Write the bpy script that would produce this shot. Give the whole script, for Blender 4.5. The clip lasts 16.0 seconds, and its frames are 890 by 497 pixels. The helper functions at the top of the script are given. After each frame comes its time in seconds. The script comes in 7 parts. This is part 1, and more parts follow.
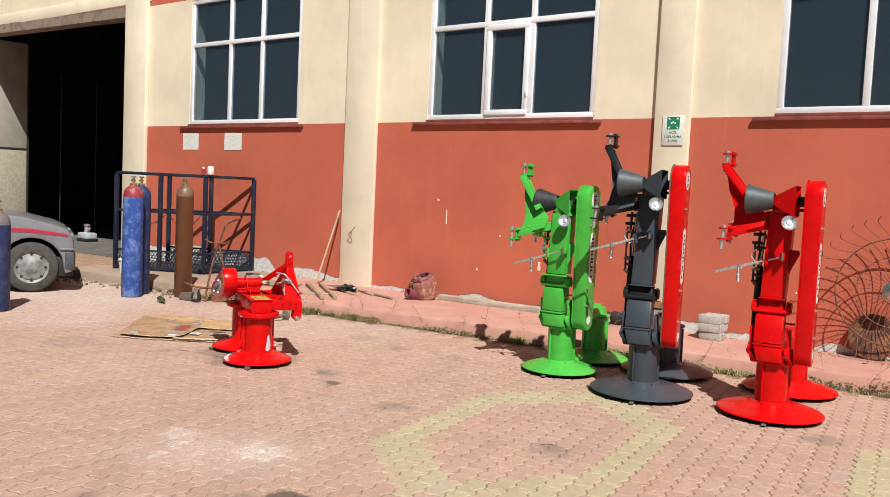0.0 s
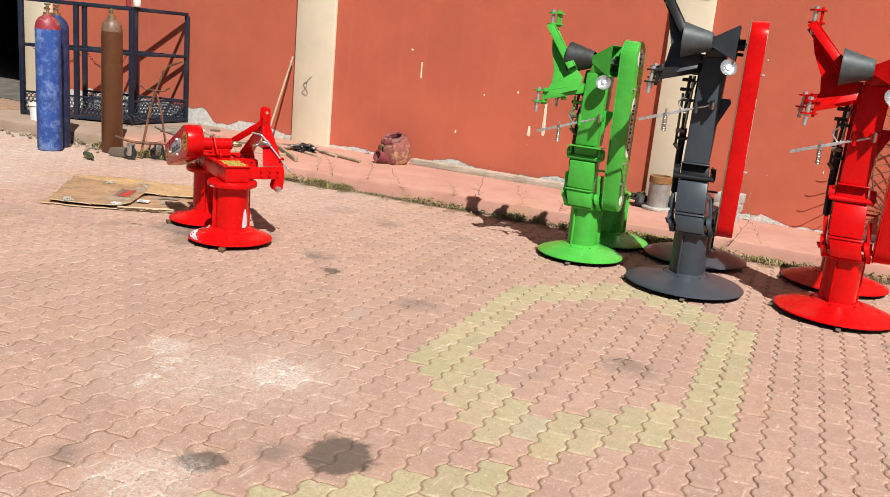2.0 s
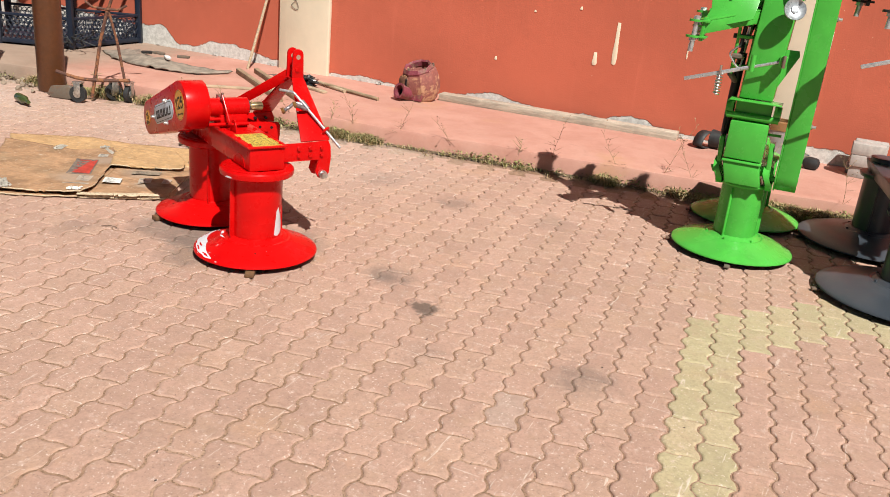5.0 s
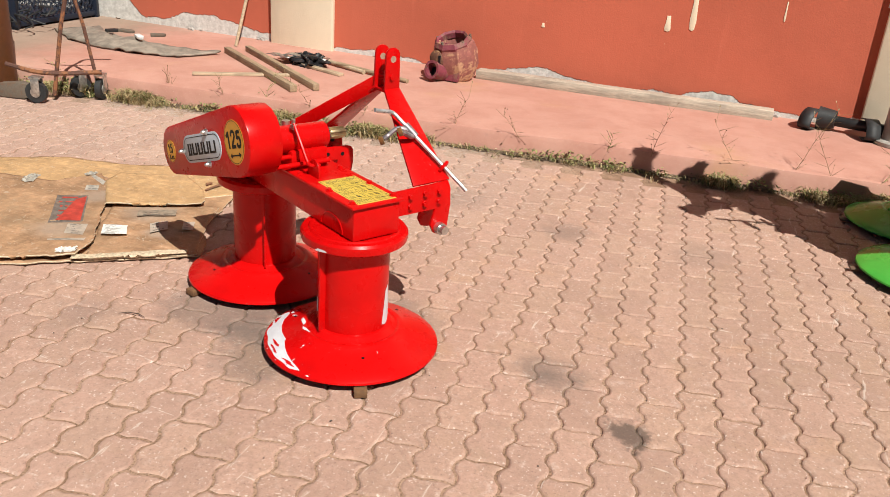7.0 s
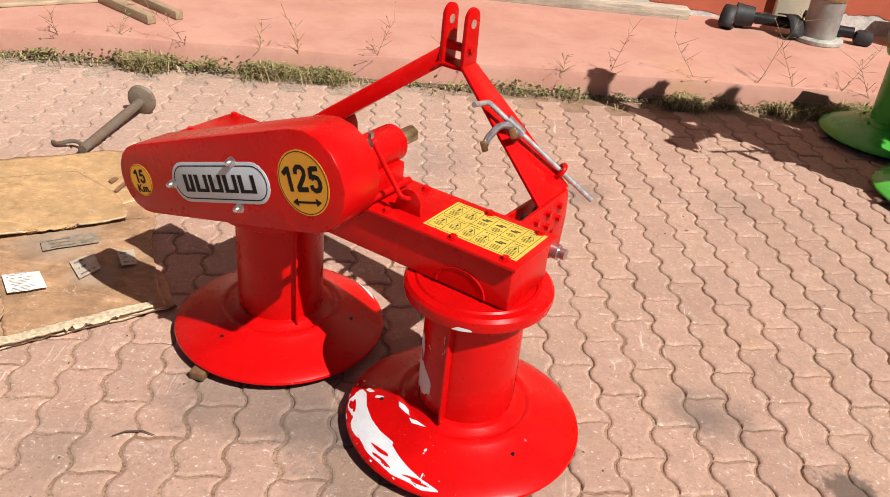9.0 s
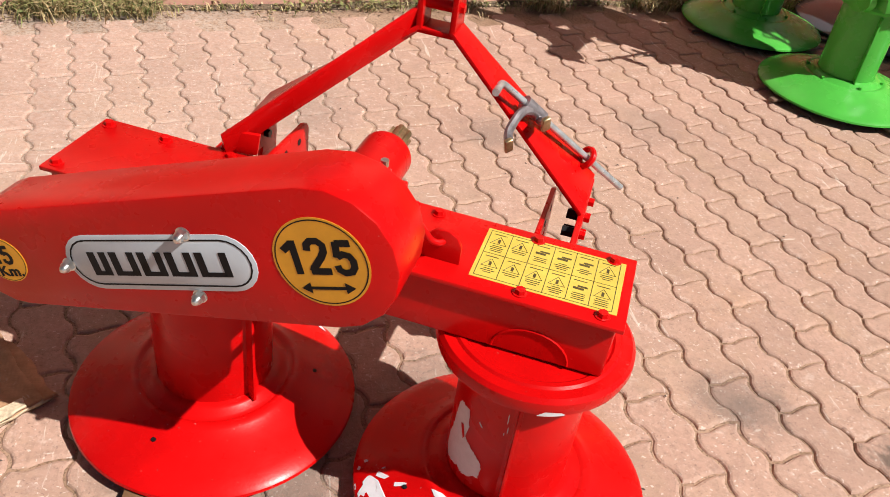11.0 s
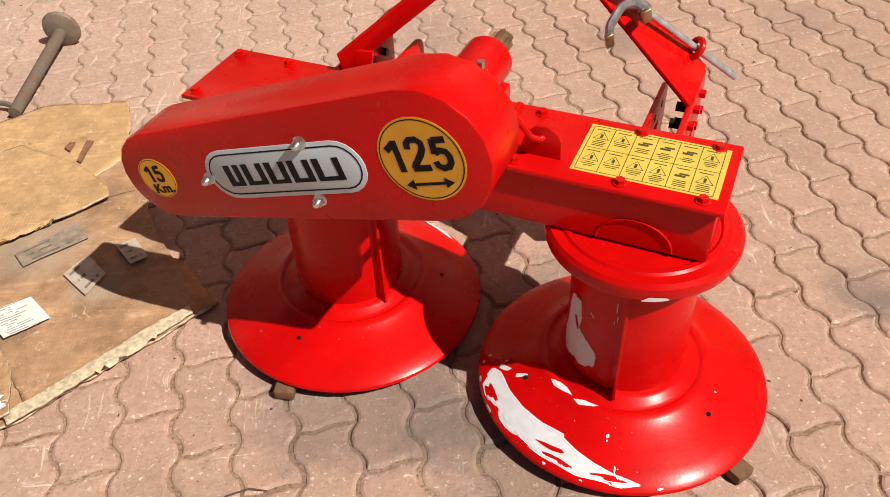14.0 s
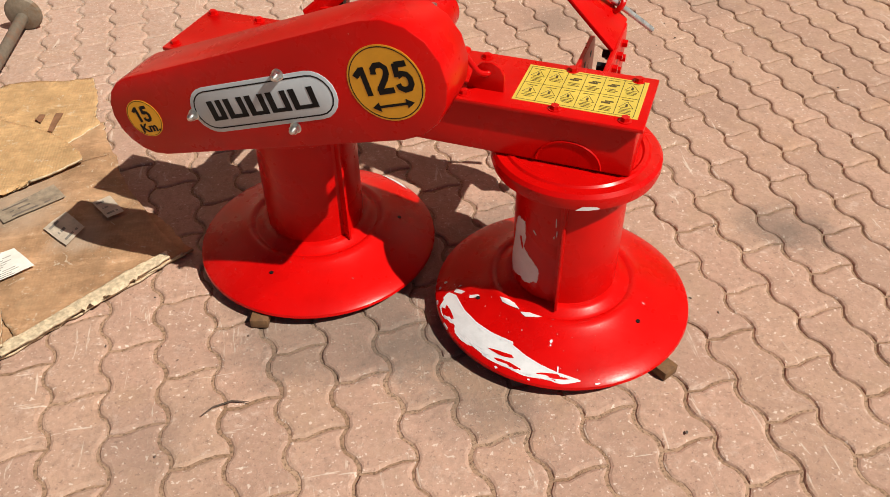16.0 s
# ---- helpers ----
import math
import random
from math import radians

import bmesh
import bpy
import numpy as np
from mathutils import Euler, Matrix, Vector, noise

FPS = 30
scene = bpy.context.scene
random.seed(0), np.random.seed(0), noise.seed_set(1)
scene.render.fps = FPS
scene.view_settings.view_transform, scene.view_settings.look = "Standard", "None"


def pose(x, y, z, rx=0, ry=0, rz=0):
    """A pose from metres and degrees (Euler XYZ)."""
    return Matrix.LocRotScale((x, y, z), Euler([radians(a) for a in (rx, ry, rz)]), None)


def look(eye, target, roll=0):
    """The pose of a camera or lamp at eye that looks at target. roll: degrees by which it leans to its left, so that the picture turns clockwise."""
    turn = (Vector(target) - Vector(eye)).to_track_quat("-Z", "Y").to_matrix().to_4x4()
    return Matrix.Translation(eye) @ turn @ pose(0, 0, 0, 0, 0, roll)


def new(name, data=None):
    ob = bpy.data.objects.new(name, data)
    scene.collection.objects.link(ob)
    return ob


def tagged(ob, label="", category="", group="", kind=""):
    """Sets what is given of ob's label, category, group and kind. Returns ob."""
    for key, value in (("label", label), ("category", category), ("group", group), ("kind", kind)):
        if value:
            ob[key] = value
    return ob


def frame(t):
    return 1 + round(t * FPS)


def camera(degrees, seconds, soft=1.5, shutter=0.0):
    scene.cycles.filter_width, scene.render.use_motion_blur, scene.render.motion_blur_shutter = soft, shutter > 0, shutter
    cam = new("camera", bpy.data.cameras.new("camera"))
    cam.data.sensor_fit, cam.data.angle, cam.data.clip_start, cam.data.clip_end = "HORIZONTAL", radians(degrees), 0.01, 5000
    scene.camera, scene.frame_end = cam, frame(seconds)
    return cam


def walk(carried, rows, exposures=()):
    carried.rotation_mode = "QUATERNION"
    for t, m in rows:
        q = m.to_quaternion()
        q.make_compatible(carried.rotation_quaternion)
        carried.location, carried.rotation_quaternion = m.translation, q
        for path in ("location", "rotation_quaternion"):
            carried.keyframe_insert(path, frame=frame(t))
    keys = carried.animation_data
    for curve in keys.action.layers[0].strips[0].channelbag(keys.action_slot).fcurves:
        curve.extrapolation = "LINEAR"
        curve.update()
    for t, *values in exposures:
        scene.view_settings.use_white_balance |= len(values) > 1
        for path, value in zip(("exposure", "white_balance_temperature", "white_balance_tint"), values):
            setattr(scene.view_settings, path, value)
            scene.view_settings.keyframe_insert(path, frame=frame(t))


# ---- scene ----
cam = camera(56.4, 16.0, soft=0.85)
PATH = [
    (0, (0.259, 0.898, 1.412), (-0.934, 2.497, 1.276), 2.7),
    (0.5, (-0.091, 0.958, 1.378), (-1.27, 2.562, 1.192), 4.2),
    (1, (-0.368, 1.018, 1.379), (-1.444, 2.668, 1.033), 4.0),
    (1.1, (-0.382, 1.03, 1.375), (-1.428, 2.689, 0.983), 3.9),
    (1.5, (-0.626, 1.2, 1.349), (-1.59, 2.895, 0.906), 4.5),
    (2, (-0.94, 1.334, 1.351), (-1.9, 3.025, 0.885), 5.4),
    (2.5, (-1.27, 1.472, 1.358), (-2.146, 3.198, 0.853), 5.9),
    (3, (-1.531, 1.692, 1.318), (-2.4, 3.41, 0.776), 5.1),
    (3.5, (-1.797, 1.88, 1.34), (-2.714, 3.552, 0.739), 5.2),
    (3.7, (-1.911, 1.953, 1.318), (-2.824, 3.622, 0.7), 5.5),
    (5.8, (-2.931, 2.783, 1.381), (-3.613, 4.512, 0.643), 4.1),
    (6, (-3.032, 2.869, 1.364), (-3.683, 4.603, 0.611), 3.7),
    (6.5, (-3.347, 3.144, 1.346), (-3.952, 4.892, 0.586), 3.6),
    (7, (-3.721, 3.221, 1.314), (-4.372, 4.942, 0.528), 4.3),
    (7.5, (-4.018, 3.306, 1.305), (-4.493, 5.046, 0.44), 5.6),
    (8, (-4.3, 3.494, 1.309), (-4.714, 5.214, 0.375), 4.4),
    (8.5, (-4.543, 3.634, 1.3), (-4.864, 5.344, 0.314), 4.9),
    (9, (-4.78, 3.763, 1.314), (-4.855, 5.491, 0.31), 5.7),
    (9.2, (-4.823, 3.839, 1.3), (-4.829, 5.551, 0.265), 5.2),
    (11.3, (-5.254, 4.364, 1.254), (-4.752, 5.876, 0.045), 9.1),
    (11.5, (-5.272, 4.37, 1.258), (-4.785, 5.875, 0.035), 9.0),
    (12, (-5.322, 4.353, 1.252), (-4.973, 5.884, 0.012), 7.2),
    (12.5, (-5.312, 4.322, 1.262), (-5.002, 5.82, -0.026), 4.1),
    (13, (-5.269, 4.298, 1.278), (-4.997, 5.803, -0.01), 1.7),
    (13.5, (-5.218, 4.271, 1.276), (-5.033, 5.781, -0.023), -0.5),
    (14, (-5.15, 4.242, 1.26), (-5.052, 5.731, -0.072), -2.8),
    (14.5, (-5.154, 4.194, 1.28), (-5.025, 5.724, -0.002), -2.8),
    (15, (-5.199, 4.094, 1.27), (-5.002, 5.614, -0.016), -1.3),
    (15.5, (-5.21, 4.031, 1.266), (-4.996, 5.524, -0.047), -0.8),
    (16, (-5.206, 4.004, 1.262), (-4.971, 5.498, -0.047), -0.8),
]
walk(cam, [(t, look(eye, target, roll)) for t, eye, target, roll in PATH], exposures=((0, 0.33, 6150, 7), (1, 0.37, 6200, 7), (2.5, 0.40, 6300, 7), (6, 0.40, 6400, 7), (7.5, 0.32, 6450, 7), (8.5, 0.36, 6450, 8), (11.8, 0.48, 6400, 9), (13, 0.40, 6500, 9), (14.5, 0.23, 6800, 7), (16, 0.20, 6850, 6)))

# ---- light ----
SUN_WAY = Vector((0.62, -0.55, 1.0))
world = bpy.data.worlds.new("sky")
scene.world = world
world.use_nodes = True
sky = world.node_tree.nodes.new("ShaderNodeTexSky")
sky.sky_type, sky.sun_disc = "NISHITA", False
sky.sun_elevation = math.asin(SUN_WAY.normalized().z)
sky.sun_rotation = math.atan2(SUN_WAY.x, SUN_WAY.y)
world.node_tree.links.new(sky.outputs[0], world.node_tree.nodes["Background"].inputs[0])
world.node_tree.nodes["Background"].inputs[1].default_value = 0.020
lamp = bpy.data.lights.new("sun", "SUN")
lamp.energy, lamp.angle, lamp.color = 5.0, radians(0.53), (1.0, 0.95, 0.88)
new("sun", lamp).matrix_world = look(SUN_WAY * 30, (0, 0, 0))


# ---- helpers of this scene ----


def thing(name, label, category, m=None, group=""):
    ob = new(name)
    ob.empty_display_size = 0.1
    if m is not None:
        ob.matrix_world = m
    return tagged(ob, label, category, group)


def mesh_of(name, bm, mats, smooth=35):
    me = bpy.data.meshes.new(name)
    bmesh.ops.recalc_face_normals(bm, faces=bm.faces)
    bm.to_mesh(me)
    bm.free()
    for mt in mats if isinstance(mats, (list, tuple)) else [mats]:
        me.materials.append(mt)
    if smooth:
        for p in me.polygons:
            p.use_smooth = True
        me.set_sharp_from_angle(angle=radians(smooth))
    return me


def part(name, bm, mats, parent, label="", smooth=35, m=None):
    ob = new(name, mesh_of(name, bm, mats, smooth))
    ob.parent = parent
    if m is not None:
        ob.matrix_local = m
    return tagged(ob, label)


def solo(name, bm, mats, label, category, m=None, group="", kind="", smooth=35):
    ob = new(name, mesh_of(name, bm, mats, smooth))
    if m is not None:
        ob.matrix_world = m
    return tagged(ob, label, category, group, kind)


def add_box(bm, a, b, bevel=0.0, m=None, mat=0, seg=2):
    c = [(p + q) / 2 for p, q in zip(a, b)]
    d = [abs(q - p) for p, q in zip(a, b)]
    r = bmesh.ops.create_cube(bm, size=1)
    vs = r["verts"]
    bmesh.ops.scale(bm, vec=d, verts=vs)
    bmesh.ops.translate(bm, vec=c, verts=vs)
    fs = {f for v in vs for f in v.link_faces}
    if bevel:
        es = list({e for v in vs for e in v.link_edges})
        out = bmesh.ops.bevel(bm, geom=es, offset=bevel, segments=seg, affect="EDGES", profile=0.5)
        fs = set(out["faces"]) | {f for f in fs if f.is_valid}
        vs = list({v for f in fs for v in f.verts})
    for f in fs:
        f.material_index = mat
    if m is not None:
        bmesh.ops.transform(bm, matrix=m, verts=vs)
    return vs


def box_bm(a, b, bevel=0.0, m=None):
    bm = bmesh.new()
    add_box(bm, a, b, bevel, m)
    return bm


def add_rod(bm, p, q, r0, r1=None, seg=14, caps=True, mat=0):
    p, q = Vector(p), Vector(q)
    d = q - p
    r = bmesh.ops.create_cone(bm, cap_ends=caps, segments=seg, radius1=r0, radius2=r0 if r1 is None else r1, depth=d.length)
    m = Matrix.Translation((p + q) / 2) @ d.to_track_quat("Z", "Y").to_matrix().to_4x4()
    bmesh.ops.transform(bm, matrix=m, verts=r["verts"])
    if mat:
        for f in {f for v in r["verts"] for f in v.link_faces}:
            f.material_index = mat
    return r["verts"]


def rod_bm(p, q, r0, r1=None, seg=14):
    bm = bmesh.new()
    add_rod(bm, p, q, r0, r1, seg)
    return bm


def add_pipe(bm, pts, r, seg=8):
    """A bent round bar along pts."""
    pts = [Vector(p) for p in pts]
    rings, up = [], None
    for i, p in enumerate(pts):
        t = (pts[min(i + 1, len(pts) - 1)] - pts[max(i - 1, 0)]).normalized()
        if up is None:
            up = t.orthogonal().normalized()
        up = (up - t * up.dot(t)).normalized()
        side = t.cross(up)
        rr = r[i] if isinstance(r, (list, tuple)) else r
        rings.append([bm.verts.new(p + (up * math.cos(a) + side * math.sin(a)) * rr) for a in (2 * math.pi * k / seg for k in range(seg))])
    for a, b in zip(rings, rings[1:]):
        for k in range(seg):
            bm.faces.new((a[k], a[(k + 1) % seg], b[(k + 1) % seg], b[k]))
    bm.faces.new(rings[0][::-1])
    bm.faces.new(rings[-1])


def pipe_bm(pts, r, seg=8):
    bm = bmesh.new()
    add_pipe(bm, pts, r, seg)
    return bm


def bent(pts, r=0.03, n=5):
    """Rounds the corners of a bent bar's line."""
    pts = [Vector(p) for p in pts]
    out = [pts[0]]
    for a, b, c in zip(pts, pts[1:], pts[2:]):
        u, v = (a - b), (c - b)
        k = min(r, u.length / 2.1, v.length / 2.1)
        s, e = b + u.normalized() * k, b + v.normalized() * k
        for i in range(n + 1):
            t = i / n
            out.append(s * (1 - t) ** 2 + b * 2 * t * (1 - t) + e * t * t)
    return out + [pts[-1]]


def lathe_bm(profile, seg=48, caps=True):
    """Turns (radius, z) pairs about z."""
    bm = bmesh.new()
    rings = []
    for r, z in profile:
        if r < 1e-5:
            rings.append([bm.verts.new((0, 0, z))])
        else:
            rings.append([bm.verts.new((r * math.cos(2 * math.pi * k / seg), r * math.sin(2 * math.pi * k / seg), z)) for k in range(seg)])
    for a, b in zip(rings, rings[1:]):
        for k in range(seg):
            n = (k + 1) % seg
            if len(a) == 1 and len(b) == 1:
                continue
            if len(a) == 1:
                bm.faces.new((a[0], b[n], b[k]))
            elif len(b) == 1:
                bm.faces.new((a[k], a[n], b[0]))
            else:
                bm.faces.new((a[k], a[n], b[n], b[k]))
    if caps:
        for ring in (rings[0], rings[-1]):
            if len(ring) > 1:
                bm.faces.new(ring)
    return bm


def add_prism(bm, outline, depth, m=None, bevel=0.0, mat=0):
    """A plate: outline in x and y, thickness depth along z from 0."""
    vs = [bm.verts.new((x, y, 0)) for x, y in outline]
    f = bm.faces.new(vs)
    r = bmesh.ops.extrude_face_region(bm, geom=[f])
    top = [v for v in r["geom"] if isinstance(v, bmesh.types.BMVert)]
    bmesh.ops.translate(bm, vec=(0, 0, depth), verts=top)
    allv = vs + top
    if bevel:
        fs = {f for v in allv for f in v.link_faces}
        caps = [f for f in fs if abs(f.normal.z) > 0.9 or len(f.verts) == len(outline)]
        es = list({e for f in caps for e in f.edges})
        out = bmesh.ops.bevel(bm, geom=es, offset=bevel, segments=2, affect="EDGES", profile=0.5)
        fs = {f for f in fs if f.is_valid} | set(out["faces"])
        allv = list({v for f in fs for v in f.verts})
    for f in {f for v in allv for f in v.link_faces}:
        f.material_index = mat
    if m is not None:
        bmesh.ops.transform(bm, matrix=m, verts=allv)


def prism_bm(outline, depth, m=None, bevel=0.0):
    bm = bmesh.new()
    add_prism(bm, outline, depth, m, bevel)
    return bm


def two_circles(x0, y0, r0, x1, y1, r1, n=14):
    """The outline of a belt round two circles."""
    a = math.atan2(y1 - y0, x1 - x0)
    d = math.hypot(x1 - x0, y1 - y0)
    b = math.acos((r0 - r1) / d)
    pts = []
    for k in range(n + 1):
        t = a + b + (2 * math.pi - 2 * b) * k / n
        pts.append((x0 + r0 * math.cos(t), y0 + r0 * math.sin(t)))
    for k in range(n + 1):
        t = a - b + 2 * b * k / n
        pts.append((x1 + r1 * math.cos(t), y1 + r1 * math.sin(t)))
    return pts


def disc_pts(r, n=28, x=0, y=0):
    return [(x + r * math.cos(2 * math.pi * k / n), y + r * math.sin(2 * math.pi * k / n)) for k in range(n)]


def stadium(w, h, n=10):
    r = h / 2
    return two_circles(-w / 2 + r, 0, r, w / 2 - r, 0, r - 1e-6, n)


def text_bm(body, size, depth=0.0004, bold=0.0):
    cu = bpy.data.curves.new("marking", "FONT")
    cu.body, cu.size, cu.extrude, cu.offset = body, size, depth, bold
    cu.align_x, cu.align_y = "CENTER", "CENTER"
    cu.resolution_u = 4
    cu.space_character = 1.0 + bold * 26
    ob = new("marking", cu)
    me = bpy.data.meshes.new_from_object(ob.evaluated_get(bpy.context.evaluated_depsgraph_get()))
    bm = bmesh.new()
    bm.from_mesh(me)
    bpy.data.objects.remove(ob)
    bpy.data.curves.remove(cu)
    bpy.data.meshes.remove(me)
    return bm


def fit_text(body, w, h, bold):
    """Heavy lettering stretched to w by h metres about its middle."""
    bm = text_bm(body, 0.07, 0.0002, bold)
    xs, ys = [v.co.x for v in bm.verts], [v.co.y for v in bm.verts]
    for v in bm.verts:
        v.co.x = (v.co.x - (min(xs) + max(xs)) / 2) * w / (max(xs) - min(xs))
        v.co.y = (v.co.y - (min(ys) + max(ys)) / 2) * h / (max(ys) - min(ys))
    return bm


DIGITS = {"1": [[(0.42, 1.0), (0.42, 0.0)], [(0.42, 0.93), (0.10, 0.70)]],
          "2": [[(0.05, 0.70), (0.08, 0.88), (0.20, 0.98), (0.40, 0.98), (0.53, 0.86), (0.52, 0.68), (0.40, 0.50), (0.12, 0.20), (0.06, 0.09)], [(0.0, 0.09), (0.60, 0.09)]],
          "4": [[(0.44, 0.0), (0.44, 1.0)], [(0.44, 0.95), (0.08, 0.35)], [(0.02, 0.30), (0.62, 0.30)]],
          "5": [[(0.55, 0.91), (0.14, 0.91)], [(0.15, 0.95), (0.10, 0.50)], [(0.10, 0.52), (0.28, 0.60), (0.45, 0.55), (0.53, 0.40), (0.52, 0.22), (0.42, 0.08), (0.22, 0.05), (0.08, 0.14), (0.05, 0.27)]],
          "6": [[(0.50, 0.80), (0.42, 0.93), (0.25, 0.95), (0.12, 0.80), (0.08, 0.45), (0.12, 0.15), (0.28, 0.05), (0.45, 0.12), (0.52, 0.30), (0.45, 0.50), (0.28, 0.57), (0.13, 0.45)]]}


def digits_bm(word, w, h, heavy=0.20):
    """Heavy numerals, w by h metres about their middle."""
    bm = bmesh.new()
    step = 0.76
    total = step * len(word) - 0.10
    for k, ch in enumerate(word):
        for i, line in enumerate(DIGITS[ch]):
            pts = [Vector(((x + k * step - total / 2 + 0.02) * w / total, (y - 0.5) * h, 0)) for x, y in line]
            z = 0.0001 * i
            t = heavy * h / 2
            rows = []
            for j, p in enumerate(pts):
                d = (pts[min(j + 1, len(pts) - 1)] - pts[max(j - 1, 0)]).normalized()
                n = Vector((-d.y, d.x, 0)) * t
                rows.append((bm.verts.new(p + n + Vector((0, 0, z))), bm.verts.new(p - n + Vector((0, 0, z)))))
            for a, b in zip(rows, rows[1:]):
                bm.faces.new((a[0], a[1], b[1], b[0]))
    return bm


def faces_to(x_axis, y_axis, at):
    """A pose whose x and y axes are given; z is their cross product."""
    x = Vector(x_axis).normalized()
    y = Vector(y_axis).normalized()
    z = x.cross(y)
    m = Matrix((x, y, z)).transposed().to_4x4()
    m.translation = at
    return m


# ---- materials ----


class Mat:
    """A small builder of node materials."""

    def __init__(self, name, rough=0.6, metal=0.0, spec=0.5, coat=0.0):
        self.m = bpy.data.materials.new(name)
        self.m.use_nodes = True
        self.n, self.l = self.m.node_tree.nodes, self.m.node_tree.links
        self.b = self.n["Principled BSDF"]
        self.b.inputs["Roughness"].default_value = rough
        self.b.inputs["Metallic"].default_value = metal
        self.b.inputs["Specular IOR Level"].default_value = spec
        self.b.inputs["Coat Weight"].default_value = coat
        self.b.inputs["Coat Roughness"].default_value = 0.12
        self.co = self.n.new("ShaderNodeTexCoord").outputs["Object"]
        self.pos = self.n.new("ShaderNodeNewGeometry").outputs["Position"]

    def set(self, socket, v):
        if hasattr(v, "links"):
            self.l.new(v, socket)
        else:
            socket.default_value = (*v, 1) if isinstance(v, tuple) and len(v) == 3 and socket.type == "RGBA" else v

    def noise(self, scale, detail=3, rough=0.6, co=None, dist=0.0):
        n = self.n.new("ShaderNodeTexNoise")
        n.inputs["Scale"].default_value, n.inputs["Detail"].default_value = scale, detail
        n.inputs["Roughness"].default_value, n.inputs["Distortion"].default_value = rough, dist
        self.l.new(self.co if co is None else co, n.inputs["Vector"])
        return n.outputs["Fac"]

    def ramp(self, v, a, b):
        """0 below a, 1 above b, smooth between."""
        n = self.n.new("ShaderNodeMapRange")
        n.interpolation_type = "SMOOTHSTEP"
        self.set(n.inputs["Value"], v)
        n.inputs["From Min"].default_value, n.inputs["From Max"].default_value = a, b
        return n.outputs["Result"]

    def math(self, op, a, b=0.0, clamp=False):
        n = self.n.new("ShaderNodeMath")
        n.operation, n.use_clamp = op, clamp
        self.set(n.inputs[0], a)
        self.set(n.inputs[1], b)
        return n.outputs[0]

    def mix(self, f, a, b, mode="MIX"):
        n = self.n.new("ShaderNodeMix")
        n.data_type, n.blend_type = "RGBA", mode
        self.set(n.inputs[0], f)
        self.set(n.inputs[6], a)
        self.set(n.inputs[7], b)
        return n.outputs[2]

    def xyz(self, co):
        n = self.n.new("ShaderNodeSeparateXYZ")
        self.l.new(co, n.inputs[0])
        return n.outputs

    def color(self, v):
        self.set(self.b.inputs["Base Color"], v)

    def rough(self, v):
        self.set(self.b.inputs["Roughness"], v)

    def bump(self, h, dist=0.002, strength=0.6):
        n = self.n.new("ShaderNodeBump")
        n.inputs["Strength"].default_value, n.inputs["Distance"].default_value = strength, dist
        self.l.new(h, n.inputs["Height"])
        self.l.new(n.outputs[0], self.b.inputs["Normal"])

    def near(self, co, x, y, r, soft, wob):
        """1 within r metres of (x, y), with a ragged rim."""
        n = self.n.new("ShaderNodeVectorMath")
        n.operation = "DISTANCE"
        f = self.n.new("ShaderNodeVectorMath")
        f.operation = "MULTIPLY"
        self.l.new(co, f.inputs[0])
        f.inputs[1].default_value = (1, 1, 0)
        self.l.new(f.outputs[0], n.inputs[0])
        n.inputs[1].default_value = (x, y, 0)
        d = self.math("ADD", n.outputs["Value"], self.math("MULTIPLY", self.math("SUBTRACT", self.wob, 0.5), wob))
        return self.math("SUBTRACT", 1.0, self.ramp(d, r - soft, r + soft))


def paint(name, c, rough=0.24, dust=0.25, coat=0.0, spec=0.3):
    m = Mat(name, rough, 0, spec, coat)
    big, fine = m.noise(7, 4), m.noise(160, 2)
    dark = tuple(v * 0.84 for v in c)
    col = m.mix(m.ramp(big, 0.35, 0.7), dark, c)
    specks = m.ramp(m.noise(55, 2), 0.74, 0.78)
    col = m.mix(m.math("MULTIPLY", specks, 0.06 + dust), col, (0.42, 0.33, 0.27))
    flecks = m.math("MULTIPLY", m.ramp(m.noise(170, 2, 0.5), 0.735, 0.76), m.ramp(m.noise(9, 3), 0.45, 0.6))
    col = m.mix(m.math("MULTIPLY", flecks, 0.35), col, (0.55, 0.40, 0.34))
    haze = m.ramp(m.noise(2.2, 5, 0.7), 0.45, 0.85)
    col = m.mix(m.math("MULTIPLY", haze, dust * 0.22), col, (0.45, 0.34, 0.27))
    m.color(col)
    m.rough(m.math("ADD", m.math("MULTIPLY", m.noise(11, 4), 0.2), rough - 0.06))
    m.bump(m.math("ADD", m.math("MULTIPLY", big, 0.8), m.math("MULTIPLY", fine, 0.2)), 0.0016, 0.35)
    return m.m


def plain(name, c, rough=0.5, metal=0.0, vary=0.25, scale=20, bump=0.001, spec=0.5):
    m = Mat(name, rough, metal, spec)
    f = m.noise(scale, 5, 0.65)
    m.color(m.mix(m.ramp(f, 0.3, 0.7), tuple(v * (1 - vary) for v in c), tuple(min(1, v * (1 + vary)) for v in c)))
    m.rough(m.math("ADD", m.math("MULTIPLY", m.noise(scale * 0.6, 3), 0.3), rough - 0.15))
    m.bump(f, bump, 0.6)
    return m.m


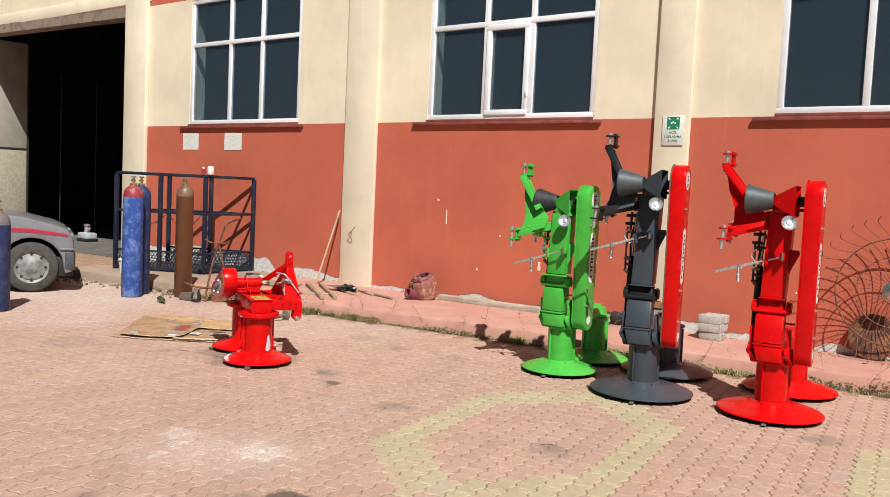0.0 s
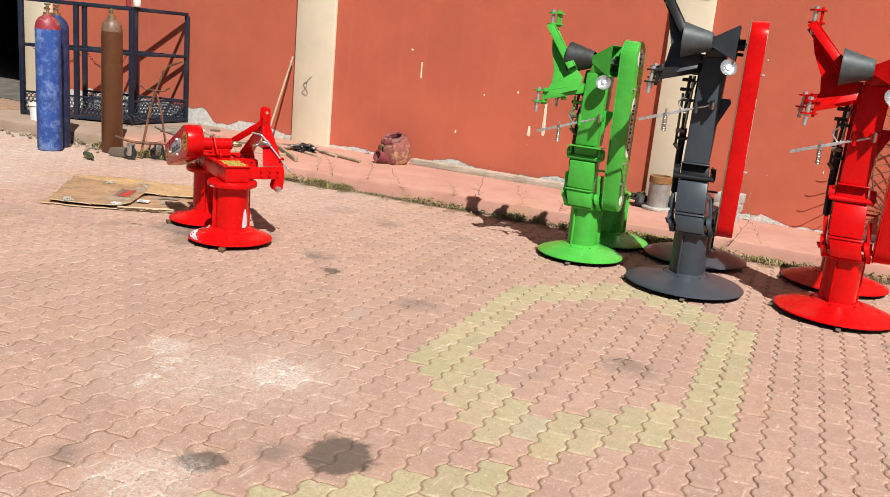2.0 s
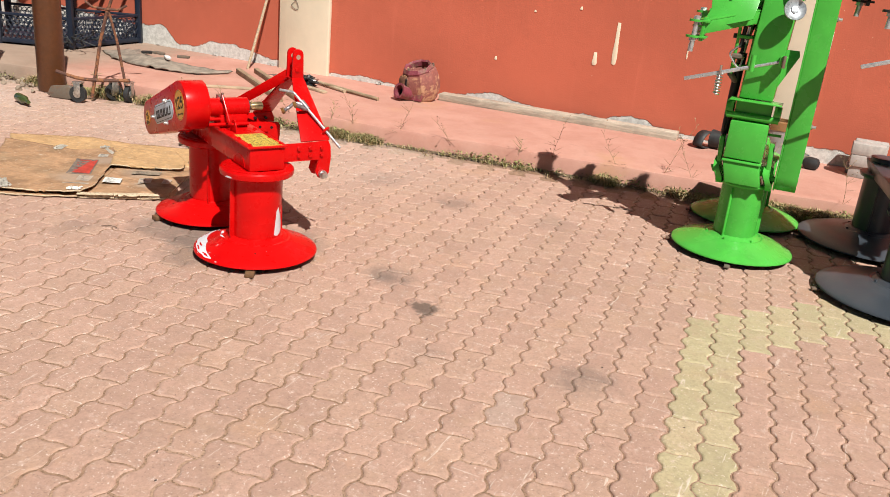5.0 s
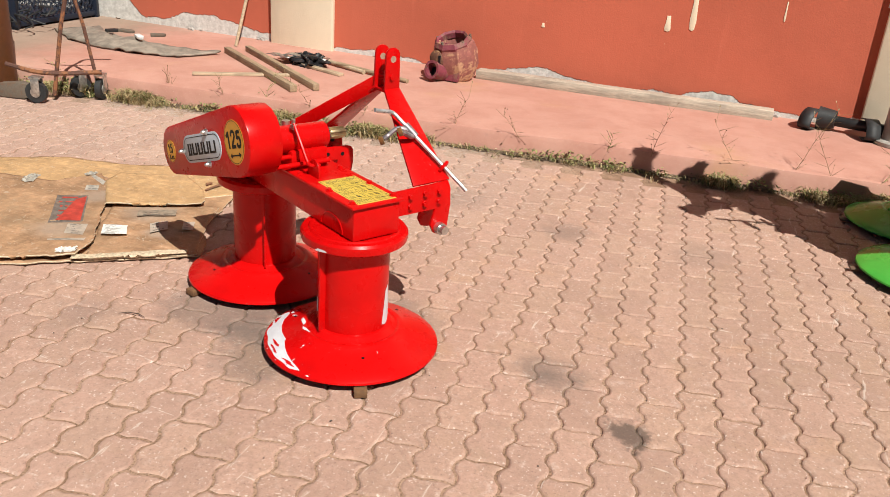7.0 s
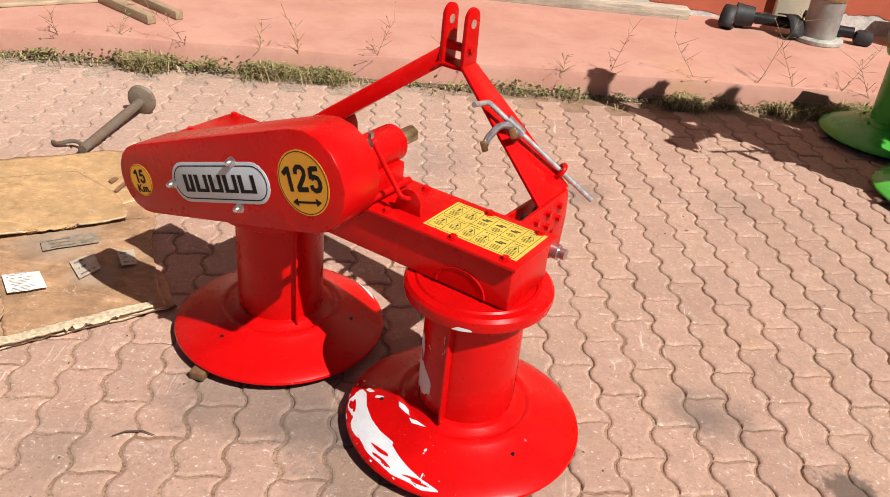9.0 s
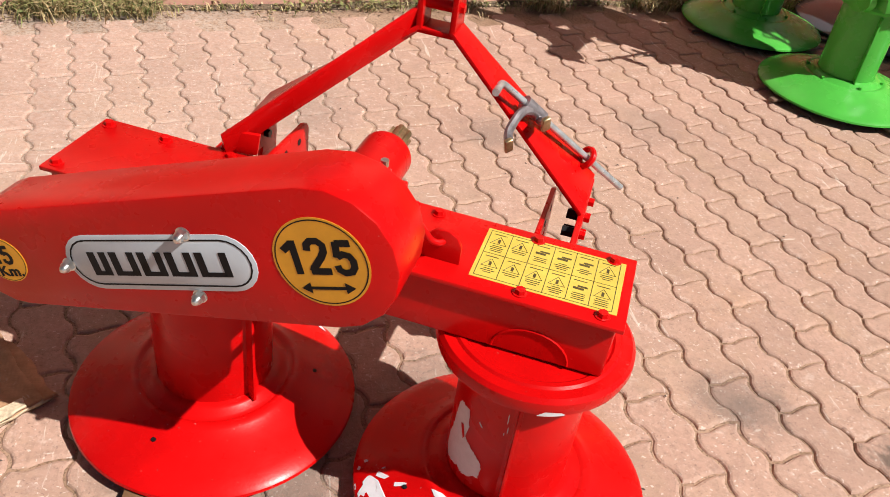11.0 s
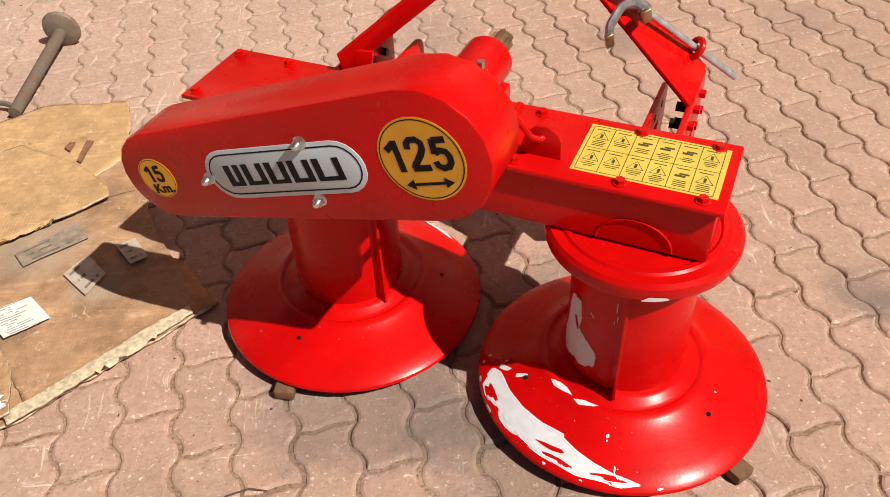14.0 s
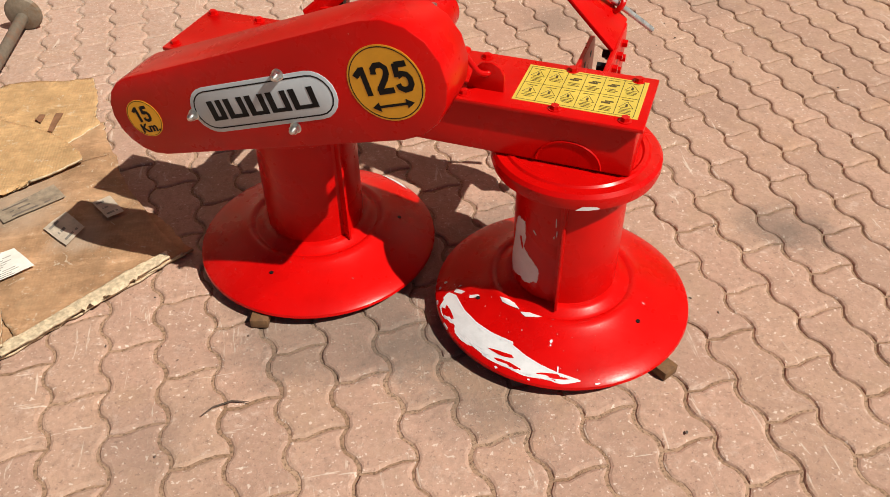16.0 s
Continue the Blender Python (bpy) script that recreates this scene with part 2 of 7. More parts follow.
def rusty(name, c, rust=(0.16, 0.06, 0.025), amount=0.5, rough=0.6, scale=9, metal=0.0):
    m = Mat(name, rough, metal)
    f = m.noise(scale, 6, 0.7, dist=0.4)
    g = m.noise(scale * 6, 4, 0.7)
    k = m.ramp(m.math("ADD", m.math("MULTIPLY", f, 0.7), m.math("MULTIPLY", g, 0.3)), 0.62 - amount * 0.25, 0.66 - amount * 0.15)
    m.color(m.mix(k, m.mix(m.ramp(g, 0.3, 0.7), tuple(v * 0.7 for v in c), c), m.mix(g, rust, tuple(v * 1.9 for v in rust))))
    m.bump(m.math("ADD", f, g), 0.0015, 0.5)
    return m.m


def wood(name, c, scale=14, rough=0.75, axis=0):
    m = Mat(name, rough)
    n = m.n.new("ShaderNodeMapping")
    m.l.new(m.co, n.inputs["Vector"])
    n.inputs["Scale"].default_value = [1.0 if i == axis else 9.0 for i in range(3)]
    f = m.noise(scale * 0.5, 5, 0.7, co=n.outputs[0])
    col = m.mix(m.ramp(f, 0.3, 0.72), tuple(v * 0.55 for v in c), c)
    m.color(m.mix(m.math("MULTIPLY", m.ramp(m.noise(5, 4), 0.5, 0.75), 0.6), col, tuple(v * 0.45 for v in c)))
    m.bump(f, 0.0015, 0.7)
    return m.m


RED_PAINT = paint("red_enamel", (0.57, 0.0025, 0.003), 0.24, 0.0, 0.0, 0.20)
GREEN_PAINT = paint("green_enamel", (0.078, 0.43, 0.055), 0.22, 0.08)
GREY_PAINT = paint("graphite_enamel", (0.046, 0.056, 0.070), 0.32, 0.2, 0.0, 0.4)
BLACK_PAINT = paint("black_enamel", (0.012, 0.013, 0.015), 0.35, 0.4)
NAVY_PAINT = paint("navy_enamel", (0.012, 0.019, 0.036), 0.4, 0.4)
PRIMER = plain("white_primer", (0.62, 0.63, 0.66), 0.6, 0, 0.06, 55, 0.0006)
RUBBER = plain("black_rubber", (0.02, 0.021, 0.022), 0.62, 0, 0.3, 30, 0.0008)
CONE_RUBBER = plain("grey_rubber", (0.055, 0.065, 0.07), 0.55, 0, 0.25, 18, 0.001)
STEEL = plain("bright_steel", (0.62, 0.62, 0.60), 0.32, 0.95, 0.2, 35, 0.0006)
BRIGHT_DISH = plain("bright_dish", (0.46, 0.48, 0.50), 0.28, 0.6, 0.2, 60, 0.0008)
ZINC = plain("zinc_plate", (0.55, 0.55, 0.52), 0.36, 0.9, 0.3, 45, 0.0006)
LEVER = plain("galvanised_bar", (0.52, 0.53, 0.54), 0.30, 0.6, 0.2, 50, 0.0005)
CLAMP = plain("worn_zinc", (0.27, 0.24, 0.25), 0.42, 0.6, 0.35, 40, 0.001)
BRASS = plain("yellow_chromate", (0.44, 0.34, 0.19), 0.38, 0.85, 0.35, 40, 0.0008)
WHITE_PLASTIC = plain("white_plastic", (0.75, 0.76, 0.74), 0.35, 0, 0.08, 12, 0.0004)
LABEL_WHITE = plain("paper_white", (0.70, 0.69, 0.65), 0.7, 0, 0.1, 25, 0.0005)
STICKER_YELLOW = plain("yellow_sticker", (0.62, 0.46, 0.075), 0.4, 0, 0.08, 22, 0.0003)
STICKER_ORANGE = plain("orange_sticker", (0.70, 0.33, 0.015), 0.38, 0, 0.07, 22, 0.0003)
INK = plain("black_ink", (0.009, 0.009, 0.010), 0.5, 0, 0.2, 60, 0.0002, 0.12)
BADGE = plain("silver_badge", (0.48, 0.54, 0.60), 0.4, 0.0, 0.06, 15, 0.0003)


def bottle_paint(name, c, pale, chip):
    m = Mat(name, 0.5, 0, 0.35)
    f, g, s = m.noise(9, 6, 0.75), m.noise(60, 4, 0.7), m.noise(13, 6, 0.8)
    col = m.mix(m.ramp(f, 0.35, 0.7), tuple(v * 0.7 for v in c), c)
    col = m.mix(m.math("MULTIPLY", m.ramp(s, 0.48, 0.72), 0.65), col, pale)
    col = m.mix(m.math("MULTIPLY", m.ramp(g, 0.66, 0.70), 0.7), col, chip)
    scuff = m.ramp(m.noise(4.4, 6, 0.75), 0.50, 0.62)
    col = m.mix(m.math("MULTIPLY", scuff, 0.6), col, pale)
    m.color(col)
    m.bump(m.math("ADD", f, g), 0.0015, 0.4)
    return m.m


BLUE_RUST = bottle_paint("worn_blue_paint", (0.035, 0.095, 0.38), (0.22, 0.31, 0.54), (0.42, 0.40, 0.40))
DARKBLUE_RUST = bottle_paint("worn_navy_paint", (0.02, 0.035, 0.12), (0.07, 0.09, 0.17), (0.14, 0.11, 0.10))
SHOULDER_RED = rusty("worn_red_paint", (0.30, 0.03, 0.045), (0.2, 0.09, 0.08), 0.35, 0.5, 12)
BROWN_RUST = rusty("brown_rust", (0.115, 0.040, 0.013), (0.058, 0.022, 0.009), 0.6, 0.42, 5)
RUST = rusty("rusted_iron", (0.11, 0.05, 0.035), (0.17, 0.07, 0.03), 0.6, 0.8, 14)
MAROON = rusty("faded_maroon_paint", (0.23, 0.04, 0.06), (0.13, 0.06, 0.045), 0.6, 0.7, 9)
DULL_IRON = rusty("dull_iron", (0.16, 0.13, 0.10), (0.10, 0.06, 0.04), 0.5, 0.6, 16)
PINE = wood("weathered_pine", (0.56, 0.48, 0.38))
OLD_WOOD = wood("grey_wood", (0.40, 0.29, 0.18))
PALE_WOOD = wood("pale_wood", (0.55, 0.42, 0.28))
PVC = plain("white_pvc", (0.78, 0.79, 0.80), 0.35, 0, 0.05, 4, 0.0003)
SILL = plain("red_brown_sill", (0.23, 0.06, 0.045), 0.6, 0, 0.25, 9, 0.001)


def cardboard(name, c, grease, flute=0.06, smudges=()):
    m = Mat(name, 0.8, 0, 0.25)
    w = m.n.new("ShaderNodeTexWave")
    w.inputs["Scale"].default_value, w.inputs["Distortion"].default_value = 42, 0.4
    m.l.new(m.co, w.inputs["Vector"])
    f = m.noise(6, 6, 0.7)
    col = m.mix(m.ramp(m.noise(26, 6, 0.75), 0.35, 0.68), tuple(v * 0.72 for v in c), c)
    fibre = m.n.new("ShaderNodeMapping")
    fibre.inputs["Rotation"].default_value, fibre.inputs["Scale"].default_value = (0, 0, 0.62), (5, 70, 1)
    m.l.new(m.co, fibre.inputs["Vector"])
    streak = m.noise(1.2, 5, 0.7, co=fibre.outputs[0], dist=0.4)
    col = m.mix(m.math("MULTIPLY", m.ramp(streak, 0.50, 0.66), 0.40), col, tuple(v * 0.60 for v in c))
    fold = m.n.new("ShaderNodeMapping")
    fold.inputs["Rotation"].default_value, fold.inputs["Scale"].default_value = (0, 0, -0.35), (1.5, 11, 1)
    m.l.new(m.co, fold.inputs["Vector"])
    rub = m.noise(1.3, 4, 0.75, co=fold.outputs[0], dist=1.2)
    col = m.mix(m.math("MULTIPLY", m.ramp(rub, 0.57, 0.66), 0.35), col, tuple(min(1, v * 1.25 + 0.05) for v in c))
    col = m.mix(m.math("MULTIPLY", m.ramp(f, 0.42, 0.64), grease * 0.9), col, tuple(v * 0.50 for v in c))
    col = m.mix(m.math("MULTIPLY", m.ramp(m.noise(11, 6, 0.8), 0.56, 0.62), 0.45), col, tuple(v * 0.42 for v in c))
    col = m.mix(m.math("MULTIPLY", m.ramp(m.noise(38, 4, 0.8, dist=1.0), 0.60, 0.66), 0.5), col, (0.60, 0.53, 0.43))
    col = m.mix(m.math("MULTIPLY", m.ramp(m.noise(3.2, 5, 0.7), 0.52, 0.7), grease * 0.6), col, (0.33, 0.235, 0.145))
    m.wob = m.noise(12, 4, 0.7)
    for x, y, size in smudges:
        col = m.mix(m.math("MULTIPLY", m.near(m.pos, x, y, size, size * 0.6, 0.12), 0.6), col, (0.34, 0.27, 0.215))
    m.color(col)
    m.bump(m.math("ADD", m.math("ADD", m.math("MULTIPLY", w.outputs["Fac"], flute), f), m.math("MULTIPLY", rub, 0.7)), 0.004, 0.6)
    return m.m


CARD_LIGHT = cardboard("dry_cardboard", (0.59, 0.37, 0.185), 0.40, 0.13)
CARD_DARK = cardboard("greasy_cardboard", (0.49, 0.292, 0.165), 0.95, smudges=((-6.0, 5.77, 0.10), (-6.13, 5.42, 0.09), (-6.27, 5.77, 0.08), (-5.82, 5.62, 0.06)))
CARD_EDGE = plain("torn_cardboard_edge", (0.52, 0.42, 0.29), 0.9, 0, 0.3, 90, 0.003)


def plaster(name, top, chip, chips, grey_foot):
    m = Mat(name, 0.85, 0, 0.25)
    big, mid, fine = m.noise(0.9, 5, 0.65), m.noise(6, 5, 0.7), m.noise(90, 3)
    col = m.mix(m.ramp(big, 0.3, 0.72), tuple(v * 0.84 for v in top), top)
    col = m.mix(m.math("MULTIPLY", m.ramp(mid, 0.55, 0.8), 0.4), col, tuple(v * 0.78 for v in top))
    stretch = m.n.new("ShaderNodeMapping")
    stretch.inputs["Scale"].default_value = (7, 7, 0.5)
    m.l.new(m.pos, stretch.inputs["Vector"])
    runs = m.ramp(m.noise(1.0, 4, 0.7, co=stretch.outputs[0]), 0.55, 0.8)
    col = m.mix(m.math("MULTIPLY", runs, 0.22), col, tuple(min(1, v * 1.25 + 0.03) for v in top))
    spot = m.ramp(m.noise(19, 3, 0.75), 0.755 - chips * 0.02, 0.765 - chips * 0.02)
    col = m.mix(m.math("MULTIPLY", spot, 0.85), col, chip)
    dots = m.ramp(m.noise(27, 2, 0.5, co=m.pos), 0.77, 0.785)
    col = m.mix(m.math("MULTIPLY", dots, 0.6), col, tuple(v * 0.3 for v in top))
    h = m.math("ADD", m.math("MULTIPLY", fine, 0.3), m.math("MULTIPLY", mid, 0.7))
    if grey_foot:
        p = m.xyz(m.pos)
        line = m.n.new("ShaderNodeCombineXYZ")
        m.l.new(p[0], line.inputs[0])
        lim = m.math("MULTIPLY", m.ramp(m.noise(0.9, 2, 0.6, co=line.outputs[0]), 0.36, 0.66), 0.11)
        lim = m.math("ADD", lim, m.math("MULTIPLY", m.math("SUBTRACT", m.noise(7, 6, 0.65, co=m.pos), 0.5), 0.09))
        west = m.math("MULTIPLY", p[0], -1.0)
        far = m.math("ADD", m.math("MULTIPLY", m.ramp(west, 7.5, 7.75), 0.035), m.math("MULTIPLY", m.ramp(west, 8.80, 9.06), 0.12))
        lim = m.math("ADD", m.math("ADD", lim, far), 0.125)
        bare = m.math("SUBTRACT", 1.0, m.ramp(m.math("SUBTRACT", p[2], lim), -0.004, 0.004))
        grey = m.mix(m.ramp(m.noise(24, 5, 0.7), 0.3, 0.7), (0.46, 0.44, 0.41), (0.70, 0.68, 0.64))
        col = m.mix(bare, col, grey)
        h = m.math("SUBTRACT", h, m.math("MULTIPLY", bare, m.math("ADD", 0.9, m.noise(50, 4))))
    m.color(col)
    m.bump(h, 0.005, 0.7)
    return m.m


WALL_RED = plaster("red_plaster", (0.53, 0.134, 0.078), (0.70, 0.58, 0.42), 1.0, True)
WALL_CREAM = plaster("cream_plaster", (0.83, 0.73, 0.545), (0.55, 0.50, 0.42), 0.2, False)
PILLAR_CREAM = plaster("cream_pillar_plaster", (0.84, 0.75, 0.57), (0.45, 0.42, 0.38), 0.5, False)
# dark tone that keeps the unlit room behind the doorway dim
DARK_ROOM = plain("dim_room_plaster", (0.10, 0.095, 0.09), 0.9, 0, 0.3, 3, 0.002)
LEAF_PANEL = plain("grey_beige_panel", (0.37, 0.335, 0.275), 0.7, 0, 0.12, 3, 0.001)
LEAF_STAINED = rusty("stained_beige_panel", (0.42, 0.37, 0.275), (0.17, 0.14, 0.07), 0.2, 0.75, 3)


def stains(m, col, dusty=1.0):
    """Oil and cement marks that lie across the pavers; those under the red mower also deepen its shade."""
    m.wob = m.noise(9, 5, 0.7, co=m.pos)
    # dark marks round (-5, 5.2) mix oily dirt with painted mower shade
    for x, y, r, k in ((-2.44, 3.40, 0.12, 0.8), (-2.62, 3.28, 0.05, 0.7), (-2.76, 3.10, 0.07, 0.75), (-3.12, 2.84, 0.05, 0.7), (-4.15, 5.34, 0.05, 0.5),
                       (-3.90, 5.18, 0.06, 0.75), (-3.17, 4.99, 0.10, 0.55), (-3.71, 4.84, 0.07, 0.3), (-1.95, 4.95, 0.10, 0.6), (-4.19, 5.40, 0.08, 0.6), (-5.25, 5.30, 0.22, 0.65), (-4.97, 5.06, 0.14, 0.6), (-5.10, 5.16, 0.10, 0.6), (-4.42, 6.55, 0.08, 0.5),
                       (-5.62, 5.0, 0.10, 0.3), (-4.8, 5.35, 0.24, 0.6), (-0.85, 6.35, 0.12, 0.55), (-3.85, 6.6, 0.12, 0.3), (-6.4, 4.6, 0.25, 0.25), (-5.0, 6.7, 0.14, 0.3)):
        col = m.mix(m.math("MULTIPLY", m.near(m.pos, x, y, r, 0.025 if k > 0.7 else 0.07, 0.25), k if k > 0.7 else k * 0.75), col, (0.075, 0.058, 0.048) if k > 0.7 else (0.11, 0.095, 0.085))
    speck = m.ramp(m.noise(75, 4, 0.75, co=m.pos), 0.36, 0.62)
    for x, y, r, k in ((-3.45, 3.60, 0.03, 0.8), (-3.42, 3.52, 0.03, 0.8), (-3.39, 3.44, 0.025, 0.8), (-3.38, 3.36, 0.02, 0.7), (-3.04, 3.79, 0.13, 0.85), (-3.61, 3.69, 0.10, 0.6), (-2.80, 2.90, 0.16, 0.6), (-3.4, 3.5, 0.28, 0.22), (-7.6, 5.2, 0.55, 0.35), (-8.6, 4.6, 0.6, 0.3), (-9.6, 6.2, 1.3, 0.45), (-8.2, 6.1, 0.7, 0.35), (-10.6, 4.9, 1.5, 0.4), (-5.6, 7.0, 0.8, 0.22), (-6.9, 6.9, 0.7, 0.25), (-3.1, 3.72, 0.36, 0.3)):
        col = m.mix(m.math("MULTIPLY", m.near(m.pos, x, y, r, r * 0.5, 0.25), m.math("MULTIPLY", speck, min(1.0, k * dusty * 1.5))), col, (0.66, 0.61, 0.56))
    return col


def paver_material(name, c, per_object):
    m = Mat(name, 0.82, 0, 0.3)
    if per_object:
        rnd = m.n.new("ShaderNodeObjectInfo").outputs["Random"]
    else:
        rnd = m.n.new("ShaderNodeNewGeometry").outputs["Random Per Island"]
    big, mid, fine = m.noise(0.8, 4, 0.6, co=m.pos), m.noise(13, 5, 0.7, co=m.pos), m.noise(190, 3, 0.7, co=m.pos)
    col = m.mix(rnd, tuple(v * 0.90 for v in c), tuple(min(1, v * 1.07) for v in c))
    hue = m.math("FRACT", m.math("MULTIPLY", rnd, 37.7))
    col = m.mix(m.math("MULTIPLY", m.ramp(hue, 0.55, 0.95), 0.30), col, (0.49, 0.33, 0.235))
    col = m.mix(m.math("MULTIPLY", m.ramp(m.noise(2.7, 3, 0.6, co=m.pos), 0.56, 0.72), 0.30), col, (0.47, 0.27, 0.14))
    col = m.mix(m.math("MULTIPLY", m.ramp(m.noise(38, 5, 0.8, co=m.pos), 0.50, 0.66), 0.50), col, tuple(v * 0.62 for v in c))
    col = m.mix(m.math("MULTIPLY", m.ramp(m.noise(17, 6, 0.8, co=m.pos), 0.54, 0.68), 0.50), col, (0.64, 0.50, 0.43))
    col = m.mix(m.math("MULTIPLY", m.ramp(m.noise(7, 5, 0.7, co=m.pos), 0.50, 0.68), 0.40), col, (0.40, 0.265, 0.18))
    col = m.mix(m.math("MULTIPLY", m.ramp(m.noise(85, 4, 0.75, co=m.pos), 0.46, 0.60), 0.34), col, tuple(v * 0.66 for v in c))
    odd = m.ramp(rnd, 0.990, 0.992)
    col = m.mix(m.math("MULTIPLY", odd, 0.32), col, (0.34, 0.295, 0.265))
    col = m.mix(m.math("MULTIPLY", m.ramp(mid, 0.45, 0.75), 0.45), col, tuple(v * 0.66 for v in c))
    col = m.mix(m.math("MULTIPLY", m.ramp(big, 0.45, 0.8), 0.35), col, (0.54, 0.36, 0.29))
    col = m.mix(m.math("MULTIPLY", m.ramp(m.noise(105, 2, 0.5, co=m.pos), 0.655, 0.70), 0.60), col, (0.74, 0.62, 0.54))
    col = m.mix(m.math("MULTIPLY", m.ramp(fine, 0.58, 0.70), 0.30), col, (0.66, 0.51, 0.44))
    col = m.mix(m.math("MULTIPLY", m.ramp(m.noise(150, 2, 0.5, co=m.pos), 0.64, 0.70), 0.50), col, tuple(v * 0.42 for v in c))
    scr = m.n.new("ShaderNodeMapping")
    scr.inputs["Scale"].default_value = (30, 3.2, 1)
    scr.inputs["Rotation"].default_value = (0, 0, 0.6)
    m.l.new(m.pos, scr.inputs["Vector"])
    col = m.mix(m.math("MULTIPLY", m.ramp(m.noise(1.6, 4, 0.7, co=scr.outputs[0], dist=0.8), 0.63, 0.70), 0.6), col, (0.66, 0.56, 0.48))
    col = m.mix(m.math("MULTIPLY", m.ramp(m.noise(1.9, 5, 0.7, co=m.pos), 0.6, 0.78), 0.3), col, (0.20, 0.15, 0.13))
    scr2 = m.n.new("ShaderNodeMapping")
    scr2.inputs["Scale"].default_value = (4, 46, 1)
    scr2.inputs["Rotation"].default_value = (0, 0, -0.35)
    m.l.new(m.pos, scr2.inputs["Vector"])
    col = m.mix(m.math("MULTIPLY", m.ramp(m.noise(1.3, 3, 0.6, co=scr2.outputs[0], dist=0.5), 0.68, 0.73), 0.55), col, (0.70, 0.60, 0.52))
    m.color(stains(m, col, 0.5))
    m.bump(m.math("ADD", m.math("MULTIPLY", fine, 0.30), mid), 0.0038, 0.9)
    return m.m


PINK = (0.445, 0.282, 0.217)
STRAW = (0.44, 0.375, 0.225)
PAVER_PINK, PAVER_PINK_ONE = paver_material("pink_paver", PINK, False), paver_material("pink_paver_single", PINK, True)
PAVER_STRAW, PAVER_STRAW_ONE = paver_material("straw_paver", STRAW, False), paver_material("straw_paver_single", STRAW, True)


def earth(name, a, b, with_stains):
    m = Mat(name, 0.95, 0, 0.2)
    f, g = m.noise(5, 6, 0.7, co=m.pos), m.noise(140, 3, 0.7, co=m.pos)
    col = m.mix(m.ramp(f, 0.3, 0.7), a, b)
    col = m.mix(m.math("MULTIPLY", m.ramp(g, 0.48, 0.62), 0.65), col, tuple(v * 0.36 for v in a))
    m.color(stains(m, col) if with_stains else col)
    m.bump(m.math("ADD", f, m.math("MULTIPLY", g, 0.5)), 0.006, 0.7)
    return m.m


SAND = earth("joint_sand", (0.25, 0.152, 0.098), (0.43, 0.285, 0.20), True)
SLAB = Mat("pink_concrete", 0.88, 0, 0.25)
_f, _g = SLAB.noise(3.5, 6, 0.7, co=SLAB.pos), SLAB.noise(120, 3, 0.7, co=SLAB.pos)
_c = SLAB.mix(SLAB.ramp(_f, 0.3, 0.7), (0.43, 0.215, 0.165), (0.51, 0.28, 0.22))
_c = SLAB.mix(SLAB.math("MULTIPLY", SLAB.ramp(SLAB.noise(1.1, 5, 0.7, co=SLAB.pos), 0.55, 0.75), 0.5), _c, (0.46, 0.27, 0.12))
_c = SLAB.mix(SLAB.math("MULTIPLY", SLAB.ramp(SLAB.noise(7, 5, 0.7, co=SLAB.pos), 0.58, 0.75), 0.4), _c, (0.30, 0.16, 0.13))
_west = SLAB.math("MULTIPLY", SLAB.ramp(SLAB.math("ADD", SLAB.math("MULTIPLY", SLAB.xyz(SLAB.pos)[0], -1.0), SLAB.noise(3, 4, 0.7, co=SLAB.pos)), 8.5, 9.4), 0.85)
_c = SLAB.mix(_west, _c, SLAB.mix(_f, (0.20, 0.15, 0.11), (0.38, 0.30, 0.23)))
_c = SLAB.mix(SLAB.math("MULTIPLY", SLAB.ramp(_g, 0.6, 0.72), 0.4), _c, (0.62, 0.48, 0.40))
SLAB.color(_c)
SLAB.bump(SLAB.math("ADD", _f, SLAB.math("MULTIPLY", _g, 0.3)), 0.004, 0.6)
SLAB = SLAB.m


def leafy(name, a, b):
    m = Mat(name, 0.65, 0, 0.35)
    r = m.n.new("ShaderNodeNewGeometry").outputs["Random Per Island"]
    m.color(m.mix(r, a, b))
    m.b.inputs["Subsurface Weight"].default_value = 0.0
    return m.m


WEED_GREEN = leafy("weed_green", (0.085, 0.105, 0.030), (0.34, 0.33, 0.12))
WEED_DRY = leafy("weed_dry", (0.24, 0.165, 0.07), (0.50, 0.40, 0.22))
STALK = leafy("dry_stalk", (0.17, 0.105, 0.05), (0.30, 0.21, 0.11))

GLASS = Mat("window_glass", 0.03, 0, 0.5)
GLASS.b.inputs["Transmission Weight"].default_value = 0.90
GLASS.b.inputs["IOR"].default_value = 1.9
GLASS.color((0.15, 0.215, 0.27))
GLASS.rough(GLASS.math("MULTIPLY", GLASS.ramp(GLASS.noise(2.5, 4), 0.5, 0.9), 0.08))
GLASS = GLASS.m
HEAD_GLASS = plain("cloudy_lens", (0.24, 0.25, 0.27), 0.15, 0, 0.1, 20, 0.0005)
CAR_PAINT = paint("silver_grey_car_paint", (0.20, 0.20, 0.21), 0.3, 0.6, 0.3)
CAR_STRIPE = paint("red_car_stripe", (0.45, 0.03, 0.06), 0.35, 0.4)
CAR_TRIM = plain("dark_bumper_plastic", (0.06, 0.062, 0.066), 0.55, 0, 0.2, 10, 0.0008)

# ---- the setting ----
E_AXIS = Vector((0.9925, 0.122, 0))
S_AXIS = Vector((-0.122, 0.9925, 0))


def es(e, s, z=0.0):
    return E_AXIS * e + S_AXIS * s + Vector((0, 0, z))


bm = bmesh.new()
bmesh.ops.create_grid(bm, x_segments=40, y_segments=40, size=300)
